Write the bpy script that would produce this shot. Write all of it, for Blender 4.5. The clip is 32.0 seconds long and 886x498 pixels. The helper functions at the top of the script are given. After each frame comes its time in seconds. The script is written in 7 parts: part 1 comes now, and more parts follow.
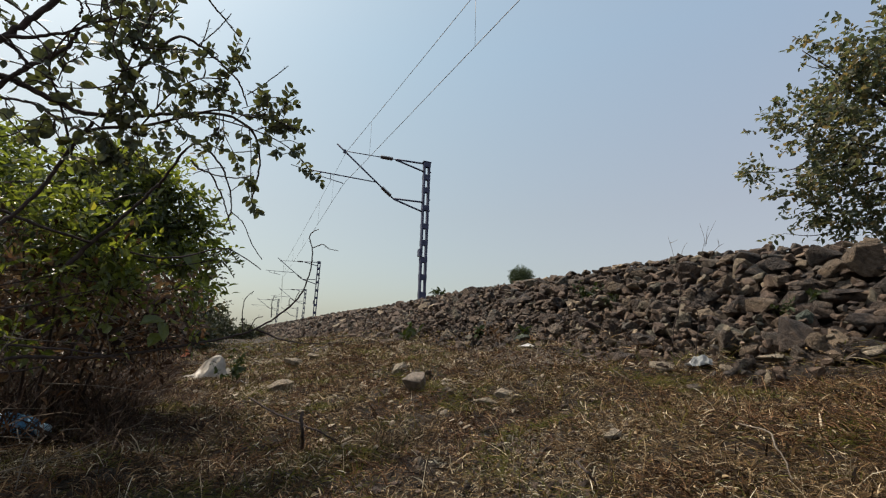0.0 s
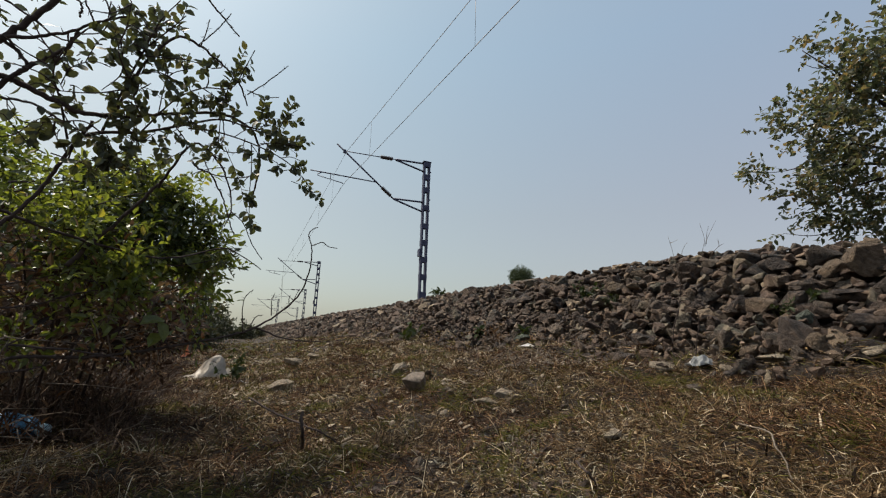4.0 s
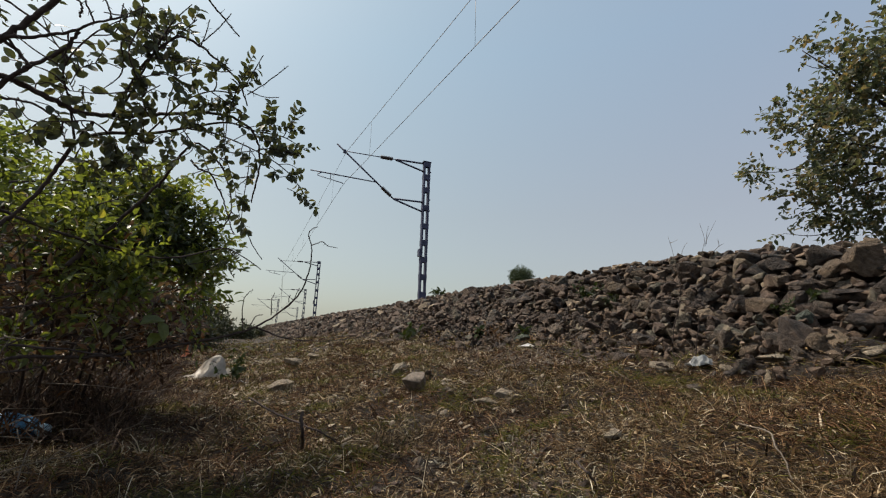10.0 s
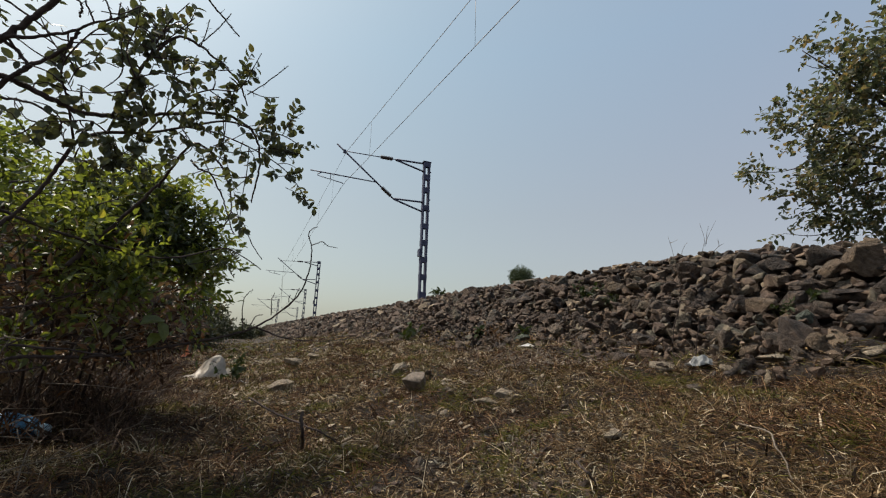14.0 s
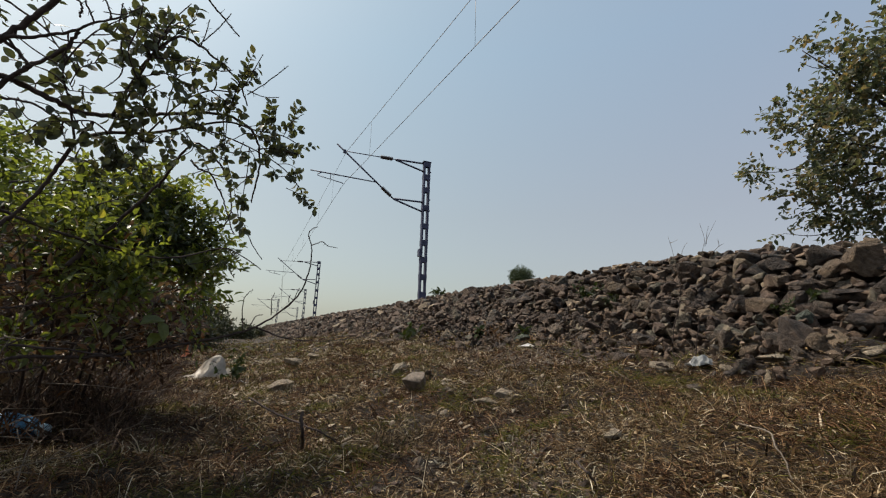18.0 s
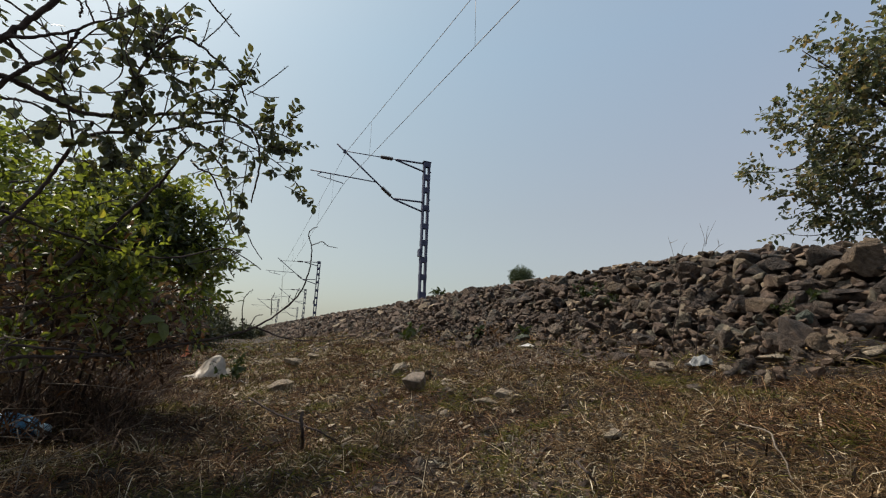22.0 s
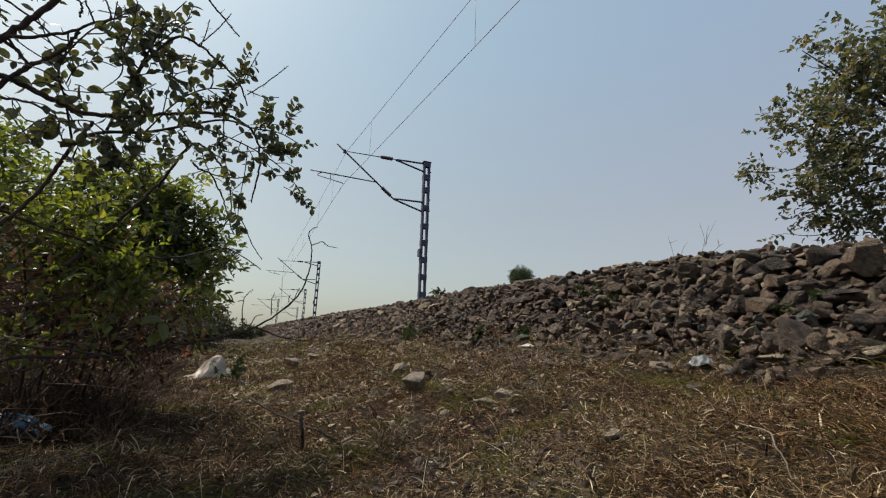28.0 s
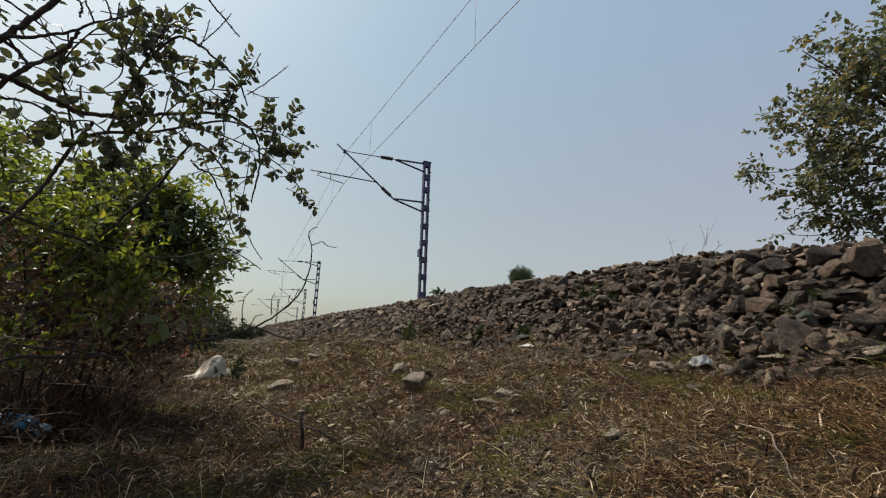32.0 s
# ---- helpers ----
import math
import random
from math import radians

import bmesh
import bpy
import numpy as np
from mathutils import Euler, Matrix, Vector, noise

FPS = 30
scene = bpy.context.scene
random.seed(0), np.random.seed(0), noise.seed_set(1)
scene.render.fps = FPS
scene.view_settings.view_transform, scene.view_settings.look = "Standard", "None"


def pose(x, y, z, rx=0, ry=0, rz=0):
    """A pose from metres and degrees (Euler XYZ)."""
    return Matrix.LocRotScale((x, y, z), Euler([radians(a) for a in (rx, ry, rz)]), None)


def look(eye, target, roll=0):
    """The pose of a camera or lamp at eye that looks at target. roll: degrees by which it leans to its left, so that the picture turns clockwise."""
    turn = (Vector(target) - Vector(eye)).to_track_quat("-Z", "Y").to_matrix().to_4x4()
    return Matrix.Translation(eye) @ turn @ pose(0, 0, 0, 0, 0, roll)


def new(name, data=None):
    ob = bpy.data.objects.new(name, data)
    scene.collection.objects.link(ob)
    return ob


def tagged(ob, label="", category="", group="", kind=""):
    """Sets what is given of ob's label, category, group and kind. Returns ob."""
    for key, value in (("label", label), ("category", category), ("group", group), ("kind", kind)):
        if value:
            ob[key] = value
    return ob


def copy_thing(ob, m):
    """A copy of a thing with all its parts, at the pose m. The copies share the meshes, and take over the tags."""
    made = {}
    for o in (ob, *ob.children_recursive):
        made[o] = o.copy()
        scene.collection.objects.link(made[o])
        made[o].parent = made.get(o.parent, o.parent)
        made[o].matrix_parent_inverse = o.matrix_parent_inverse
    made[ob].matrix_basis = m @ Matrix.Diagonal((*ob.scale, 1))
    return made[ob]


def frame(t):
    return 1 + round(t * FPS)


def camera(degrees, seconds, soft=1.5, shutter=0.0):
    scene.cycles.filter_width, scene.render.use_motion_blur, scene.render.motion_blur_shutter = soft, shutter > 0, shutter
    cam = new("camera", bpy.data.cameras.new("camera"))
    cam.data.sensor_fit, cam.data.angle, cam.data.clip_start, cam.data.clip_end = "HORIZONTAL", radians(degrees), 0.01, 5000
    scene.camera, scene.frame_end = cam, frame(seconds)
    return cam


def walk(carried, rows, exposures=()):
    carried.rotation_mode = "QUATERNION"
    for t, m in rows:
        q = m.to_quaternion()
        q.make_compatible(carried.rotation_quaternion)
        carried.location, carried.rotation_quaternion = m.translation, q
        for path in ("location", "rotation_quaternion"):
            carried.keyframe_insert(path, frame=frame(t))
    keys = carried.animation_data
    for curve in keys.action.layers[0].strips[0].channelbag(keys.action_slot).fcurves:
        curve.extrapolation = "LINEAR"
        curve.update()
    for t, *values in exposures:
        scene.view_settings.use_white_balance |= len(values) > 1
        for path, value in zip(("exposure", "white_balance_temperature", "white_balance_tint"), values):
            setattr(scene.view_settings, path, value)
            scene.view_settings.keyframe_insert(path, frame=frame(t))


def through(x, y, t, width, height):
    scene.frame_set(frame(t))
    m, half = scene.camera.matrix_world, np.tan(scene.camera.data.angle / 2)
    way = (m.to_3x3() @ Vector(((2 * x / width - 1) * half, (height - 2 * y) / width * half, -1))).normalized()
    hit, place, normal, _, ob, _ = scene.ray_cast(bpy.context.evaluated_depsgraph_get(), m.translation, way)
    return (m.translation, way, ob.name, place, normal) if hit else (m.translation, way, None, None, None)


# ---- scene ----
from functools import lru_cache

cam = camera(92, 32.0, soft=1.2)
STAND = look((0, 0, 0.5), (0.4119, 0.8846, 0.7185), roll=1.66)
walk(cam, [(0.0, STAND), (32.0, STAND)], [(0.0, 0.1), (1.0, 0.06), (3.0, 0.02), (6.0, 0.0), (32.0, 0.0)])

# ---- world and sun: hazy dry-season noon, sun high to the left of the view ----
SUN_ELEVATION, SUN_AZIMUTH = radians(57), radians(-46)   # azimuth from +y towards +x
world = bpy.data.worlds.new("hazy_sky")
scene.world = world
world.use_nodes = True
wn, wl = world.node_tree.nodes, world.node_tree.links
sky = wn.new("ShaderNodeTexSky")
sky.sky_type = "NISHITA"
sky.sun_disc = False
sky.sun_elevation, sky.sun_rotation = SUN_ELEVATION, SUN_AZIMUTH
sky.air_density, sky.dust_density, sky.ozone_density = 1.15, 4.0, 1.9
wn["Background"].inputs["Strength"].default_value = 0.071
# dust haze: greyish near the horizon, bluer higher up
wc, wx, wr, wb, wa = (wn.new(k) for k in ("ShaderNodeTexCoord", "ShaderNodeSeparateXYZ", "ShaderNodeValToRGB", "ShaderNodeBackground", "ShaderNodeAddShader"))
wl.new(wc.outputs["Generated"], wx.inputs[0])
wl.new(wx.outputs["Z"], wr.inputs["Fac"])
e = wr.color_ramp.elements
e.new(0.29)
e[0].position, e[0].color = 0.0, (0.296, 0.30, 0.272, 1)
e[1].position, e[1].color = 0.29, (0.265, 0.282, 0.265, 1)
e[2].position, e[2].color = 0.6, (0.230, 0.310, 0.346, 1)
# the haze is paler towards the sun's side, more violet away from it
wd, wm, wt = (wn.new(k) for k in ("ShaderNodeVectorMath", "ShaderNodeMapRange", "ShaderNodeValToRGB"))
wd.operation = "DOT_PRODUCT"
wd.inputs[1].default_value = (math.sin(SUN_AZIMUTH), math.cos(SUN_AZIMUTH), 0.0)
wl.new(wc.outputs["Generated"], wd.inputs[0])
wm.inputs["From Min"].default_value = -1.0
wl.new(wd.outputs["Value"], wm.inputs["Value"]), wl.new(wm.outputs["Result"], wt.inputs["Fac"])
e = wt.color_ramp.elements
e.new(0.68)
e[0].position, e[0].color = 0.32, (1.01, 0.967, 1.01, 1)
e[1].position, e[1].color = 0.68, (0.985, 1.005, 0.975, 1)
e[2].position, e[2].color = 0.95, (1.0, 1.02, 0.965, 1)
for source, target in ((sky.outputs["Color"], wn["Background"].inputs["Color"]), (wr.outputs["Color"], wb.inputs["Color"])):
    wv = wn.new("ShaderNodeVectorMath")
    wv.operation = "MULTIPLY"
    wl.new(source, wv.inputs[0]), wl.new(wt.outputs["Color"], wv.inputs[1]), wl.new(wv.outputs["Vector"], target)
wl.new(wn["Background"].outputs[0], wa.inputs[0]), wl.new(wb.outputs[0], wa.inputs[1])
wl.new(wa.outputs[0], wn["World Output"].inputs["Surface"])

sun = new("sun", bpy.data.lights.new("sun", "SUN"))
sun.data.energy, sun.data.angle, sun.data.color = 4.9, radians(0.7), (1.0, 0.90, 0.76)
to_sun = Vector((math.sin(SUN_AZIMUTH) * math.cos(SUN_ELEVATION), math.cos(SUN_AZIMUTH) * math.cos(SUN_ELEVATION), math.sin(SUN_ELEVATION)))
sun.matrix_world = look(to_sun * 50, (0, 0, 0))

# ---- materials ----
def mat(name):
    m = bpy.data.materials.new(name)
    m.use_nodes = True
    n = m.node_tree.nodes
    return m, n, m.node_tree.links, n["Principled BSDF"]


def noise_node(n, l, scale, detail=4.0, rough=0.55, coord="Object"):
    tc = n.new("ShaderNodeTexCoord")
    t = n.new("ShaderNodeTexNoise")
    t.inputs["Scale"].default_value, t.inputs["Detail"].default_value, t.inputs["Roughness"].default_value = scale, detail, rough
    l.new(tc.outputs[coord], t.inputs["Vector"])
    return t


def ramp(n, l, source, stops):
    r = n.new("ShaderNodeValToRGB")
    e = r.color_ramp.elements
    while len(e) < len(stops):
        e.new(0.5)
    for k, (p, c) in zip(e, stops):
        k.position, k.color = p, (*c, 1)
    l.new(source, r.inputs["Fac"])
    return r


def mix(n, l, fac, a, b, blend="MIX"):
    m = n.new("ShaderNodeMix")
    m.data_type, m.blend_type = "RGBA", blend
    for value, socket in ((fac, m.inputs[0]), (a, m.inputs[6]), (b, m.inputs[7])):
        if isinstance(value, (int, float)):
            socket.default_value = value
        elif isinstance(value, tuple):
            socket.default_value = (*value, 1)
        else:
            l.new(value, socket)
    return m.outputs[2]


def bump(n, l, height, strength, distance, p):
    b = n.new("ShaderNodeBump")
    b.inputs["Strength"].default_value, b.inputs["Distance"].default_value = strength, distance
    l.new(height, b.inputs["Height"])
    l.new(b.outputs["Normal"], p.inputs["Normal"])


def stone_mat(name, island, tones, fine=55.0, coarse=9.0, depth=0.016, film=(0.24, 0.165, 0.115)):
    m, n, l, p = mat(name)
    if island:
        src = n.new("ShaderNodeNewGeometry").outputs["Random Per Island"]
    else:
        src = n.new("ShaderNodeObjectInfo").outputs["Random"]
    tone = ramp(n, l, src, tones)
    grain = noise_node(n, l, fine, 7.0, 0.7)
    patch = noise_node(n, l, coarse, 4.0, 0.6)
    speck = ramp(n, l, grain.outputs["Fac"], [(0.32, (0.42, 0.41, 0.40)), (0.52, (0.95, 0.94, 0.92)), (0.68, (1.7, 1.64, 1.55))])
    c = mix(n, l, 1.0, tone.outputs["Color"], speck.outputs["Color"], "MULTIPLY")
    dust = ramp(n, l, patch.outputs["Fac"], [(0.48, (0, 0, 0)), (0.68, (1, 1, 1))])
    c = mix(n, l, dust.outputs["Color"], c, mix(n, l, 0.5, c, film))
    l.new(c, p.inputs["Base Color"])
    p.inputs["Roughness"].default_value = 0.88
    bump(n, l, grain.outputs["Fac"], 0.9, depth, p)
    return m


TONES = [(0, (0.0151, 0.0117, 0.0103)), (0.18, (0.0511, 0.0316, 0.0229)), (0.32, (0.0876, 0.0571, 0.0391)), (0.44, (0.0365, 0.0289, 0.0256)), (0.56, (0.1130, 0.0722, 0.0492)), (0.66, (0.0547, 0.0475, 0.0391)), (0.76, (0.0729, 0.0440, 0.0337)), (0.86, (0.1459, 0.1032, 0.0674)), (0.93, (0.0802, 0.0771, 0.0607)), (1, (0.290, 0.222, 0.152))]
MID_TONES = [(0.0, (0.1115, 0.0820, 0.0623)), (1.0, (0.1640, 0.1246, 0.0951))]
PALE_TONES = [(0.0, (0.3213, 0.2525, 0.1836)), (1.0, (0.4284, 0.3519, 0.2601))]
TAN_TONES = [(0.0, (0.1105, 0.0748, 0.0493)), (1.0, (0.1785, 0.1275, 0.0850))]
GREEN_TONES = [(0.0, (0.0723, 0.0833, 0.0638)), (1.0, (0.1020, 0.1190, 0.0935))]
DARK_TONES = [(0.0, (0.0382, 0.0255, 0.0204)), (1.0, (0.0723, 0.0493, 0.0374))]
STONE = stone_mat("rubble_stone", False, TONES, 7.0, 2.0, 0.12)
RUBBLE = stone_mat("rubble_pile", True, TONES)
MID_STONE = stone_mat("weathered_grey_stone", False, MID_TONES, 7.0, 2.0, 0.1)
TAN_STONE = stone_mat("tan_stone", False, TAN_TONES, 7.0, 2.0, 0.1)
GREEN_STONE = stone_mat("greenish_grey_stone", False, GREEN_TONES, 7.0, 2.0, 0.1, (0.16, 0.16, 0.12))
DARK_STONE = stone_mat("dark_brown_stone", False, DARK_TONES, 7.0, 2.0, 0.1)
CHIP = stone_mat("pale_chip", True, PALE_TONES, film=(0.55, 0.45, 0.33))
PALE_STONE = stone_mat("pale_dusty_stone", False, PALE_TONES, 8.0, 2.2, 0.1, (0.55, 0.45, 0.33))


def earth_mat():
    m, n, l, p = mat("dry_earth")
    big = noise_node(n, l, 0.9, 5.0, 0.6)
    fine = noise_node(n, l, 38.0, 8.0, 0.7)
    a = ramp(n, l, big.outputs["Fac"], [(0.35, (0.014, 0.009, 0.006)), (0.55, (0.036, 0.022, 0.012)), (0.7, (0.02, 0.014, 0.008))])
    b = ramp(n, l, fine.outputs["Fac"], [(0.3, (0.5, 0.5, 0.5)), (0.7, (1.3, 1.28, 1.22))])
    l.new(mix(n, l, 1.0, a.outputs["Color"], b.outputs["Color"], "MULTIPLY"), p.inputs["Base Color"])
    p.inputs["Roughness"].default_value = 0.95
    bump(n, l, fine.outputs["Fac"], 1.0, 0.035, p)
    return m


EARTH = earth_mat()


def blade_mat(name, tones, through=0.3):
    m, n, l, p = mat(name)
    r = ramp(n, l, n.new("ShaderNodeNewGeometry").outputs["Random Per Island"], tones)
    l.new(r.outputs["Color"], p.inputs["Base Color"])
    p.inputs["Roughness"].default_value = 0.7
    p.inputs["Specular IOR Level"].default_value = 0.25
    t = n.new("ShaderNodeBsdfTranslucent")
    l.new(r.outputs["Color"], t.inputs["Color"])
    s = n.new("ShaderNodeMixShader")
    s.inputs[0].default_value = through
    l.new(p.outputs[0], s.inputs[1]), l.new(t.outputs[0], s.inputs[2])
    l.new(s.outputs[0], n["Material Output"].inputs["Surface"])
    return m


STRAW = blade_mat("dry_grass", [(0.0, (0.016, 0.009, 0.005)), (0.35, (0.052, 0.030, 0.013)), (0.65, (0.140, 0.085, 0.036)), (0.87, (0.320, 0.212, 0.102)), (1.0, (0.740, 0.600, 0.410))], 0.12)
RUSSET = blade_mat("russet_grass", [(0.0, (0.010, 0.005, 0.003)), (0.5, (0.050, 0.0225, 0.009)), (0.85, (0.190, 0.089, 0.036)), (1.0, (0.460, 0.300, 0.160))], 0.1)
# darker than the russet grass: the bush's shade is in the stems' colour
SHADED_STEMS = blade_mat("shaded_stems", [(0.0, (0.024, 0.015, 0.011)), (0.5, (0.056, 0.034, 0.023)), (0.9, (0.110, 0.068, 0.044)), (1.0, (0.230, 0.165, 0.115))], 0.2)
# bleached straw tones; the brightest also stand in for sunlit glints
BLEACHED_GLINT = blade_mat("bleached_glint_grass", [(0.0, (0.200, 0.145, 0.085)), (0.5, (0.380, 0.300, 0.195)), (1.0, (0.760, 0.680, 0.520))], 0.25)
GREEN_BLADE = blade_mat("green_grass", [(0.0, (0.0517, 0.0578, 0.0093)), (0.5, (0.0964, 0.0976, 0.0160)), (1.0, (0.1996, 0.1697, 0.0306))], 0.38)


def leaf_mat(name, tones, back, share, per_object=False, rough=0.5, gloss=0.35):
    m, n, l, p = mat(name)
    src = n.new("ShaderNodeObjectInfo").outputs["Random"] if per_object else n.new("ShaderNodeNewGeometry").outputs["Random Per Island"]
    r = ramp(n, l, src, tones)
    vein = noise_node(n, l, 120.0, 3.0)
    shade = ramp(n, l, vein.outputs["Fac"], [(0.3, (0.75, 0.75, 0.75)), (0.7, (1.15, 1.15, 1.1))])
    c = mix(n, l, 1.0, r.outputs["Color"], shade.outputs["Color"], "MULTIPLY")
    l.new(c, p.inputs["Base Color"])
    p.inputs["Roughness"].default_value = rough
    p.inputs["Specular IOR Level"].default_value = gloss
    t = n.new("ShaderNodeBsdfTranslucent")
    l.new(mix(n, l, 1.0, c, back, "MULTIPLY"), t.inputs["Color"])
    s = n.new("ShaderNodeMixShader")
    s.inputs[0].default_value = share
    l.new(p.outputs[0], s.inputs[1]), l.new(t.outputs[0], s.inputs[2])
    l.new(s.outputs[0], n["Material Output"].inputs["Surface"])
    return m


LEAF_TONES = [(0.0, (0.060, 0.066, 0.042)), (0.5, (0.082, 0.090, 0.054)), (0.85, (0.115, 0.120, 0.066)), (1.0, (0.16, 0.135, 0.075))]
BUSH_TONES = [(0.0, (0.075, 0.092, 0.036)), (0.4, (0.112, 0.134, 0.048)), (0.9, (0.150, 0.170, 0.058)), (1.0, (0.200, 0.172, 0.062))]
LEAF = leaf_mat("shrub_leaf", LEAF_TONES, (1.2, 1.25, 0.6), 0.28)
LEAF_ONE = leaf_mat("twig_leaf", LEAF_TONES, (1.2, 1.25, 0.6), 0.28, True)
# darker copy of the bush leaf, with shade on the top clump coloured in
SHADED_LEAF = leaf_mat("shaded_bush_leaf", [(0.0, (0.038, 0.049, 0.024)), (0.6, (0.058, 0.071, 0.030)), (0.9, (0.088, 0.100, 0.036)), (1.0, (0.125, 0.110, 0.045))], (1.6, 1.65, 0.7), 0.32, False, 0.36, 0.5)
BUSH_LEAF = leaf_mat("bush_leaf", BUSH_TONES, (2.1, 2.1, 0.62), 0.48, False, 0.36, 0.5)
DULL_LEAF = leaf_mat("dull_tree_leaf", [(0.0, (0.060, 0.078, 0.034)), (0.6, (0.092, 0.112, 0.044)), (0.9, (0.130, 0.146, 0.054)), (1.0, (0.170, 0.155, 0.065))], (2.3, 2.3, 0.8), 0.55)
DRY_LEAF = leaf_mat("dull_inner_leaf", [(0.0, (0.085, 0.052, 0.038)), (0.5, (0.140, 0.088, 0.062)), (1.0, (0.170, 0.125, 0.075))], (1.3, 1.15, 0.8), 0.26)
TREE_LEAF = leaf_mat("tree_leaf", [(0.0, (0.048, 0.064, 0.050)), (0.4, (0.080, 0.096, 0.066)), (0.75, (0.122, 0.118, 0.072)), (1.0, (0.19, 0.140, 0.082))], (1.6, 1.5, 0.9), 0.5, False, 0.34, 0.6)
FAR_LEAF = leaf_mat("far_leaf", [(0.0, (0.045, 0.068, 0.030)), (1.0, (0.085, 0.112, 0.046))], (1.4, 1.4, 0.8), 0.25)


THICKET_LEAF = leaf_mat("thicket_leaf", [(0.0, (0.040, 0.047, 0.030)), (0.7, (0.068, 0.074, 0.044)), (1.0, (0.105, 0.085, 0.055))], (1.3, 1.3, 0.8), 0.22)


def simple(name, color, rough, metal=0.0, scale=30.0, spread=0.25, relief=0.2, depth=0.002):
    m, n, l, p = mat(name)
    t = noise_node(n, l, scale, 5.0, 0.6)
    lo, hi = tuple(v * (1 - spread) for v in color), tuple(min(1.0, v * (1 + spread)) for v in color)
    l.new(ramp(n, l, t.outputs["Fac"], [(0.3, lo), (0.7, hi)]).outputs["Color"], p.inputs["Base Color"])
    p.inputs["Roughness"].default_value, p.inputs["Metallic"].default_value = rough, metal
    bump(n, l, t.outputs["Fac"], relief, depth, p)
    return m


BARK = simple("twig_bark", (0.058, 0.044, 0.040), 0.9, 0, 90, 0.4, 0.5, 0.003)
BARK.node_tree.nodes["Principled BSDF"].inputs["Specular IOR Level"].default_value = 0.15
DEADWOOD = simple("dead_twig", (0.16, 0.125, 0.095), 0.9, 0, 90, 0.35, 0.5, 0.002)
STEEL = simple("weathered_mast_steel", (0.055, 0.058, 0.10), 0.6, 0.4, 6, 0.3, 0.1)
GLAZE = simple("brown_porcelain", (0.05, 0.035, 0.03), 0.3, 0, 20, 0.2)
WIRE = simple("tarnished_copper_wire", (0.10, 0.075, 0.06), 0.6, 0.6, 20, 0.2)


def plastic(name, color, share, rough=0.45):
    m, n, l, p = mat(name)
    t = noise_node(n, l, 25.0, 5.0)
    c = ramp(n, l, t.outputs["Fac"], [(0.3, tuple(v * 0.72 for v in color)), (0.65, color)])
    l.new(c.outputs["Color"], p.inputs["Base Color"])
    p.inputs["Roughness"].default_value = rough
    tr = n.new("ShaderNodeBsdfTranslucent")
    l.new(c.outputs["Color"], tr.inputs["Color"])
    s = n.new("ShaderNodeMixShader")
    s.inputs[0].default_value = share
    l.new(p.outputs[0], s.inputs[1]), l.new(tr.outputs[0], s.inputs[2])
    l.new(s.outputs[0], n["Material Output"].inputs["Surface"])
    bump(n, l, t.outputs["Fac"], 0.4, 0.01, p)
    return m


WHITE_PLASTIC = plastic("dirty_white_plastic", (0.50, 0.43, 0.35), 0.35)
CLEAN_PLASTIC = plastic("clean_white_plastic", (0.82, 0.80, 0.77), 0.35)
BAG_PLASTIC = plastic("thin_grey_white_plastic", (0.45, 0.455, 0.45), 0.45, 0.3)
BLUE_PLASTIC = plastic("faded_blue_plastic", (0.10, 0.34, 0.62), 0.2)
CAP_PLASTIC = plastic("pale_blue_plastic", (0.48, 0.68, 0.80), 0.2)
ORANGE_PLASTIC = plastic("orange_wrapper", (0.55, 0.16, 0.06), 0.2)
FEATHER = simple("dark_feather", (0.03, 0.028, 0.03), 0.7, 0, 40)

# ---- geometry helpers ----
class Soup:
    """Collects vertices and faces, then makes one mesh."""

    def __init__(self):
        self.v, self.f, self.n = [], [], 0

    def add(self, verts, faces):
        verts = np.asarray(verts, float).reshape(-1, 3)
        self.v.append(verts)
        self.f.extend([tuple(i + self.n for i in face) for face in faces])
        self.n += len(verts)

    def many(self, verts, faces):
        """verts: (count, k, 3); faces: index tuples into one item."""
        count, k = verts.shape[:2]
        self.v.append(verts.reshape(-1, 3))
        base = self.n + np.arange(count) * k
        for face in faces:
            self.f.extend(map(tuple, (base[:, None] + np.array(face)[None, :]).tolist()))
        self.n += count * k

    def mesh(self, name, material, smooth=False):
        me = bpy.data.meshes.new(name)
        me.from_pydata(np.concatenate(self.v).tolist() if self.v else [], [], self.f)
        me.materials.append(material)
        if smooth:
            me.polygons.foreach_set("use_smooth", [True] * len(me.polygons))
        me.update()
        return me


def part(name, me, parent, label="", at=None):
    """One mesh object under a thing or under a part."""
    ob = new(name, me)
    ob.parent = parent
    if at is not None:
        ob.matrix_basis = at
    return tagged(ob, label)


def thing(name, place, label, category, group="", kind=""):
    ob = new(name)
    ob.location = place
    ob.empty_display_size = 0.1
    return tagged(ob, label, category, group, kind)


def unit(a):
    return a / np.maximum(np.linalg.norm(a, axis=-1, keepdims=True), 1e-9)


def curve_points(points, steps=5):
    """A smooth line through the points."""
    p = np.array(points, float)
    if len(p) < 3:
        return np.array([p[0] + (p[-1] - p[0]) * k / steps for k in range(steps + 1)])
    q = np.vstack([2 * p[0] - p[1], p, 2 * p[-1] - p[-2]])
    out = []
    for i in range(1, len(q) - 2):
        a, b, c, d = q[i - 1:i + 3]
        for k in range(steps):
            t = k / steps
            out.append(0.5 * (2 * b + (c - a) * t + (2 * a - 5 * b + 4 * c - d) * t * t + (3 * b - a - 3 * c + d) * t ** 3))
    out.append(q[-2])
    return np.array(out)


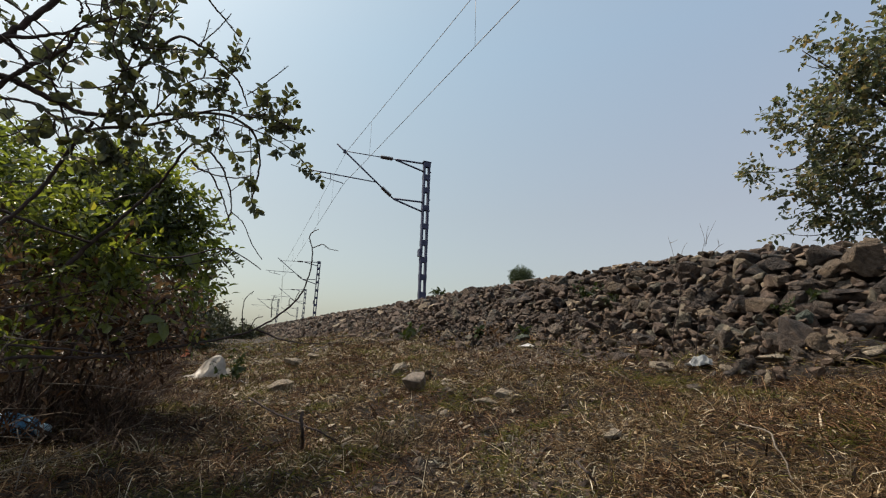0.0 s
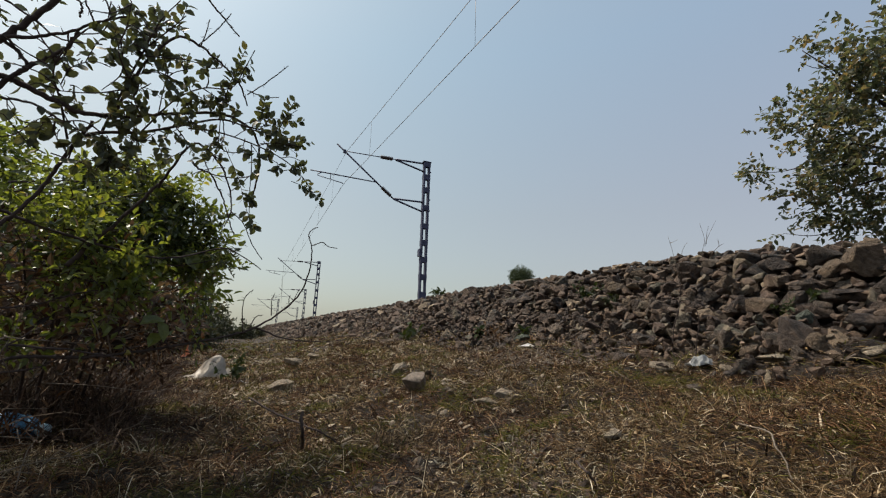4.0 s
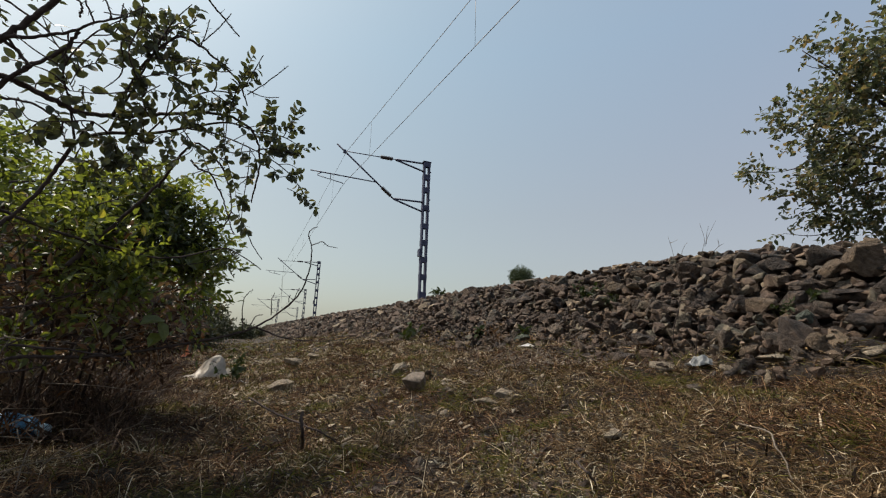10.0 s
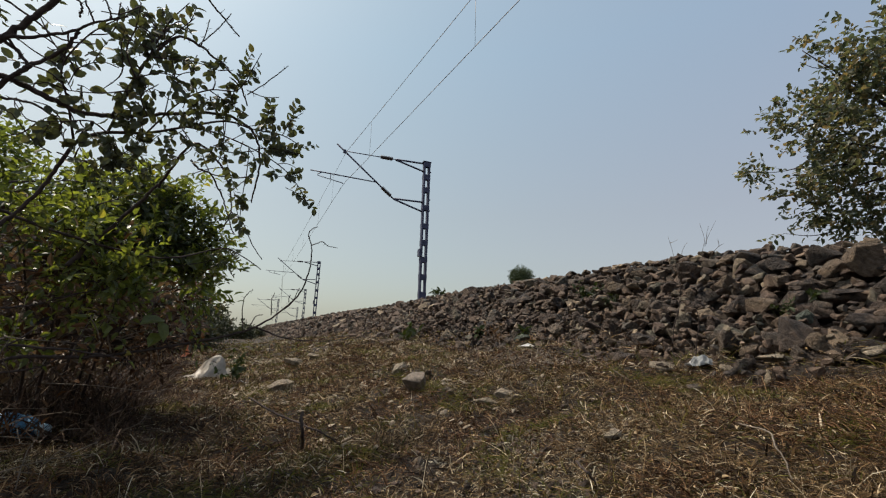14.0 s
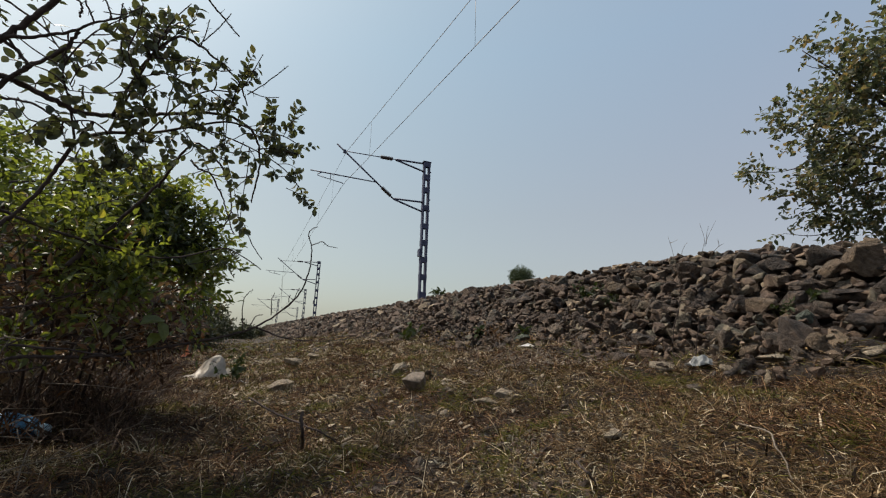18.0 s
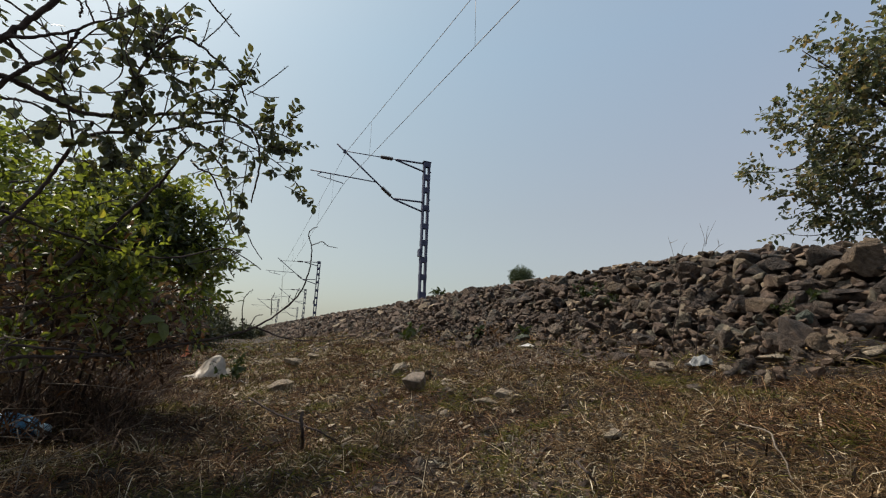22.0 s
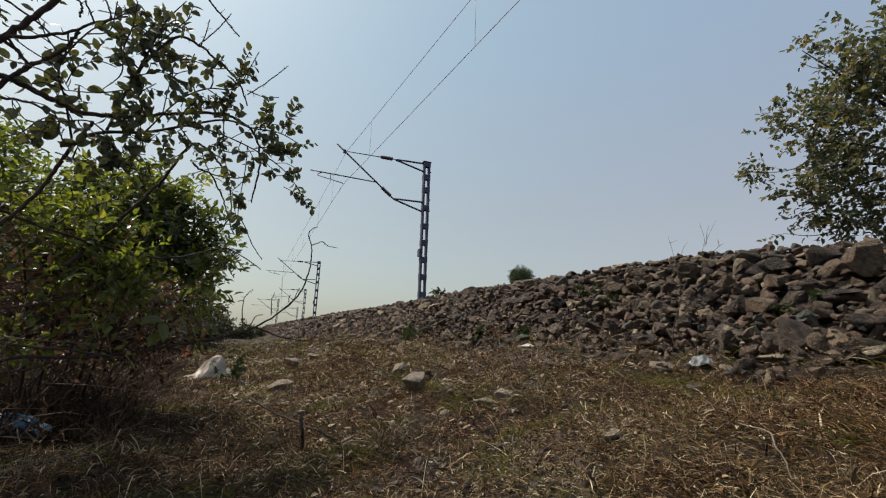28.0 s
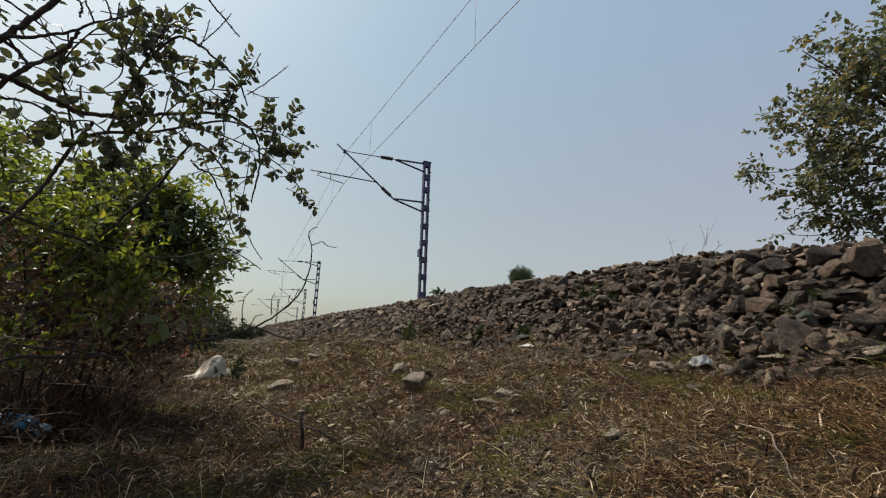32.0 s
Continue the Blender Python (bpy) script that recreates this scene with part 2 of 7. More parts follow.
def tube(soup, line, r0, r1, sides=6, knots=None):
    line = np.asarray(line, float)
    n = len(line)
    d = unit(np.gradient(line, axis=0))
    up = np.array([0.13, 0.21, 0.97])
    a = unit(np.cross(d, up))
    b = np.cross(d, a)
    r = np.linspace(r0, r1, n)
    if knots is not None:
        r = r * (1 + 0.16 * knots.random(n))
    ang = np.arange(sides) * 2 * np.pi / sides
    ring = line[:, None, :] + r[:, None, None] * (np.cos(ang)[None, :, None] * a[:, None, :] + np.sin(ang)[None, :, None] * b[:, None, :])
    faces = [(i * sides + k, i * sides + (k + 1) % sides, (i + 1) * sides + (k + 1) % sides, (i + 1) * sides + k) for i in range(n - 1) for k in range(sides)]
    faces += [tuple(range(sides))[::-1], tuple((n - 1) * sides + k for k in range(sides))]
    soup.add(ring, faces)


def box(soup, lo, hi, bev=0.0):
    (x0, y0, z0), (x1, y1, z1) = lo, hi
    if bev <= 0:
        v = [(x, y, z) for z in (z0, z1) for x, y in ((x0, y0), (x1, y0), (x1, y1), (x0, y1))]
        soup.add(v, [(3, 2, 1, 0), (4, 5, 6, 7), (0, 1, 5, 4), (1, 2, 6, 5), (2, 3, 7, 6), (3, 0, 4, 7)])
        return
    bm = bmesh.new()
    bmesh.ops.create_cube(bm, size=1)
    for v in bm.verts:
        v.co = Vector(((x0 + x1) / 2 + v.co.x * (x1 - x0), (y0 + y1) / 2 + v.co.y * (y1 - y0), (z0 + z1) / 2 + v.co.z * (z1 - z0)))
    bmesh.ops.bevel(bm, geom=bm.edges[:], offset=bev, segments=1, affect="EDGES")
    bm.verts.index_update()
    soup.add([v.co[:] for v in bm.verts], [tuple(v.index for v in face.verts) for face in bm.faces])
    bm.free()


def leaves(soup, base, way, face, length, width, fold=0.25):
    """Leaves with a folded midrib: arrays of base points, growing directions, face normals, lengths and widths."""
    way = unit(way)
    side = unit(np.cross(way, face))
    nor = np.cross(side, way)
    L, W = length[:, None], width[:, None]
    pts = [base, base + way * L * 0.28 + side * W * 0.46 + nor * W * fold, base + way * L * 0.66 + side * W * 0.40 + nor * W * fold * 0.7,
           base + way * L - nor * L * 0.12, base + way * L * 0.66 - side * W * 0.40 + nor * W * fold * 0.7,
           base + way * L * 0.28 - side * W * 0.46 + nor * W * fold, base + way * L * 0.5]
    soup.many(np.stack(pts, axis=1), [(0, 6, 2, 1), (6, 3, 2), (0, 5, 4, 6), (6, 4, 3)])


def blades(soup, root, lean, length, width, rng, droop=0.5):
    """Bent ribbons of grass."""
    lean = unit(lean)
    side = unit(np.cross(lean, rng.normal(size=lean.shape)))
    L, W = length[:, None], width[:, None]
    rows = []
    for t, w in ((0.0, 1.0), (0.4, 0.85), (0.75, 0.55)):
        c = root + lean * L * t - np.array([0, 0, 1.0]) * L * droop * t * t
        rows += [c - side * W * w * 0.5, c + side * W * w * 0.5]
    rows.append(root + lean * L - np.array([0, 0, 1.0]) * L * droop)
    soup.many(np.stack(rows, axis=1), [(0, 1, 3, 2), (2, 3, 5, 4), (4, 5, 6)])


def fibres(soup, root, lean, length, width, rng):
    """Thin kinked threads of dead grass: a quad and a tip each."""
    lean = unit(lean)
    side = unit(np.cross(lean, rng.normal(size=lean.shape)))
    bend = side * rng.normal(0, 0.22, (len(root), 1)) + np.array([0, 0, 1.0]) * rng.normal(-0.1, 0.15, (len(root), 1))
    L, W = length[:, None], width[:, None]
    knee = root + (lean + bend) * L * 0.55
    soup.many(np.stack([root - side * W * 0.5, root + side * W * 0.5, knee + side * W * 0.45, knee - side * W * 0.45, root + lean * L], axis=1), [(0, 1, 2, 3), (3, 2, 4)])


# ---- the lie of the land ----
def ease(a):
    a = np.clip(a, 0, 1)
    return a * a * (3 - 2 * a)


def land(x, y):
    """Grass strip, rising gently towards the toe of the bank and along the line."""
    return 0.05 + 0.022 * np.clip(y, -5, 22) + (0.33 - 0.21 * ease((y - 7) / 12)) * ease((x - 0.2) / 1.7)


def crest(y):
    return 0.55 + np.interp(y, (-8, 0.94, 1.3, 1.8, 2.6, 5.9, 8.5, 14, 25, 48), (0.50, 0.585, 0.635, 0.70, 0.722, 0.805, 0.81, 0.955, 1.14, 1.56))


TOE, CREST = 1.9, 2.9


def bank(x, y):
    t = np.clip((x - TOE) / (CREST - TOE), 0, 1)
    top = crest(y)
    z = land(np.minimum(x, TOE), y) * (1 - t) + top * t
    back = ease((x - 11) / 6)
    return z * (1 - back) + (land(0 * x, y)) * back


def rough(x, y):
    lumps = 0.02 * np.sin(5.1 * x + 1.3 * y + 1.0) * np.sin(4.3 * y - 1.9 * x) + 0.011 * np.sin(11.0 * x - 3.1 * y) * np.sin(9.7 * y + 2.2 * x + 0.5)
    return lumps + 0.022 * np.sin(2.3 * x + 1.1 * y) * np.sin(1.7 * y - 0.8 * x) + 0.012 * np.sin(6.1 * x + 4.0) * np.sin(5.3 * y) + 0.006 * np.sin(17 * x + 3 * y) * np.sin(14 * y - 5 * x)


def make_ground():
    xs = np.concatenate([[-900, -300, -120, -60, -30, -18, -12, -8, -6], np.arange(-5, -1, 0.1), np.arange(-1, 2.2, 0.05), np.arange(2.2, 4, 0.1), [4.2, 4.6, 5.2, 6, 7, 8, 9.5, 11, 12, 13, 14, 15, 16, 17, 20, 30, 60, 120, 300, 900]])
    ys = np.concatenate([[-900, -300, -100, -40, -20, -12, -8, -5, -3, -2], np.arange(-1.5, 0.5, 0.1), np.arange(0.5, 4.5, 0.05), np.arange(4.5, 9, 0.1), np.arange(9, 30, 0.6), [32, 36, 40, 45, 48, 55, 65, 80, 100, 140, 200, 320, 600, 1500]])
    X, Y = np.meshgrid(xs, ys)
    Z = bank(X, Y) + rough(X, Y) * (X < 3) - 0.13 * ease((X - 1.95) / 0.2)
    s = Soup()
    w = len(xs)
    s.add(np.stack([X, Y, Z], -1), [(j * w + i, j * w + i + 1, (j + 1) * w + i + 1, (j + 1) * w + i) for j in range(len(ys) - 1) for i in range(w - 1)])
    g = new("ground", s.mesh("ground", EARTH, True))
    tagged(g, "dry brown earth strip rising into a railway embankment", "ground", kind="structure")


make_ground()


# ---- rubble stones of the embankment ----
def stone_shape(rng, count=15, flat=0.65, worn=True):
    """An angular broken stone, about one metre long before scaling."""
    p = unit(rng.normal(size=(count, 3))) * rng.uniform(0.78, 1.0, (count, 1))
    p = p * np.array([0.5, rng.uniform(0.32, 0.45), 0.5 * flat * rng.uniform(0.6, 1.1)])
    bm = bmesh.new()
    for c in p:
        bm.verts.new(c)
    r = bmesh.ops.convex_hull(bm, input=bm.verts[:])
    bmesh.ops.delete(bm, geom=[v for v in bm.verts if not v.link_faces], context="VERTS")
    bmesh.ops.dissolve_limit(bm, angle_limit=0.22, verts=bm.verts[:], edges=bm.edges[:])
    if worn:
        bmesh.ops.bevel(bm, geom=bm.edges[:], offset=0.017, segments=1, affect="EDGES", clamp_overlap=True)
    bm.verts.index_update()
    v = np.array([k.co[:] for k in bm.verts])
    f = [tuple(k.index for k in face.verts) for face in bm.faces]
    bm.free()
    return v, f


SHAPES = [stone_shape(np.random.default_rng(100 + k), 11 + k % 6, 0.5 + 0.05 * (k % 7)) for k in range(22)]

ROUGH_SHAPES = [stone_shape(np.random.default_rng(100 + k), 11 + k % 6, 0.5 + 0.05 * (k % 7), False) for k in range(22)]


def turn_matrix(a, b, c):
    return np.array(Euler((a, b, c)).to_matrix())


def stone_mesh(k, material):
    s = Soup()
    s.add(*SHAPES[k])
    return s.mesh("stone", material)


STONE_MESHES = [stone_mesh(k, STONE) for k in range(len(SHAPES))]
PALE_MESHES = [stone_mesh(k, PALE_STONE) for k in range(len(SHAPES))]


def make_embankment():
    rng = np.random.default_rng(17)
    owner = thing("rubble_embankment", (2.4, 3.0, 0.6), "railway embankment slope of piled brown-grey broken stones", "embankment", kind="structure")
    pile = Soup()
    near = []
    # rows of stones up the slope and over its shoulder, smaller towards the far end
    y = -6.0
    while y < 62:
        size = 0.125 if y < 8 else 0.125 + 0.007 * (y - 8)
        across = int(1.75 / size * 1.75)
        for k in range(across):
            u = (k + rng.random()) / across * 1.45 - 0.06
            x = TOE + u * (CREST - TOE)
            yy = y + rng.uniform(-0.5, 0.5) * size
            d = size * rng.lognormal(-0.05, 0.45)
            d = min(d, 0.24 + 0.004 * max(0, y), 0.17 + 0.03 * max(0, y))
            z = bank(np.array(x), np.array(yy)) - 0.055 + d * rng.uniform(-0.35, 0.24)
            if u > 0.88:
                d = min(d, 0.10 + 0.004 * max(0, y))
                z = min(z, float(bank(np.array(x), np.array(yy))) - 0.04) - 0.3 * d
            near.append((yy, x, float(z), d))
            # small broken pieces gathered low on the slope
            if y < 9 and u < 0.62 and rng.random() < 1.1 - u:
                d = rng.uniform(0.03, 0.075)
                near.append((yy + rng.uniform(-0.04, 0.04), x + rng.uniform(-0.05, 0.05), float(bank(np.array(x), np.array(yy))) + rng.uniform(-0.02, 0.035), d))
        y += size * 0.40
    parts = sorted([k for k in near if 0.2 < k[0] < 5.5 and k[1] < 3.1], key=lambda k: -k[3])[:300]
    chosen = set(parts)
    for item in near:
        yy, x, z, d = item
        k = int(rng.integers(len(SHAPES)))
        calm = 0.45 if x > 2.72 else 1.6 if yy > 4.0 else 1.0
        tilt = (rng.normal(0, 0.33) * calm, rng.normal(-0.2, 0.36) * calm, rng.uniform(0, 6.28))
        if item in chosen:
            m = Matrix.LocRotScale((x - 2.4, yy - 3.0, z - 0.6), Euler(tilt), (d, d, d))
            part("stone", STONE_MESHES[k], owner, at=m)
        else:
            shape = SHAPES[k] if 0.3 < yy < 4.5 and x < 2.95 and d > 0.06 else ROUGH_SHAPES[k]
            v = (shape[0] * d) @ turn_matrix(*tilt).T + np.array([x - 2.4, yy - 3.0, z - 0.6])
            pile.add(v, shape[1])
    # the large slabs that stand out on the near slope
    words = {TAN_STONE: "large tan dusty stone", DARK_STONE: "large dark brown stone", GREEN_STONE: "large greenish-grey stone", MID_STONE: "large weathered grey stone", PALE_STONE: "flat pale dusty slab"}

    def slab(at, long, high, material, turn, tilt, k):
        m = Matrix.LocRotScale((at[0] - 2.4, at[1] - 3.0, at[2] + 0.12 * high - 0.6), Euler((0, radians(tilt), radians(turn))), (0.75 * long, long, high * 1.5))
        part("slab", stone_mesh(k, material), owner, words[material], at=m)

    slab((2.318, 1.253, 0.723), 0.234, 0.135, TAN_STONE, -20, -12, 3)
    slab((2.100, 1.017, 0.552), 0.263, 0.173, DARK_STONE, -25, -18, 6)
    slab((2.228, 1.033, 0.649), 0.113, 0.096, GREEN_STONE, 10, -20, 12)
    slab((2.303, 0.993, 0.705), 0.114, 0.074, MID_STONE, -10, -8, 15)
    slab((2.591, 0.928, 0.919), 0.272, 0.186, TAN_STONE, -25, -30, 9)
    slab((2.553, 1.038, 0.894), 0.190, 0.162, TAN_STONE, -35, -35, 0)
    slab((2.086, 0.927, 0.539), 0.147, 0.092, TAN_STONE, -10, -15, 5)
    slab((2.020, 0.975, 0.489), 0.076, 0.118, MID_STONE, 20, -10, 8)
    slab((2.006, 1.065, 0.481), 0.182, 0.054, PALE_STONE, -20, -6, 17)
    slab((1.930, 1.203, 0.429), 0.136, 0.062, PALE_STONE, -15, -6, 16)
    slab((1.903, 1.491, 0.414), 0.165, 0.082, TAN_STONE, 0, -8, 11)
    slab((1.922, 1.762, 0.433), 0.272, 0.128, DARK_STONE, 15, -14, 2)
    slab((2.747, 1.628, 1.067), 0.185, 0.123, TAN_STONE, 0, -20, 14)
    slab((2.693, 2.268, 1.053), 0.214, 0.167, TAN_STONE, 10, -22, 7)
    slab((2.317, 1.845, 0.743), 0.188, 0.104, MID_STONE, 0, -25, 20)
    slab((2.137, 1.608, 0.597), 0.104, 0.064, PALE_STONE, 10, -10, 13)
    slab((2.024, 1.152, 0.496), 0.147, 0.113, TAN_STONE, 0, -10, 19)
    slab((2.051, 0.761, 0.509), 0.120, 0.051, PALE_STONE, -20, -6, 1)
    slab((2.210, 0.824, 0.630), 0.220, 0.111, DARK_STONE, -25, -15, 16)
    slab((2.389, 0.933, 0.768), 0.222, 0.085, DARK_STONE, -20, -12, 18)
    slab((2.032, 2.827, 0.546), 0.256, 0.122, GREEN_STONE, 10, -8, 4)
    slab((1.913, 2.950, 0.455), 0.206, 0.196, DARK_STONE, 0, -5, 21)
    slab((2.116, 2.538, 0.607), 0.191, 0.153, MID_STONE, -10, -15, 10)
    slab((2.340, 5.034, 0.843), 0.276, 0.284, MID_STONE, 0, -10, 14)
    slab((2.306, 4.463, 0.803), 0.223, 0.181, DARK_STONE, 10, -15, 6)
    slab((2.466, 3.615, 0.911), 0.352, 0.118, DARK_STONE, 25, -15, 11)
    slab((2.505, 1.244, 0.864), 0.175, 0.087, TAN_STONE, -10, -20, 2)
    slab((2.403, 1.659, 0.804), 0.133, 0.115, TAN_STONE, 0, -15, 5)
    p = part("rubble", pile.mesh("rubble", RUBBLE), owner, "smaller broken stones of the slope")
    tagged(p, kind="stuff")


make_embankment()

# ---- overhead line ----
LINE_Y = 17.875


def rod(points, r, material, name, owner, origin, sides=6, label="", r1=None):
    s = Soup()
    tube(s, np.array(points, float) - np.array(origin), r, r if r1 is None else r1, sides)
    return part(name, s.mesh(name, material, True), owner, label)


def insulator(a, b, owner, origin):
    a, b = np.array(a) - np.array(origin), np.array(b) - np.array(origin)
    n, s = 9, Soup()
    line = np.array([a + (b - a) * k / (2 * n) for k in range(2 * n + 1)])
    d = unit(b - a)
    u = unit(np.cross(d, (0, 1, 0.1)))
    w = np.cross(d, u)
    ang = np.arange(10) * 2 * np.pi / 10
    ring = np.cos(ang)[:, None] * u + np.sin(ang)[:, None] * w
    v = np.concatenate([c + ring * (0.10 if k % 2 else 0.055) for k, c in enumerate(line)])
    f = [(i * 10 + k, i * 10 + (k + 1) % 10, i * 10 + 10 + (k + 1) % 10, i * 10 + 10 + k) for i in range(2 * n) for k in range(10)]
    f += [tuple(range(10))[::-1], tuple(2 * n * 10 + k for k in range(10))]
    s.add(v, f)
    part("insulator", s.mesh("insulator", GLAZE, True), owner, "dark ribbed porcelain insulator")


def make_mast():
    base = float(crest(np.array(LINE_Y)))
    o = (7.33, LINE_Y, base)
    mast = thing("catenary_mast", o, "dark steel battened railway mast with cantilever arm", "railway mast", "masts along the line")
    top = 9.09 - base
    for x in (-0.165, 0.075):
        s = Soup()
        box(s, (x, -0.09, -0.3), (x + 0.09, 0.09, top), 0.006)
        part("upright", s.mesh("upright", STEEL), mast)
    z, k = top - 0.26, 0
    while z > 0.2:
        s = Soup()
        box(s, (-0.172, -0.096, z), (0.172, -0.084, z + 0.25), 0)
        box(s, (-0.172, 0.084, z), (0.172, 0.096, z + 0.25), 0)
        part("batten", s.mesh("batten", STEEL), mast)
        k += 1
        z -= (0.65, 0.65, 0.89, 0.89, 0.80)[min(k - 1, 4)]
    s = Soup()
    box(s, (-0.2, -0.11, top - 0.03), (0.2, 0.11, top + 0.02), 0.004)
    part("cap_plate", s.mesh("cap_plate", STEEL), mast)
    for z0 in (2.85, 0.4):
        s = Soup()
        box(s, (-0.25, -0.13, z0), (-0.165, 0.13, z0 + 0.34), 0.004)
        part("clamp", s.mesh("clamp", STEEL), mast)
    for z0 in (top - 0.5, top - 1.9, top - 2.45):
        s = Soup()
        box(s, (0.165, -0.03, z0), (0.235, 0.03, z0 + 0.05), 0.004)
        part("bolt", s.mesh("bolt", STEEL), mast)
    y = LINE_Y
    for a, b in (((5.741, y, 8.9), (7.2, y, 8.99)), ((5.741, y, 8.88), (7.2, y, 8.58)), ((5.767, y, 6.97), (7.2, y, 7.04)), ((5.767, y, 6.94), (7.2, y, 6.57))):
        rod((a, b), 0.042, STEEL, "bracket_tube", mast, o)
    rod(((5.767, y, 6.94), (3.021, y, 9.037)), 0.036, STEEL, "strut", mast, o)
    rod(((3.367, y, 8.78), (5.74, y, 8.89)), 0.02, STEEL, "stay_rod", mast, o)
    rod(((4.925, y, 7.60), (2.0, y, 7.60)), 0.026, STEEL, "registration_tube", mast, o)
    rod(((2.5, y, 7.6), (2.3, y, 7.47), (2.32, y, 7.42), (3.38, y, 7.27), (3.44, y, 7.22)), 0.018, STEEL, "steady_arm", mast, o)
    rod(((2.86, y, 7.6), (2.86, y, 7.36)), 0.016, STEEL, "arm_link", mast, o)
    insulator((5.02, y, 8.86), (5.6, y, 8.886), mast, o)
    insulator((5.16, y, 7.40), (5.60, y, 7.07), mast, o)
    s = Soup()
    box(s, (3.31 - o[0], -0.05, 8.68 - o[2]), (3.43 - o[0], 0.05, 8.84 - o[2]), 0.01)
    part("wire_clamp", s.mesh("wire_clamp", STEEL), mast)
    return mast


first = make_mast()
for x, y, lower in ((7.30, 48.04, 0.52), (9.7, 75.8, 0.55), (7.4, 100.5, 0.4), (13.9, 121.0, 0.5)):
    copy_thing(first, pose(x, y, float(crest(np.array(y))) - lower))


def make_wires():
    ends = [(5.67, -14.0, 0.0), (3.437, 17.875, 0.0), (3.64, 48.04, -0.42), (6.0, 75.8, -0.62), (3.7, 100.5, -0.5)]
    for kind, label, low, sag, r in (("contact_wire", "thin dark contact wire of the railway line", 7.24, 0.04, 0.0085), ("catenary_wire", "thin sagging carrier wire above the contact wire", 8.74, 0.10, 0.008)):
        o = thing(kind, (3.437, 17.875, low), label, "overhead wire")
        for (xa, ya, za), (xb, yb, zb) in zip(ends[:-1], ends[1:]):
            s = Soup()
            pts = [(xa + (xb - xa) * t - 3.437 , ya + (yb - ya) * t - 17.875, za + (zb - za) * t - 4 * sag * t * (1 - t)) for t in np.linspace(0, 1, 25)]
            tube(s, pts, r, r, 5)
            part("wire_span", s.mesh("wire_span", WIRE, True), o)
            if kind == "catenary_wire":
                for t in (0.09, 0.23, 0.45, 0.675, 0.897):
                    x, y = xa + (xb - xa) * t - 3.437 , ya + (yb - ya) * t - 17.875
                    s = Soup()
                    z = za + (zb - za) * t
                    tube(s, [(x, y, z - 4 * 0.10 * t * (1 - t)), (x, y, z + 7.24 - 8.74 - 4 * 0.04 * t * (1 - t))], 0.0045, 0.0045, 4)
                    part("dropper", s.mesh("dropper", WIRE, True), o)


make_wires()

# ---- plants ----
def sprigs(leaf_soup, twig_soup, base, way, length, per, leaf_len, rng, slim=0.62, droop=0.25):
    """Many short twigs with alternate leaves."""
    n = len(base)
    way = unit(way)
    side = unit(np.cross(way, rng.normal(size=(n, 3))))
    up = np.array([0, 0, 1.0])
    for j in range(per):
        t = (j + 0.6) / per
        p = base + way * (length * t)[:, None] - up * (length * droop * t * t)[:, None]
        sgn = 1 if j % 2 else -1
        d = way * 0.55 + side * sgn * 0.9 + rng.normal(0, 0.35, (n, 3)) - up * 0.25
        if j == per - 1:
            d = way + rng.normal(0, 0.2, (n, 3))
        L = leaf_len * rng.uniform(0.65, 1.2, n)
        leaves(leaf_soup, p, d, up * 0.8 + rng.normal(0, 0.55, (n, 3)), L, L * slim * rng.uniform(0.8, 1.15, n))
    if twig_soup is not None:
        blades(twig_soup, base, way, length, np.full(n, 0.0018 + 0.014 * leaf_len), rng, droop)


def in_blobs(blobs, count, rng, shell=0.35):
    b = np.array(blobs, float)
    w = b[:, 3] ** 2.0
    pick = rng.choice(len(b), count, p=w / w.sum())
    d = unit(rng.normal(size=(count, 3)))
    r = rng.random(count) ** shell
    c = b[pick]
    return c[:, :3] + d * (r * c[:, 3])[:, None], d


def clumpy(points, freq, cut):
    keep = [noise.noise(Vector(p) * freq) > cut for p in points]
    return np.array(keep)


def blob(p, r):
    return (*p, r)


def foliage(owner, blobs, count, leaf_len, material, seed, label, per=7, reach=0.16, slim=0.62, freq=4.0, cut=-0.12, origin=(0, 0, 0), name="crown", shell=0.45):
    rng = np.random.default_rng(seed)
    p, d = in_blobs(blobs, count, rng, shell)
    k = clumpy(p, freq, cut)
    p, d = p[k] - np.array(origin), d[k]
    ls, ts = Soup(), Soup()
    sprigs(ls, ts, p, d * 0.8 + rng.normal(0, 0.6, p.shape) + np.array([0, 0, 0.25]), reach * rng.uniform(0.6, 1.3, len(p)), per, leaf_len, rng, slim)
    crown = part(name, ls.mesh(name, material), owner, label)
    tagged(part("twiggery", ts.mesh("twiggery", BARK), crown), kind="stuff")
    tagged(crown, kind="stuff")
    return crown


# the thorny shrub close to the camera: its stems stay still, its leafy bough sways
PIVOT = (-0.389, 1.044, 0.787)
SHRUB_ROOT = (-0.62, 0.98, 0.07)
shrub = thing("jujube_shrub", SHRUB_ROOT, "thorny shrub with a leafy overhanging bough and bare twigs", "shrub")


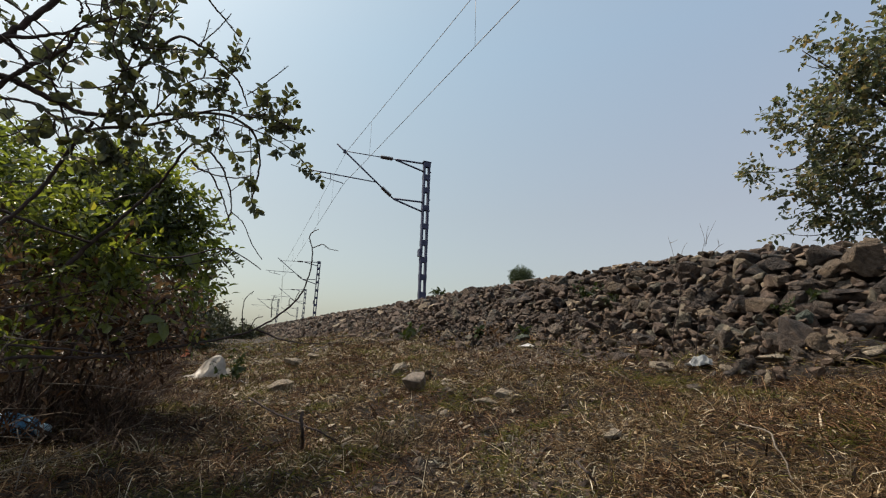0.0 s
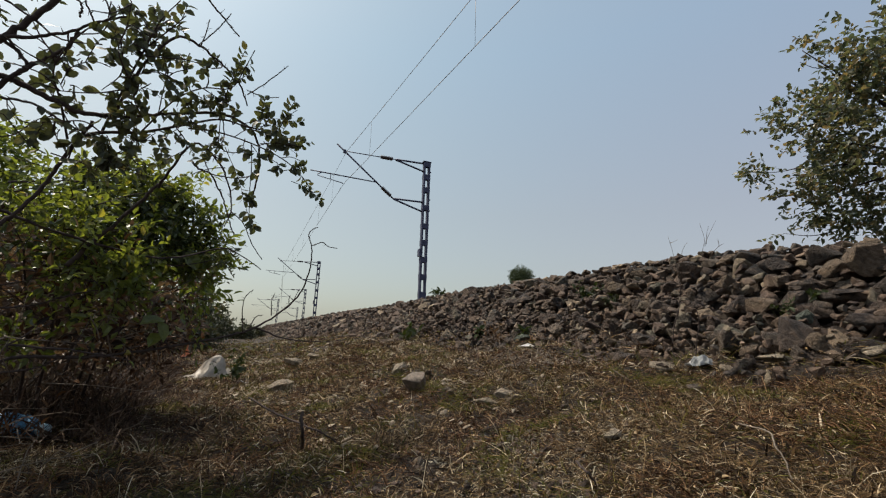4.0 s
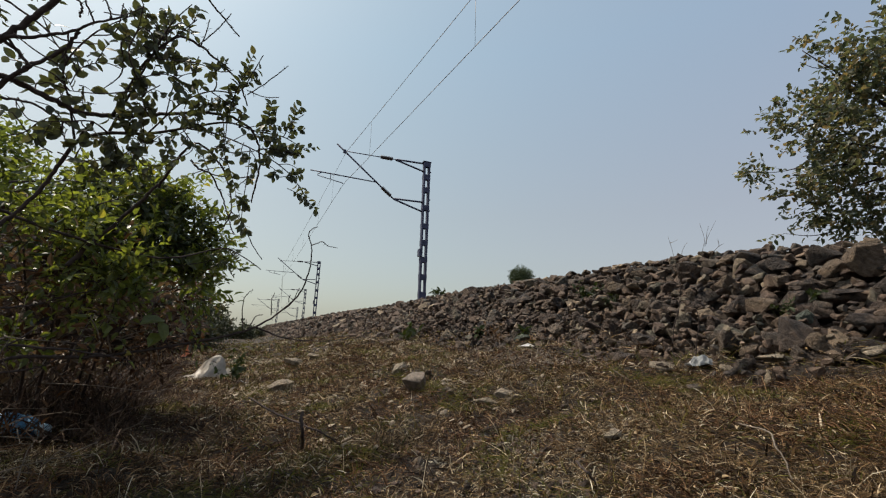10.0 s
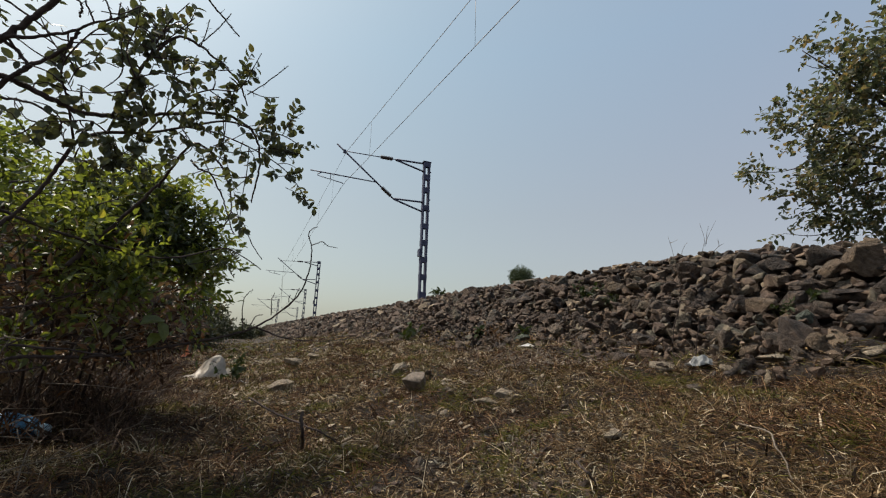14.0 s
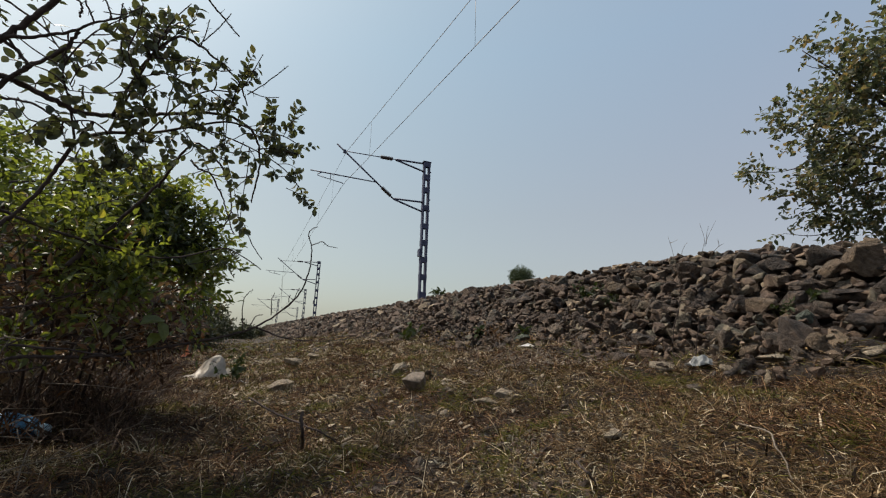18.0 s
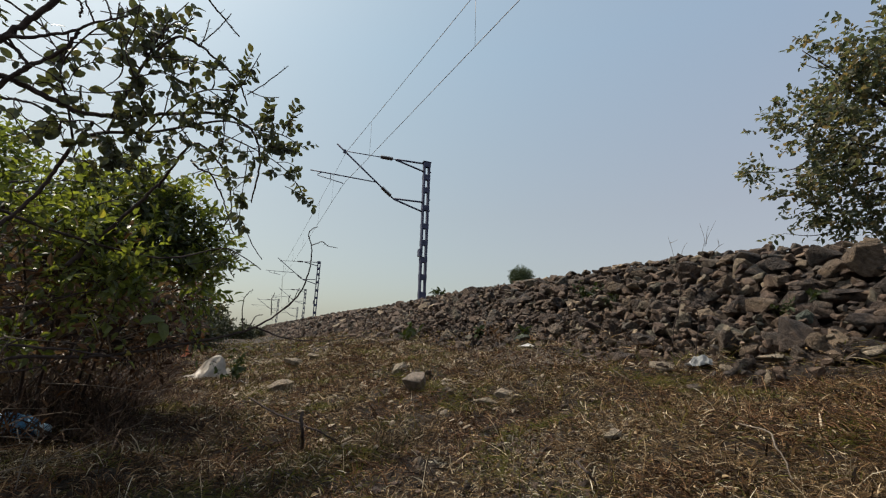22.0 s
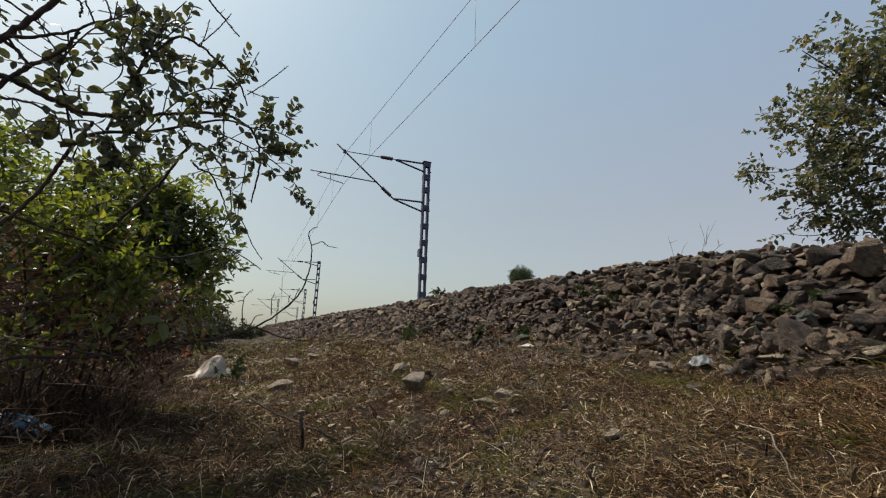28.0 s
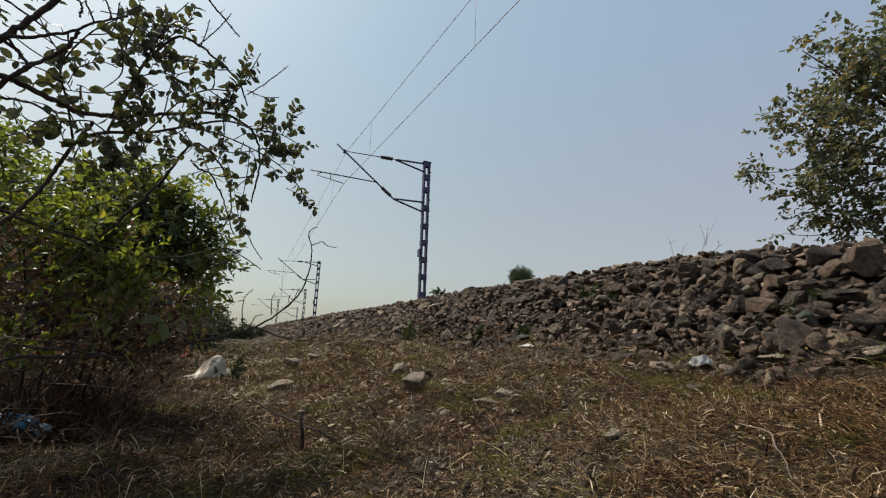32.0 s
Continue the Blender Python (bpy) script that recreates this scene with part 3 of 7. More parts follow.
def stem_part(name, lines, owner, origin, material=BARK, thorns=0.0, seed=1, label=""):
    """One bare branch as one mesh: (points, first radius, last radius) for the stem and its side twigs."""
    rng = np.random.default_rng(seed)
    first = None
    for pts, r0, r1 in lines:
        s = Soup()
        c = curve_points(pts, 6) - np.array(origin)
        c = c + rng.normal(0, 1, c.shape) * np.minimum(np.linspace(r0, r1, len(c)), 0.003)[:, None] * 0.35
        tube(s, c, r0 * 0.72, r1 * 0.85, 6, rng)
        if thorns:
            for q in range(1, len(c) - 1):
                if rng.random() < thorns:
                    w = unit(rng.normal(size=3)) * rng.uniform(0.005, 0.013)
                    tube(s, [c[q], c[q] + w * 0.5, c[q] + w], r1 * 0.7, r1 * 0.15, 4)
        if first is None:
            first = part(name, s.mesh(name, material, True), owner, label)
        else:
            part("side_twig", s.mesh("side_twig", material, True), first)
    return first


O = SHRUB_ROOT
stem_part("trunk", [((SHRUB_ROOT, (-0.58, 0.97, 0.3), (-0.430, 1.039, 0.673), (-0.407, 1.042, 0.710), (-0.368, 1.030, 0.777), (-0.351, 1.022, 0.822), (-0.327, 1.014, 0.878), (-0.308, 1.002, 0.915)), 0.0055, 0.0035)], shrub, O, thorns=0.2)
stem_part("branch", [(((-0.434, 0.934, 0.900), (-0.405, 0.918, 0.932), (-0.383, 0.909, 0.953), (-0.359, 0.903, 0.974), (-0.332, 0.891, 0.997), (-0.318, 0.878, 1.024)), 0.0055, 0.003), (((-0.412, 0.896, 0.987), (-0.395, 0.899, 0.969), (-0.384, 0.909, 0.954)), 0.003, 0.002)], shrub, O, thorns=0.3, seed=13)
stem_part("branch", [(((-0.145, 1.098, 0.904), (-0.127, 1.105, 0.890), (-0.103, 1.106, 0.882), (-0.085, 1.116, 0.857), (-0.067, 1.126, 0.826), (-0.052, 1.141, 0.786), (-0.036, 1.153, 0.752)), 0.003, 0.0015), (((-0.124, 1.083, 0.925), (-0.114, 1.096, 0.901), (-0.103, 1.106, 0.882)), 0.0018, 0.0012), (((-0.103, 1.106, 0.882), (-0.068, 1.103, 0.879), (-0.038, 1.099, 0.882), (-0.012, 1.096, 0.891)), 0.002, 0.0014)], shrub, O, thorns=0.4, seed=16)
stem_part("branch", [(((-0.500, 1.000, 0.450), (-0.516, 0.993, 0.765), (-0.497, 0.924, 0.891), (-0.427, 0.896, 0.975), (-0.392, 0.887, 1.019), (-0.358, 0.872, 1.066), (-0.288, 0.837, 1.153)), 0.009, 0.005), (((-0.421, 0.893, 0.986), (-0.389, 0.920, 0.961), (-0.417, 0.943, 0.938)), 0.004, 0.003), (((-0.389, 0.920, 0.961), (-0.354, 0.918, 0.991)), 0.003, 0.002)], shrub, O, thorns=0.2, seed=2)
stem_part("branch", [(((-0.515, 0.971, 0.838), (-0.465, 0.923, 0.932), (-0.421, 0.921, 0.931), (-0.388, 0.937, 0.927), (-0.352, 0.954, 0.919), (-0.321, 0.968, 0.913), (-0.277, 0.996, 0.931), (-0.227, 1.019, 0.957), (-0.159, 1.029, 0.987), (-0.083, 1.040, 1.007), (-0.022, 1.063, 0.989), (0.001, 1.097, 0.934), (-0.002, 1.119, 0.874), (-0.006, 1.132, 0.833)), 0.008, 0.0018), (((-0.089, 1.040, 1.006), (-0.084, 1.066, 0.975), (-0.078, 1.092, 0.940), (-0.015, 1.089, 0.953)), 0.0018, 0.0013)], shrub, O, thorns=0.5, seed=3)
stem_part("branch", [(((-0.277, 0.996, 0.931), (-0.240, 0.966, 1.034), (-0.189, 0.945, 1.109), (-0.148, 0.960, 1.116), (-0.116, 0.972, 1.104), (-0.091, 0.991, 1.096), (-0.061, 1.006, 1.074), (-0.042, 1.028, 1.036)), 0.004, 0.0018), (((-0.045, 1.016, 1.058), (-0.009, 1.008, 1.095), (0.035, 0.988, 1.144)), 0.0018, 0.0012), (((-0.046, 1.011, 1.067), (-0.007, 1.023, 1.068), (0.025, 1.019, 1.074)), 0.0014, 0.001), (((-0.148, 0.960, 1.116), (-0.117, 0.948, 1.158), (-0.094, 0.935, 1.197)), 0.0018, 0.0012), (((-0.144, 0.961, 1.115), (-0.137, 0.947, 1.139), (-0.133, 0.938, 1.169)), 0.0014, 0.001)], shrub, O, thorns=0.5, seed=4)
stem_part("branch", [(((-0.288, 0.837, 1.153), (-0.228, 0.825, 1.222), (-0.162, 0.877, 1.210), (-0.136, 0.908, 1.193), (-0.102, 0.928, 1.172), (-0.073, 0.952, 1.159)), 0.004, 0.0014)], shrub, O, thorns=0.4, seed=5)
stem_part("branch", [(((-0.214, 1.180, 0.854), (-0.181, 1.137, 0.903), (-0.143, 1.104, 0.949), (-0.093, 1.119, 0.923), (-0.061, 1.140, 0.870), (-0.050, 1.156, 0.817), (-0.059, 1.167, 0.772)), 0.004, 0.0015), (((-0.049, 1.158, 0.810), (-0.019, 1.165, 0.787), (0.006, 1.176, 0.741), (0.036, 1.182, 0.701)), 0.0015, 0.001), (((-0.057, 1.144, 0.857), (-0.031, 1.136, 0.886), (-0.012, 1.127, 0.912)), 0.0014, 0.001), (((-0.075, 1.125, 0.912), (-0.114, 1.126, 0.898), (-0.142, 1.129, 0.882)), 0.0014, 0.001)], shrub, O, thorns=0.5, seed=6)
stem_part("branch", [(((-0.569, 1.245, 0.795), (-0.519, 1.271, 0.772), (-0.425, 1.312, 0.742), (-0.321, 1.365, 0.723), (-0.199, 1.419, 0.720), (-0.070, 1.473, 0.774), (-0.011, 1.478, 0.754), (0.046, 1.483, 0.721)), 0.0055, 0.0014)], shrub, O, thorns=0.2, seed=7)
stem_part("branch", [(((-0.401, 1.352, 0.667), (-0.375, 1.353, 0.714), (-0.323, 1.334, 0.776), (-0.268, 1.308, 0.847), (-0.233, 1.281, 0.892)), 0.008, 0.004)], shrub, O, seed=8)

stem_part("branch", [(((-0.439, 0.899, 0.957), (-0.421, 0.894, 0.984), (-0.375, 0.883, 0.997), (-0.331, 0.877, 1.017), (-0.296, 0.863, 1.039), (-0.247, 0.851, 1.063)), 0.005, 0.002), (((-0.294, 0.864, 1.040), (-0.301, 0.851, 1.055), (-0.308, 0.839, 1.069)), 0.002, 0.0015), (((-0.271, 0.862, 1.055), (-0.275, 0.851, 1.069), (-0.281, 0.840, 1.082)), 0.002, 0.0015), (((-0.331, 0.877, 1.017), (-0.332, 0.891, 0.990), (-0.344, 0.899, 0.968)), 0.002, 0.0012)], shrub, O, thorns=0.3, seed=11)
stem_part("branch", [(((-0.420, 0.936, 0.898), (-0.380, 0.951, 0.903), (-0.343, 0.970, 0.889), (-0.311, 0.984, 0.880)), 0.003, 0.0015), (((-0.311, 0.848, 1.035), (-0.308, 0.839, 1.052), (-0.318, 0.829, 1.060)), 0.0025, 0.0018), (((-0.414, 0.865, 1.040), (-0.382, 0.885, 1.030), (-0.348, 0.906, 1.018), (-0.294, 0.916, 1.033)), 0.0022, 0.0012), (((-0.266, 0.916, 1.049), (-0.269, 0.961, 1.009), (-0.297, 0.973, 0.969)), 0.002, 0.001)], shrub, O, thorns=0.3, seed=12)

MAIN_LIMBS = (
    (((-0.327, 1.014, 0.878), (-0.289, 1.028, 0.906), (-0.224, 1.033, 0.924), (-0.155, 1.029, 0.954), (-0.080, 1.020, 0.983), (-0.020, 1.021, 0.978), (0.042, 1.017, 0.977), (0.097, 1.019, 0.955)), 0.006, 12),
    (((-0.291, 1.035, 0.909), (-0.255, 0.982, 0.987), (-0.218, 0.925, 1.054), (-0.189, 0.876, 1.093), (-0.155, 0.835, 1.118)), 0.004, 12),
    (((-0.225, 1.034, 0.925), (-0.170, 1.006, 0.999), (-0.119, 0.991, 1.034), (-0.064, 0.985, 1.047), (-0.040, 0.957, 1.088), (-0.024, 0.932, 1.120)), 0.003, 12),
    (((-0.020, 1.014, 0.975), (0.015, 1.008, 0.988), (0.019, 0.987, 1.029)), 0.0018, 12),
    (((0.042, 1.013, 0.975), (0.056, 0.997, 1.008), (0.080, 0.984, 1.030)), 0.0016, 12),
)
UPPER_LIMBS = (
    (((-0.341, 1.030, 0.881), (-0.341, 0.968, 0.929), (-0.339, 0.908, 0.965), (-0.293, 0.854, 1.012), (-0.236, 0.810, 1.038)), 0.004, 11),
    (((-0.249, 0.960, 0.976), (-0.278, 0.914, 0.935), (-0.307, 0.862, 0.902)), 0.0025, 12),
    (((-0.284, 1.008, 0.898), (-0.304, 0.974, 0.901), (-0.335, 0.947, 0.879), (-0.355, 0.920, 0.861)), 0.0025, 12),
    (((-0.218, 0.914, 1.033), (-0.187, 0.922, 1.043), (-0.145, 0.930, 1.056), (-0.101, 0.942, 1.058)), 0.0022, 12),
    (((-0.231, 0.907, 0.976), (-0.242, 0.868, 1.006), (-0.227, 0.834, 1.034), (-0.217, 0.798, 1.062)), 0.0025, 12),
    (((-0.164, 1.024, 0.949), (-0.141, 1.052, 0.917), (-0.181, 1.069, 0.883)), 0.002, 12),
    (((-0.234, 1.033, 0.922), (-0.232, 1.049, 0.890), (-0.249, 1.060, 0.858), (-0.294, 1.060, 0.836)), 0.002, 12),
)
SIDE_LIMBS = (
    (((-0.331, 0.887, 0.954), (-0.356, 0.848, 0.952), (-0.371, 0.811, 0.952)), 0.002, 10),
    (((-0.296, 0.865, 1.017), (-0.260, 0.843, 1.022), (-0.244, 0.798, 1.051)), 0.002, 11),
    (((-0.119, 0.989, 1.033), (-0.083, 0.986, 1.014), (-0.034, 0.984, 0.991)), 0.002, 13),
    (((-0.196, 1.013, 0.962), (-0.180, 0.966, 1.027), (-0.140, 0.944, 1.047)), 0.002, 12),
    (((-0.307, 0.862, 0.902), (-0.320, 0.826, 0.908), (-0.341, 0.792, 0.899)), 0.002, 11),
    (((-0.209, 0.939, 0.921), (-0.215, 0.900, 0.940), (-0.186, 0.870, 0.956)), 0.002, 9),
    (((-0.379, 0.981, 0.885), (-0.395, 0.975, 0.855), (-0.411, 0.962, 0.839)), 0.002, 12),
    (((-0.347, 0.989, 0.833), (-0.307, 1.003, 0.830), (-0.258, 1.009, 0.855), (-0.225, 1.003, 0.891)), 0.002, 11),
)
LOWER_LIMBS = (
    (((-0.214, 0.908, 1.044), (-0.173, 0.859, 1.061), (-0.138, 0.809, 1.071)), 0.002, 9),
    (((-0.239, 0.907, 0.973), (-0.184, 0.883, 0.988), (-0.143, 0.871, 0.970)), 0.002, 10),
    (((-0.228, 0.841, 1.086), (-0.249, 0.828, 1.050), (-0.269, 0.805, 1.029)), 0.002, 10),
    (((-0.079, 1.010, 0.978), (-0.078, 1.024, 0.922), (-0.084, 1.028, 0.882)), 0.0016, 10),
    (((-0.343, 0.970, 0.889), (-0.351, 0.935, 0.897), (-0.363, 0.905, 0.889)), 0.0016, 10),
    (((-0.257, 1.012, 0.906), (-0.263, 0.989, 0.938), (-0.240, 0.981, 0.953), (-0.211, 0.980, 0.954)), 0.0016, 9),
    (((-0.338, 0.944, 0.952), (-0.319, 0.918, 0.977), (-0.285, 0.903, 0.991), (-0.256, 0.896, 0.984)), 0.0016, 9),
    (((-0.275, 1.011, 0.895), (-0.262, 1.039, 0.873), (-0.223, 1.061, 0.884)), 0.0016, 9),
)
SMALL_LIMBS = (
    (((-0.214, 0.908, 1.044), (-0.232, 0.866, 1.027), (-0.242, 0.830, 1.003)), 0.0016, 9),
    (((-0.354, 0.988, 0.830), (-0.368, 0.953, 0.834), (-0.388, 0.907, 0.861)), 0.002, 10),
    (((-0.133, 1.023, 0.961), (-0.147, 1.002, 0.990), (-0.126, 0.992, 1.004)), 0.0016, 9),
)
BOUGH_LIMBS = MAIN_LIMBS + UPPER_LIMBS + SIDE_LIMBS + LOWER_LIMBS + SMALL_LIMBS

TIP_PIVOT = (-0.155, 1.033, 0.956)
TIP_LIMBS = (
    (((-0.155, 1.033, 0.956), (-0.100, 1.035, 0.957), (-0.027, 1.042, 0.942), (0.039, 1.048, 0.916), (0.082, 1.054, 0.883), (0.126, 1.064, 0.826)), 0.003, 11),
    (((-0.014, 1.032, 0.934), (0.021, 1.019, 0.940), (0.084, 1.007, 0.935)), 0.0016, 10),
    (((-0.064, 1.035, 0.949), (-0.031, 1.024, 0.969), (0.008, 1.027, 0.955), (0.046, 1.025, 0.949)), 0.0016, 9),
    (((-0.027, 1.040, 0.941), (-0.025, 1.069, 0.896), (-0.028, 1.100, 0.834), (-0.027, 1.130, 0.763)), 0.0018, 14),
    (((0.038, 1.040, 0.913), (0.063, 1.038, 0.917), (0.088, 1.039, 0.908)), 0.0014, 9),
)

# tufts of leaves on the bough: centre, radius, number of leaves; and single two-ranked sprays: line, number of leaves
CROWN_CLUMPS = ((-0.391, 0.920, 1.061, 0.014, 6), (-0.405, 0.919, 1.034, 0.009, 4), (-0.273, 0.929, 1.137, 0.016, 7), (-0.246, 0.934, 1.134, 0.022, 13), (-0.228, 0.945, 1.103, 0.030, 24), (-0.267, 0.939, 1.082, 0.022, 16), (-0.203, 0.949, 1.129, 0.020, 13), (-0.177, 0.953, 1.148, 0.013, 8), (-0.242, 0.945, 1.066, 0.027, 22), (-0.212, 0.955, 1.066, 0.026, 22), (-0.191, 0.962, 1.064, 0.019, 13), (-0.280, 0.945, 1.042, 0.013, 8), (-0.256, 0.950, 1.031, 0.016, 11), (-0.216, 0.940, 1.158, 0.014, 6), (-0.247, 0.937, 1.110, 0.016, 11), (-0.198, 0.956, 1.092, 0.019, 11))
MIDDLE_CLUMPS = ((-0.363, 0.935, 1.015, 0.016, 5), (-0.341, 0.940, 1.011, 0.015, 5), (-0.315, 0.945, 1.011, 0.017, 6), (-0.361, 0.943, 0.972, 0.018, 5), (-0.319, 0.956, 0.943, 0.020, 6), (-0.349, 0.952, 0.932, 0.013, 4), (-0.377, 0.942, 0.941, 0.016, 5), (-0.320, 0.949, 0.984, 0.008, 2), (-0.248, 0.955, 1.004, 0.023, 22), (-0.227, 0.962, 0.989, 0.025, 29), (-0.228, 0.967, 0.951, 0.025, 29), (-0.268, 0.962, 0.952, 0.014, 8), (-0.249, 0.971, 0.917, 0.027, 29), (-0.222, 0.975, 0.914, 0.023, 24), (-0.229, 0.979, 0.880, 0.023, 22), (-0.265, 0.968, 0.920, 0.018, 10))
LOWER_CLUMPS = ((-0.281, 0.984, 0.813, 0.020, 17), (-0.203, 0.992, 0.839, 0.016, 12), (-0.300, 0.979, 0.823, 0.014, 5), (-0.224, 0.990, 0.824, 0.018, 17), (-0.258, 0.980, 0.859, 0.018, 14), (-0.332, 0.964, 0.880, 0.015, 3), (-0.307, 0.968, 0.882, 0.024, 8), (-0.276, 0.976, 0.867, 0.026, 26), (-0.337, 0.966, 0.859, 0.019, 6), (-0.346, 0.962, 0.875, 0.013, 2), (-0.227, 0.985, 0.852, 0.020, 19), (-0.263, 0.983, 0.835, 0.019, 14), (-0.246, 0.989, 0.817, 0.020, 17), (-0.311, 0.974, 0.844, 0.017, 4), (-0.194, 0.986, 0.904, 0.012, 5), (-0.180, 0.993, 0.883, 0.016, 10), (-0.162, 0.987, 0.958, 0.012, 4), (-0.365, 0.956, 0.876, 0.012, 3), (-0.330, 0.960, 0.904, 0.011, 5), (-0.402, 0.940, 0.896, 0.014, 3))
FORE_CLUMPS = ((-0.170, 0.992, 0.912, 0.015, 10), (-0.146, 0.999, 0.909, 0.014, 9), (-0.172, 0.975, 1.021, 0.016, 10), (-0.154, 0.971, 1.077, 0.018, 19), (-0.120, 0.979, 1.077, 0.019, 18), (-0.144, 0.980, 1.031, 0.015, 10), (-0.107, 0.977, 1.102, 0.013, 9), (-0.072, 0.990, 1.062, 0.015, 9), (-0.147, 0.987, 0.987, 0.021, 25), (-0.118, 0.990, 1.009, 0.019, 20), (-0.092, 0.995, 1.013, 0.023, 30), (-0.061, 0.998, 1.024, 0.018, 15), (-0.080, 1.002, 0.987, 0.019, 20), (-0.138, 0.996, 0.946, 0.019, 22), (-0.105, 1.004, 0.940, 0.016, 15), (-0.072, 1.015, 0.920, 0.016, 18), (-0.096, 1.011, 0.915, 0.015, 12), (-0.074, 1.019, 0.894, 0.011, 8), (-0.051, 1.005, 0.990, 0.015, 11))
FORE_SPRAYS = ((((-0.078, 0.998, 1.010), (-0.063, 0.984, 1.075), (-0.044, 0.970, 1.143)), 13), (((-0.066, 0.994, 1.044), (-0.055, 0.983, 1.089), (-0.028, 0.976, 1.114)), 9), (((0.016, 1.012, 0.988), (0.005, 1.002, 1.011), (0.008, 0.992, 1.043)), 11), (((0.046, 1.012, 0.996), (0.059, 1.003, 1.026), (0.073, 0.994, 1.057)), 12))
END_SPRAYS = ((((-0.041, 1.009, 0.975), (0.015, 1.006, 0.994), (0.085, 1.006, 0.994)), 13), (((-0.009, 1.019, 0.934), (0.033, 1.017, 0.943), (0.081, 1.014, 0.950)), 13), (((0.011, 1.023, 0.921), (0.040, 1.019, 0.936), (0.076, 1.016, 0.938)), 9), (((0.044, 1.033, 0.879), (0.066, 1.029, 0.885), (0.093, 1.025, 0.895)), 10), (((-0.030, 1.013, 0.957), (-0.011, 1.009, 0.965), (0.007, 1.009, 0.953)), 7), (((0.013, 1.011, 0.993), (0.029, 1.010, 0.976), (0.022, 1.010, 0.954)), 7), (((0.063, 1.039, 0.857), (0.097, 1.039, 0.844), (0.134, 1.038, 0.814)), 11))
HANGING_SPRAYS = ((((-0.026, 1.018, 0.929), (-0.009, 1.021, 0.902), (-0.020, 1.019, 0.881)), 6), (((-0.001, 1.019, 0.941), (0.011, 1.019, 0.924), (0.009, 1.019, 0.895)), 7), (((0.020, 1.028, 0.901), (0.035, 1.027, 0.889), (0.027, 1.026, 0.868)), 5), (((-0.080, 1.014, 0.915), (-0.051, 1.026, 0.847), (-0.038, 1.032, 0.795)), 12), (((-0.045, 1.036, 0.818), (-0.026, 1.035, 0.811), (-0.019, 1.035, 0.791)), 8), (((-0.039, 1.040, 0.800), (-0.025, 1.044, 0.760), (-0.013, 1.045, 0.738)), 9), (((-0.040, 1.015, 0.941), (-0.043, 1.015, 0.915), (-0.028, 1.015, 0.900)), 7))


def leafy_twig(line, n, size, spots, soup, rng, origin):
    """A twig with leaves in two ranks along it."""
    c = curve_points(line, 5)
    tube(soup, c - np.array(origin), 0.0011, 0.0005, 4)
    for q in range(n):
        t = (0.25 + 0.75 * (q + 0.5) / n) * (len(c) - 1)
        i = min(int(t), len(c) - 2)
        spots.append((c[i] + (c[i + 1] - c[i]) * (t - i), unit(c[i + 1] - c[i]), 1 if q % 2 else -1, t / len(c), size))


def leafy_tuft(centre, r, n, limb_points, spots, soup, rng, origin):
    """A tuft of short leafy twigs at the end of a side twig of the nearest limb."""
    centre = np.array(centre)
    a = limb_points[np.argmin(np.linalg.norm(limb_points - centre, axis=1))]
    tube(soup, curve_points([a, (a + centre) / 2 + rng.normal(0, 0.006, 3), centre], 4) - np.array(origin), 0.0016, 0.0009, 4)
    n = round(n * 0.74)
    size = min(0.028, max(0.0155, 3.4 * r / math.sqrt(n)))
    twigs = max(2, round(n / 5))
    for k in range(twigs):
        d = rng.normal(size=3)
        d = unit(d - VIEW_WAY * (d @ VIEW_WAY) * 0.4)
        a = centre - d * r * rng.uniform(0.2, 0.7) + rng.normal(0, 0.3 * r, 3)
        leafy_twig([a, a + d * r * 0.6 + rng.normal(0, 0.002, 3), a + d * r * rng.uniform(1.1, 1.6)], max(1, round(n / twigs)), size, spots, soup, rng, origin)


def grow(c, k, step, spots, soup, rng, origin):
    """Leaf spots along a limb, and short side twigs with leaves of their own."""
    seg = np.linalg.norm(np.diff(c, axis=0), axis=1)
    total, cum = seg.sum(), np.concatenate([[0], np.cumsum(seg)])
    run, side = (0.15 if k == 0 and len(spots) == 0 and step == 12 else 0.012), 1
    last = run
    while run < total:
        i = min(np.searchsorted(cum, run) - 1, len(c) - 2)
        p, d = c[i] + (c[i + 1] - c[i]) * (run - cum[i]) / seg[i], unit(c[i + 1] - c[i])
        if rng.random() < 0.12:
            spots.append((p, d, side, run / total, 0.019))
        side = -side
        if run - last > 0.022 and rng.random() < 0.16:
            last = run
            out = unit(np.cross(d, VIEW_WAY)) * side
            w = unit(d * rng.uniform(0.3, 1.0) + out * rng.uniform(0.4, 1.0) + rng.normal(0, 0.25, 3) + VIEW_WAY * rng.normal(0, 0.5))
            length = rng.uniform(0.02, 0.055)
            tube(soup, curve_points([p, p + w * length * 0.5 + rng.normal(0, 0.002, 3), p + w * length + np.array([0, 0, -0.006])], 2) - np.array(origin), 0.0009, 0.0005, 4)
            for q in np.arange(0.006, length, 0.007):
                spots.append((p + w * q, w, 1 if int(q / 0.007) % 2 else -1, q / length, 0.018))
        run += step * 0.0008 * rng.uniform(0.7, 1.4)


VIEW_WAY = unit(np.array((-0.338, 0.907, 0.249)))   # from the camera to the bough, whose leaves are turned to face it


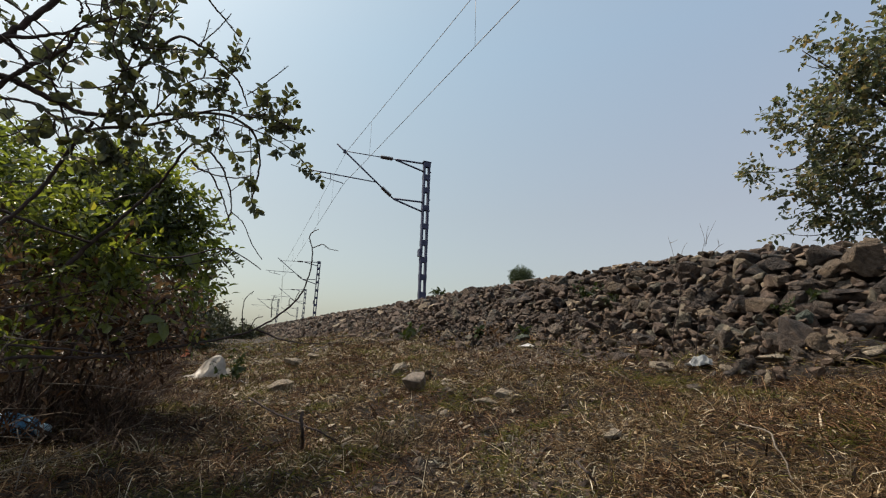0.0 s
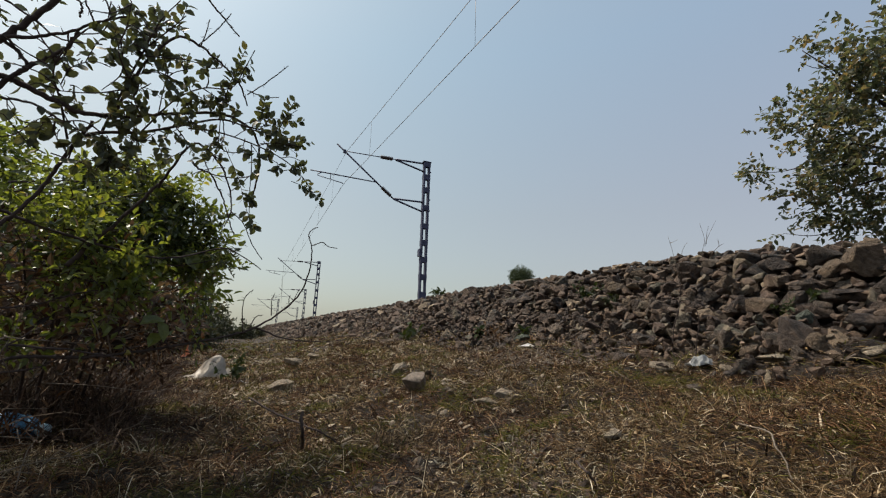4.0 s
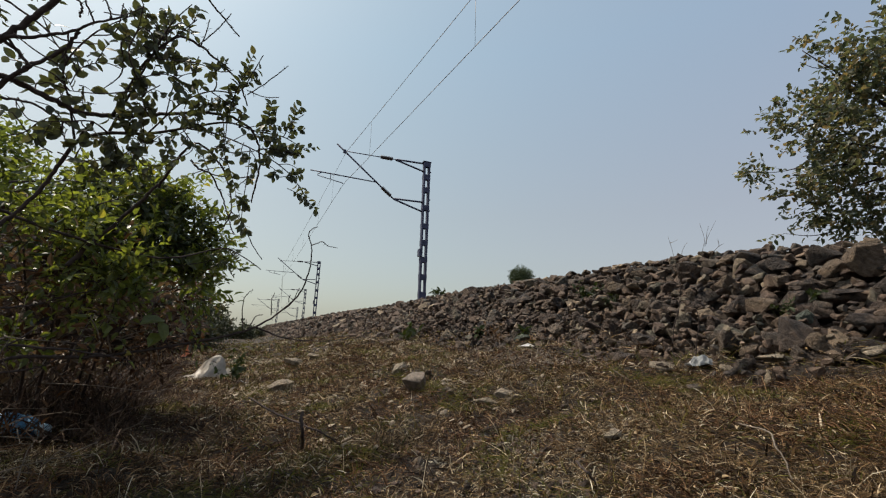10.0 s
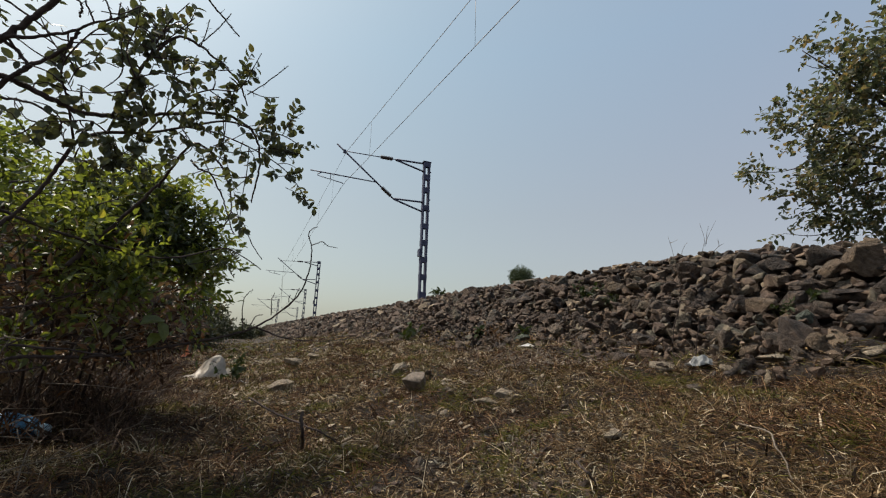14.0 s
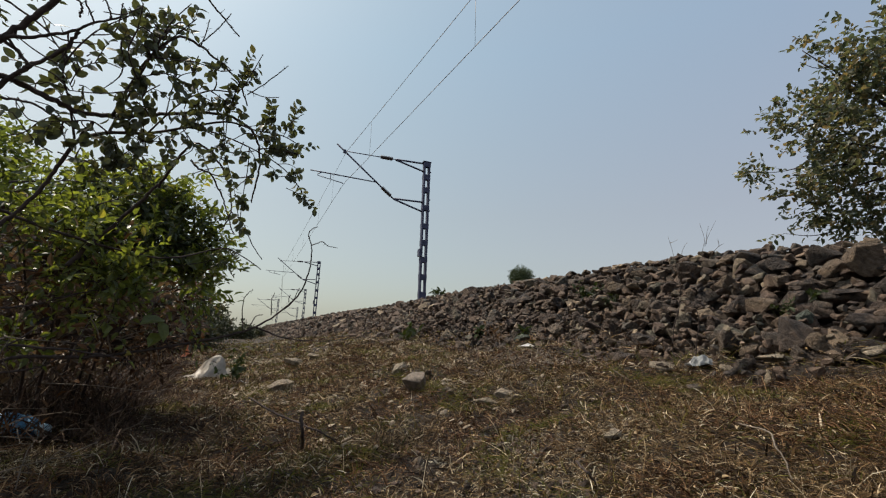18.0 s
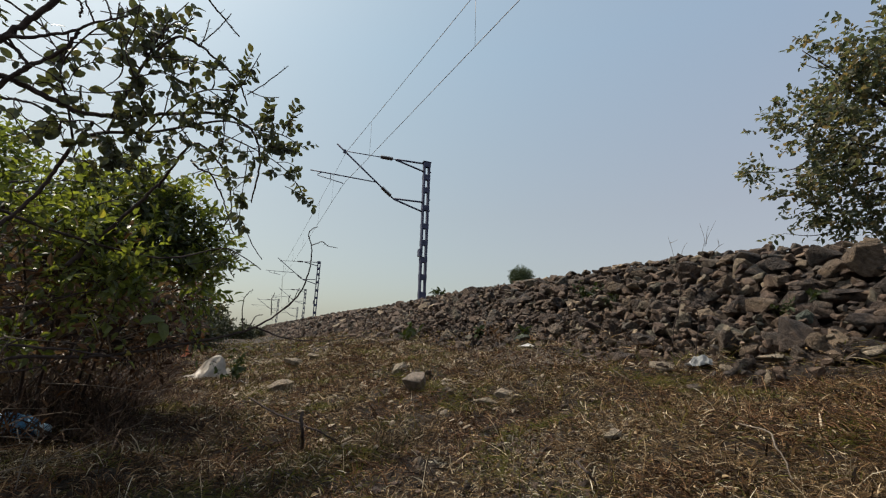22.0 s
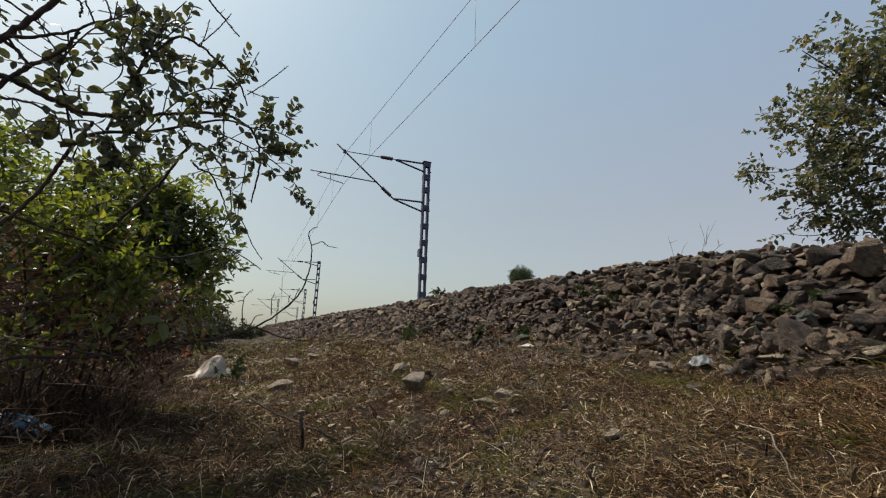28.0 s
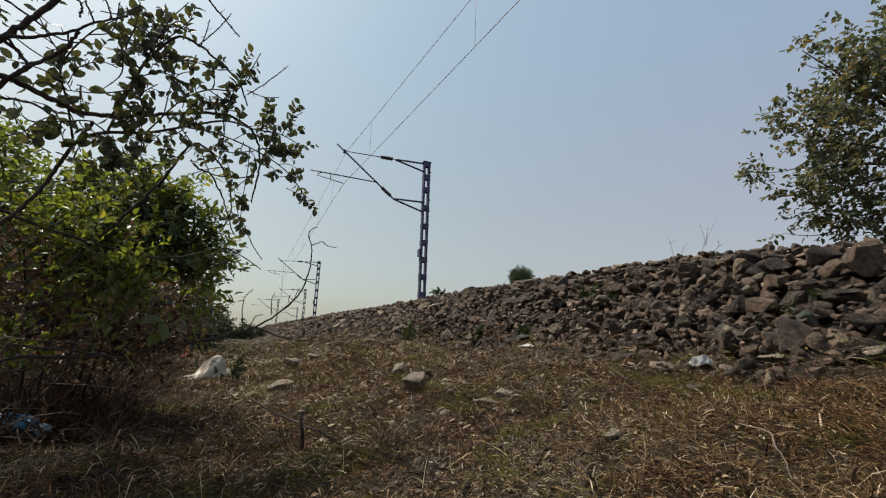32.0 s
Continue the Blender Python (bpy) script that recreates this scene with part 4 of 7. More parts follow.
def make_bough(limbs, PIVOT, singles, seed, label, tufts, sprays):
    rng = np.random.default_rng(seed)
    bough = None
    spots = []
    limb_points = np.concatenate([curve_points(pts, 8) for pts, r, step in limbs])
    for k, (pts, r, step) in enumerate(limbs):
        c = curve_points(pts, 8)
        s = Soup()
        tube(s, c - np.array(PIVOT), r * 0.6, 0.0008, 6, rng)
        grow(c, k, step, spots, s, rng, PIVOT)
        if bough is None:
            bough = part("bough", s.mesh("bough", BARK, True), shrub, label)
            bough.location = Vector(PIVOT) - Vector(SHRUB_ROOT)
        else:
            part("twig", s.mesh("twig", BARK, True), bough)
    for x, y, z, r, n in tufts:
        s = Soup()
        leafy_tuft((x, y, z), r, n, limb_points, spots, s, rng, PIVOT)
        part("twig", s.mesh("twig", BARK, True), bough)
    for line, n in sprays:
        s = Soup()
        leafy_twig(line, round(1.35 * n), 0.0195, spots, s, rng, PIVOT)
        part("twig", s.mesh("twig", BARK, True), bough)
    # the leaf shape, rounded oval with a folded midrib, one metre long
    shapes = []
    for fold in (0.12, 0.3, 0.5):
        s = Soup()
        n = 5
        edge = [(0.0, 0.0), (0.16, 0.2), (0.45, 0.33), (0.74, 0.26), (0.93, 0.1)]
        v = [(t, w * sgn, abs(w) * fold - 0.15 * t * t) for sgn in (1, -1) for t, w in edge] + [(1.0, 0, -0.15)] + [(t, 0, -0.15 * t * t) for t, _ in edge[1:]]
        f = []
        for q, off in ((0, 0), (1, 5)):
            a = [(off, off + 1, 11), (off + 1, off + 2, 12, 11), (off + 2, off + 3, 13, 12), (off + 3, off + 4, 14, 13), (off + 4, 10, 14)]
            f += [x if q else x[::-1] for x in a]
        s.add(v, f)
        shapes.append((np.array(v), f, s.mesh("leaf", LEAF_ONE)))
    order = rng.permutation(len(spots))
    rest = Soup()
    for rank, q in enumerate(order):
        p, d, side, t, size = spots[q]
        out = unit(np.cross(d, unit(rng.normal(0, 0.5, 3) + VIEW_WAY))) * side
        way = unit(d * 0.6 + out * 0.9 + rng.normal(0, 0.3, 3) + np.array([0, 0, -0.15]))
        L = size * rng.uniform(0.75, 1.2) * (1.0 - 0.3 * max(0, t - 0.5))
        # leaf faces lean towards the camera
        nor = unit(rng.normal(0, 0.7, 3) - VIEW_WAY * 0.9 + np.array([0, 0, 0.5]))
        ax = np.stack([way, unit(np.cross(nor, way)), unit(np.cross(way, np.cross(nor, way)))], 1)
        k = int(rng.integers(3))
        if rank < singles:
            m = Matrix.Translation(p - np.array(PIVOT)) @ Matrix(ax.tolist()).to_4x4() @ Matrix.Diagonal((L, L, L, 1))
            part("leaf", shapes[k][2], bough, at=m)
        else:
            rest.add((shapes[k][0] * L) @ ax.T + p - np.array(PIVOT), shapes[k][1])
    tagged(part("foliage", rest.mesh("foliage", LEAF), bough), kind="stuff")
    return bough


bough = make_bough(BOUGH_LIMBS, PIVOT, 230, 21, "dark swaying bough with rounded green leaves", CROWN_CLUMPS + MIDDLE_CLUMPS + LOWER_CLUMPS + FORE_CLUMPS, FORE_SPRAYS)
end_spray = make_bough(TIP_LIMBS, TIP_PIVOT, 70, 22, "drooping end spray of rounded green leaves", (), END_SPRAYS + HANGING_SPRAYS)

# an unseen crown and its limb, added out of view to shade grass and bush
stem_part("branch", [(((-0.516, 0.993, 0.765), (-0.95, 1.3, 1.5), (-1.35, 1.8, 2.2), (-1.6, 2.4, 2.9), (-1.7, 3.1, 3.4)), 0.014, 0.005), (((-1.6, 2.4, 2.9), (-1.4, 2.8, 3.3), (-1.1, 3.15, 3.45)), 0.008, 0.004)], shrub, O, seed=15)
foliage(shrub, (blob((-1.2, 3.1, 3.4), 0.3), blob((-1.0, 3.2, 3.5), 0.34), blob((-1.9, 3.4, 3.5), 0.36), blob((-2.1, 3.2, 3.4), 0.32), blob((-1.75, 3.75, 3.75), 0.32), blob((-1.75, 2.2, 2.1), 0.34), blob((-1.95, 2.2, 2.2), 0.4), blob((-1.5, 2.5, 2.2), 0.3), blob((-1.36, 2.52, 2.3), 0.22)), 880, 0.042, LEAF, 33, "unseen leafy crown added for its shade", 8, 0.13, 0.6, 3.5, -0.1, O, "shade_crown")

# the dense bush behind it, in clumps that sway
BUSH_ROOT = (-0.55, 1.75, 0.09)
bush = thing("leafy_bush", BUSH_ROOT, "dense dark green bush with yellowish backlit leaves", "bush")
for k, tip in enumerate(((-0.331, 1.680, 0.859), (-0.422, 1.606, 0.864), (-0.493, 1.542, 0.819), (-0.543, 1.489, 0.719), (-0.386, 1.695, 0.703))):
    b = np.array(tip)
    a = np.array((b[0] * 0.7 - 0.42, b[1] + 1.0, 0.0))
    a[2] = land(a[0], a[1]) - 0.02
    mid = a * 0.5 + b * 0.5 + np.array([0, 0.06, 0.05])
    stem_part("stem", [((a, mid, b), 0.008, 0.003)], bush, BUSH_ROOT, seed=30 + k)
DARK_TOP = ((-0.247, 1.703, 0.816), (blob((-0.167, 1.675, 0.898), 0.035), blob((-0.148, 1.683, 0.829), 0.045), blob((-0.209, 1.662, 0.938), 0.035), blob((-0.430, 1.702, 0.918), 0.06), blob((-0.332, 1.716, 0.953), 0.06), blob((-0.247, 1.669, 0.845), 0.12), blob((-0.364, 1.671, 0.829), 0.12), blob((-0.316, 1.719, 0.911), 0.07), blob((-0.200, 1.764, 0.831), 0.08), blob((-0.451, 1.721, 0.881), 0.07), blob((-0.185, 1.751, 0.898), 0.05)), 300)
LEFT_CLUMP = ((-0.478, 1.512, 0.715), (blob((-0.476, 1.577, 0.778), 0.09), blob((-0.520, 1.435, 0.749), 0.09), blob((-0.490, 1.513, 0.746), 0.09), blob((-0.600, 1.352, 0.733), 0.13), blob((-0.598, 1.666, 0.831), 0.09)), 250)
GREEN_CLUMP = ((-0.301, 1.720, 0.619), (blob((-0.152, 1.651, 0.739), 0.045), blob((-0.153, 1.668, 0.673), 0.05), blob((-0.172, 1.748, 0.611), 0.045), blob((-0.257, 1.720, 0.700), 0.14), blob((-0.375, 1.671, 0.664), 0.18), blob((-0.315, 1.769, 0.603), 0.13), blob((-0.267, 1.871, 0.697), 0.12), blob((-0.366, 1.605, 0.606), 0.11), blob((-0.397, 1.429, 0.726), 0.1), blob((-0.216, 1.668, 0.745), 0.13), blob((-0.297, 1.652, 0.771), 0.16), blob((-0.361, 1.538, 0.751), 0.14), blob((-0.206, 1.715, 0.783), 0.10)), 520)
DRY_CLUMP = ((-0.511, 2.224, 0.790), (blob((-0.511, 2.224, 0.790), 0.22), blob((-0.741, 2.165, 0.735), 0.28), blob((-0.400, 2.346, 0.807), 0.18), blob((-0.629, 2.107, 0.585), 0.3), blob((-0.891, 1.893, 0.681), 0.35), blob((-0.405, 2.565, 0.625), 0.2), blob((-0.633, 2.522, 0.506), 0.24), blob((-0.760, 2.170, 0.560), 0.3), blob((-0.836, 2.028, 0.666), 0.35), blob((-0.790, 2.477, 0.451), 0.3)), 860)
OUTER_CLUMP = ((-0.272, 1.451, 0.631), (blob((-0.300, 1.447, 0.605), 0.06), blob((-0.219, 1.446, 0.643), 0.06), blob((-0.170, 1.466, 0.695), 0.045), blob((-0.322, 1.406, 0.676), 0.05), blob((-0.147, 1.528, 0.632), 0.05), blob((-0.377, 1.405, 0.648), 0.045), blob((-0.464, 1.435, 0.828), 0.06), blob((-0.392, 1.467, 0.790), 0.05), blob((-0.511, 1.401, 0.825), 0.05)), 170)
TOP_EDGE = ((-0.265, 1.711, 0.938), (blob((-0.513, 1.728, 0.971), 0.06), blob((-0.443, 1.715, 1.026), 0.05), blob((-0.368, 1.688, 1.040), 0.05), blob((-0.290, 1.680, 1.017), 0.05), blob((-0.220, 1.679, 0.982), 0.05), blob((-0.157, 1.687, 0.924), 0.045), blob((-0.117, 1.696, 0.856), 0.045), blob((-0.114, 1.702, 0.781), 0.04), blob((-0.285, 1.716, 0.957), 0.08), blob((-0.207, 1.719, 0.887), 0.07), blob((-0.399, 1.712, 0.956), 0.08), blob((-0.169, 1.697, 0.815), 0.05), blob((-0.568, 1.742, 0.926), 0.07)), 300)
SIDE_EDGE = ((-0.170, 1.683, 0.645), (blob((-0.133, 1.649, 0.711), 0.045), blob((-0.154, 1.673, 0.655), 0.05), blob((-0.136, 1.841, 0.624), 0.035), blob((-0.191, 1.704, 0.597), 0.05), blob((-0.238, 1.736, 0.558), 0.06), blob((-0.215, 1.648, 0.638), 0.06)), 230)
CLUMPS = (DARK_TOP, LEFT_CLUMP, GREEN_CLUMP, DRY_CLUMP, OUTER_CLUMP, TOP_EDGE, SIDE_EDGE)
CLUMP_LOOKS = (
    (SHADED_LEAF, 0.031, 0.8, -0.06, "clump of grey-green leaves darkened for the shaded top"),
    (SHADED_LEAF, 0.032, 0.42, 0.0, "clump of dull olive-green leaves"),
    (BUSH_LEAF, 0.032, 0.42, 0.02, "clump of backlit green leaves"),
    (DRY_LEAF, 0.034, 1.1, 0.0, "dull brownish inner leaves"),
    (BUSH_LEAF, 0.027, 1.0, -0.2, "outer sprays of lit green leaves"),
    (BUSH_LEAF, 0.03, 0.8, -0.2, "green leaves at the top of the bush"),
    (BUSH_LEAF, 0.03, 1.0, -0.25, "green leaves down the bush's edge"),
)
clumps = []
for k, (c, blobs, count) in enumerate(CLUMPS):
    material, size, share, cut, words = CLUMP_LOOKS[k]
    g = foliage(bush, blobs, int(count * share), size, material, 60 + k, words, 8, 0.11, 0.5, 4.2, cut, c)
    g.location = Vector(c) - Vector(BUSH_ROOT)
    clumps.append((g, Vector(c)))


def crossing_twigs():
    rng = np.random.default_rng(77)
    for k in range(26):
        a = np.array((rng.uniform(-1.0, -0.35), rng.uniform(1.3, 1.9), rng.uniform(0.3, 0.95)))
        d = unit(np.array((1.0, 0.25, 0.15)) + rng.normal(0, 0.35, 3)) * rng.uniform(0.15, 0.38)
        if (a + d)[1] < 1.32:
            continue
        stem_part("twig", [((a, a + d * 0.5 + rng.normal(0, 0.03, 3), a + d + np.array((0, 0, -0.03))), rng.uniform(0.002, 0.005), 0.001)], bush, BUSH_ROOT, BARK, 0.1, 400 + k)


crossing_twigs()


def dead_twigs():
    """Thin dead sticks caught in the lower half of the bush."""
    rng = np.random.default_rng(78)
    s = Soup()
    o = np.array(BUSH_ROOT)
    for k in range(80):
        a = np.array((rng.uniform(-1.05, -0.2), rng.uniform(1.3, 1.75), rng.uniform(0.15, 0.62)))
        d = unit(np.array((0.8, 0.2, 0.1)) + rng.normal(0, 0.6, 3)) * rng.uniform(0.06, 0.26)
        if (a + d)[0] > -0.2:
            continue
        tube(s, curve_points([a, a + d * 0.5 + rng.normal(0, 0.015, 3), a + d], 2) - o, rng.uniform(0.001, 0.0025), 0.0006, 4)
    tagged(part("brush", s.mesh("brush", DEADWOOD, True), bush, "thin grey dead twigs"), kind="stuff")


dead_twigs()
for k, (line, r, m) in enumerate((
        (((-0.323, 1.413, 0.553), (-0.270, 1.450, 0.537), (-0.218, 1.484, 0.525)), 0.0022, DEADWOOD), (((-0.315, 1.415, 0.546), (-0.260, 1.452, 0.512), (-0.207, 1.485, 0.481)), 0.0024, DEADWOOD), (((-0.188, 1.488, 0.515), (-0.163, 1.491, 0.506), (-0.130, 1.494, 0.494)), 0.002, DEADWOOD), (((-0.337, 1.358, 0.545), (-0.321, 1.373, 0.511), (-0.316, 1.384, 0.490)), 0.002, DEADWOOD),
        (((-0.419, 1.354, 0.579), (-0.365, 1.385, 0.606), (-0.314, 1.412, 0.621), (-0.256, 1.440, 0.625), (-0.205, 1.464, 0.625), (-0.141, 1.484, 0.671)), 0.003, BARK), (((-0.492, 1.288, 0.551), (-0.440, 1.328, 0.564), (-0.401, 1.359, 0.591)), 0.0035, BARK), (((-0.387, 1.359, 0.638), (-0.327, 1.403, 0.637), (-0.277, 1.436, 0.680), (-0.239, 1.465, 0.715)), 0.0022, BARK), (((-0.468, 1.319, 0.467), (-0.446, 1.353, 0.499), (-0.420, 1.388, 0.525)), 0.003, BARK))):
    stem_part("twig", [(line, r, 0.0012)], bush, BUSH_ROOT, m, 0.1, 480 + k)


def broad_shoot():
    """A young shoot with a few broad leaves low in the bush."""
    st = stem_part("shoot", [(((-0.171, 1.490, 0.466), (-0.194, 1.457, 0.510), (-0.214, 1.433, 0.546)), 0.003, 0.0015)], bush, BUSH_ROOT, BARK, 0.0, 495, "young shoot with broad green leaves")
    for a, b, wide, face in (((-0.191, 1.447, 0.547), (-0.238, 1.399, 0.537), 0.055, (0.1, -0.5, 0.85)), ((-0.199, 1.446, 0.544), (-0.178, 1.429, 0.487), 0.035, (0.5, -0.6, 0.4)), ((-0.195, 1.457, 0.510), (-0.215, 1.424, 0.475), 0.04, (-0.2, -0.9, 0.3)), ((-0.318, 1.415, 0.505), (-0.299, 1.408, 0.532), 0.03, (0.0, -0.8, 0.5)), ((-0.177, 1.567, 0.770), (-0.137, 1.560, 0.712), 0.05, (0.1, -0.9, 0.3)), ((-0.414, 1.383, 0.638), (-0.380, 1.383, 0.625), 0.03, (0.0, -0.8, 0.6))):
        q = Soup()
        a, b = np.array(a), np.array(b)
        leaves(q, (a - np.array(BUSH_ROOT))[None], (b - a)[None], np.array(face)[None], np.array([np.linalg.norm(b - a)]), np.array([wide]), 0.15)
        part("broad_leaf", q.mesh("broad_leaf", BUSH_LEAF), st)


broad_shoot()

# low tangle of dry stems and dead weeds under the bush, coloured for its shade
def make_tangle():
    rng = np.random.default_rng(5)
    at = np.array((-0.7, 1.9, 0.08))
    s = Soup()
    for k in range(170):
        a = np.array([rng.uniform(-1.9, -0.15), rng.uniform(1.5, 3.6), 0])
        if -1.25 < a[0] < -0.45 and a[1] < 2.45:
            continue
        a[2] = land(a[0], a[1])
        d = unit(rng.normal(size=3) * np.array([1, 1, 0.3]) + np.array([0, 0, 0.55]))
        L = rng.uniform(0.15, 0.5)
        c = [a, a + d * L * 0.5 + rng.normal(0, 0.03, 3), a + d * L + np.array([0, 0, -0.15 * L]) + rng.normal(0, 0.03, 3)]
        tube(s, curve_points(c, 3) - at, rng.uniform(0.0009, 0.002), 0.0006, 4)
    n = 20000
    x, y = rng.uniform(-2.4, 0.05, n), rng.uniform(1.15, 4.2, n)
    root = np.stack([x, y, land(x, y)], 1) - at
    edge = np.clip((-x) / 0.6, 0.25, 1)
    clear = np.abs(x * 0.951 + y * 0.310) + 0.3 * np.maximum(0, y - 2.45) > 0.2
    root, edge, n = root[clear], edge[clear], int(clear.sum())
    blades(s, root, rng.normal(0, 0.6, (n, 3)) + np.array([0, 0, 0.5]), rng.uniform(0.06, 0.34, n) * edge, rng.uniform(0.0016, 0.004, n), rng, 0.4)
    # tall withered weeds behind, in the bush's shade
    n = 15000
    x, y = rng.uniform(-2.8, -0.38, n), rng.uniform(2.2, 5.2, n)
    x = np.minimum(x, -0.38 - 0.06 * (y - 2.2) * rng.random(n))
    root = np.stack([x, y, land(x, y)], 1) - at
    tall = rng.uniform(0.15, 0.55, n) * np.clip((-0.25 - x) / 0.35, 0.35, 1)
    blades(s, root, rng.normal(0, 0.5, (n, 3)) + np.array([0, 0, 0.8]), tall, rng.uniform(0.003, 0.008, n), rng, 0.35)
    o = new("bramble_tangle", s.mesh("bramble_tangle", SHADED_STEMS))
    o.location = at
    tagged(o, "tangle of dry stems and weeds under the bush, darkened for its shade", "dry stems", kind="stuff")


make_tangle()

foliage(bush, (blob((-0.479, 1.416, 0.625), 0.15), blob((-0.378, 1.501, 0.581), 0.14), blob((-0.491, 1.417, 0.512), 0.15), blob((-0.297, 1.673, 0.544), 0.12), blob((-0.423, 1.543, 0.487), 0.14)), 110, 0.03, RUSSET, 301, "withered brown leaves and stems", 6, 0.14, 0.45, 3.0, -0.4, BUSH_ROOT, "dry_sprays")
low = thing("undergrowth", (-0.9, 2.9, 0.1), "dull green and brown undergrowth below the bush", "undergrowth")
foliage(low, tuple(blob((x, y, 0.12 + h), r) for x, y, h, r in ((-1.2, 2.9, 0.2, 0.25), (-1.5, 2.8, 0.25, 0.35), (-0.8, 3.3, 0.15, 0.2), (-0.66, 3.9, 0.15, 0.22), (-1.2, 3.5, 0.25, 0.35), (-0.9, 4.6, 0.3, 0.4))), 260, 0.05, LEAF, 300, "dull leaves", 6, 0.12, 0.5, 3.0, -0.1, (-0.9, 2.9, 0.1))

foliage(bush, (blob((-1.069, 2.810, 0.752), 0.2), blob((-0.925, 2.755, 0.702), 0.22), blob((-1.009, 2.716, 0.559), 0.22), blob((-0.803, 2.825, 0.646), 0.22), blob((-0.612, 2.749, 0.595), 0.2), blob((-0.460, 2.792, 0.590), 0.18), blob((-0.344, 2.722, 0.653), 0.13), blob((-0.268, 2.701, 0.596), 0.1), blob((-0.370, 2.592, 0.773), 0.12), blob((-0.745, 2.755, 0.818), 0.2), blob((-1.166, 2.762, 0.670), 0.25)), 420, 0.055, DRY_LEAF, 313, "dead brown leaves hanging in the bush", 6, 0.14, 0.5, 3.0, -0.5, BUSH_ROOT, "dry_leaves")
dry_weeds = thing("dry_weed_clump", (-0.29, 2.52, 0.13), "clump of withered reddish-brown weeds beside the bush", "weeds")
foliage(dry_weeds, (blob((-0.313, 2.628, 0.519), 0.09), blob((-0.357, 2.546, 0.475), 0.1), blob((-0.304, 2.946, 0.587), 0.07), blob((-0.396, 2.404, 0.437), 0.09), blob((-0.426, 2.565, 0.527), 0.1)), 180, 0.026, RUSSET, 311, "withered reddish-brown leaves", 6, 0.12, 0.4, 3.0, -0.3, (-0.29, 2.52, 0.13))
foliage(bush, (blob((-0.562, 1.567, 0.479), 0.025), blob((-0.559, 1.620, 0.489), 0.02)), 14, 0.032, BUSH_LEAF, 312, "low sprig of green leaves", 7, 0.08, 0.55, 1.0, -2.0, BUSH_ROOT, "sprig")

# long dead thorny branch lying across, with upturned twigs
DEAD_AT = (-0.487, 1.417, 0.431)
dead = thing("dead_branch", DEAD_AT, "long bare dead branch with upturned thorny twigs", "branch")
stem_part("main_stem", [(((-0.574, 1.327, 0.388), (-0.488, 1.417, 0.439), (-0.355, 1.456, 0.441), (-0.240, 1.500, 0.459), (-0.106, 1.546, 0.488), (0.001, 1.570, 0.518), (0.060, 1.578, 0.544), (0.134, 1.591, 0.600), (0.183, 1.581, 0.662), (0.205, 1.570, 0.733), (0.208, 1.555, 0.813), (0.190, 1.546, 0.865), (0.200, 1.539, 0.890), (0.218, 1.534, 0.898)), 0.0065, 0.0014)], dead, DEAD_AT, BARK, 0.15, 41)
for k, pts in enumerate((((0.203, 1.552, 0.831), (0.238, 1.543, 0.848), (0.259, 1.543, 0.836), (0.293, 1.538, 0.831)), ((0.128, 1.582, 0.597), (0.163, 1.581, 0.635), (0.181, 1.580, 0.680)), ((0.099, 1.585, 0.581), (0.095, 1.587, 0.632), (0.103, 1.589, 0.659)), ((0.017, 1.570, 0.522), (0.007, 1.570, 0.595), (0.012, 1.571, 0.639), (0.032, 1.571, 0.663)), ((0.033, 1.579, 0.532), (0.050, 1.578, 0.572), (0.073, 1.576, 0.582)), ((0.053, 1.579, 0.539), (0.147, 1.630, 0.508), (0.271, 1.672, 0.498), (0.446, 1.692, 0.518)), ((0.154, 1.588, 0.619), (0.150, 1.587, 0.640), (0.154, 1.585, 0.654)))):
    stem_part("twig", [(pts, 0.0024 if k != 5 else 0.004, 0.0011)], dead, DEAD_AT, BARK, 0.3, 50 + k)

# a drooping fern-like frond at the bush's edge
def make_frond(at, to, leaflets, size):
    rng = np.random.default_rng(9)
    a, b = np.array(at), np.array(to)
    o = thing("palm_seedling_frond", at, "pale feathery frond at the bush's edge", "frond")
    c = curve_points([a, (a + b) / 2 + np.array([0, 0, 0.03]), b], 8) - a
    s = Soup()
    tube(s, c, 0.002, 0.0008, 5)
    rib = part("rib", s.mesh("rib", LEAF, True), o)
    s = Soup()
    d = unit(b - a)
    t = np.linspace(0.1, 1, leaflets)
    base = np.array([c[int(k * (len(c) - 1))] for k in t])
    for sgn in (1, -1):
        w = d * 0.7 + sgn * np.array([0, 0, 0.8]) + rng.normal(0, 0.1, base.shape)
        leaves(s, base, w, np.tile((0.4, -0.9, 0.2), (leaflets, 1)), np.full(leaflets, size) * (1.1 - 0.6 * t), np.full(leaflets, 0.005))
    part("leaflets", s.mesh("leaflets", LEAF), o)


make_frond((-0.103, 1.476, 0.749), (-0.012, 1.502, 0.731), 14, 0.022)
make_frond((-0.098, 1.482, 0.711), (-0.034, 1.507, 0.696), 12, 0.02)

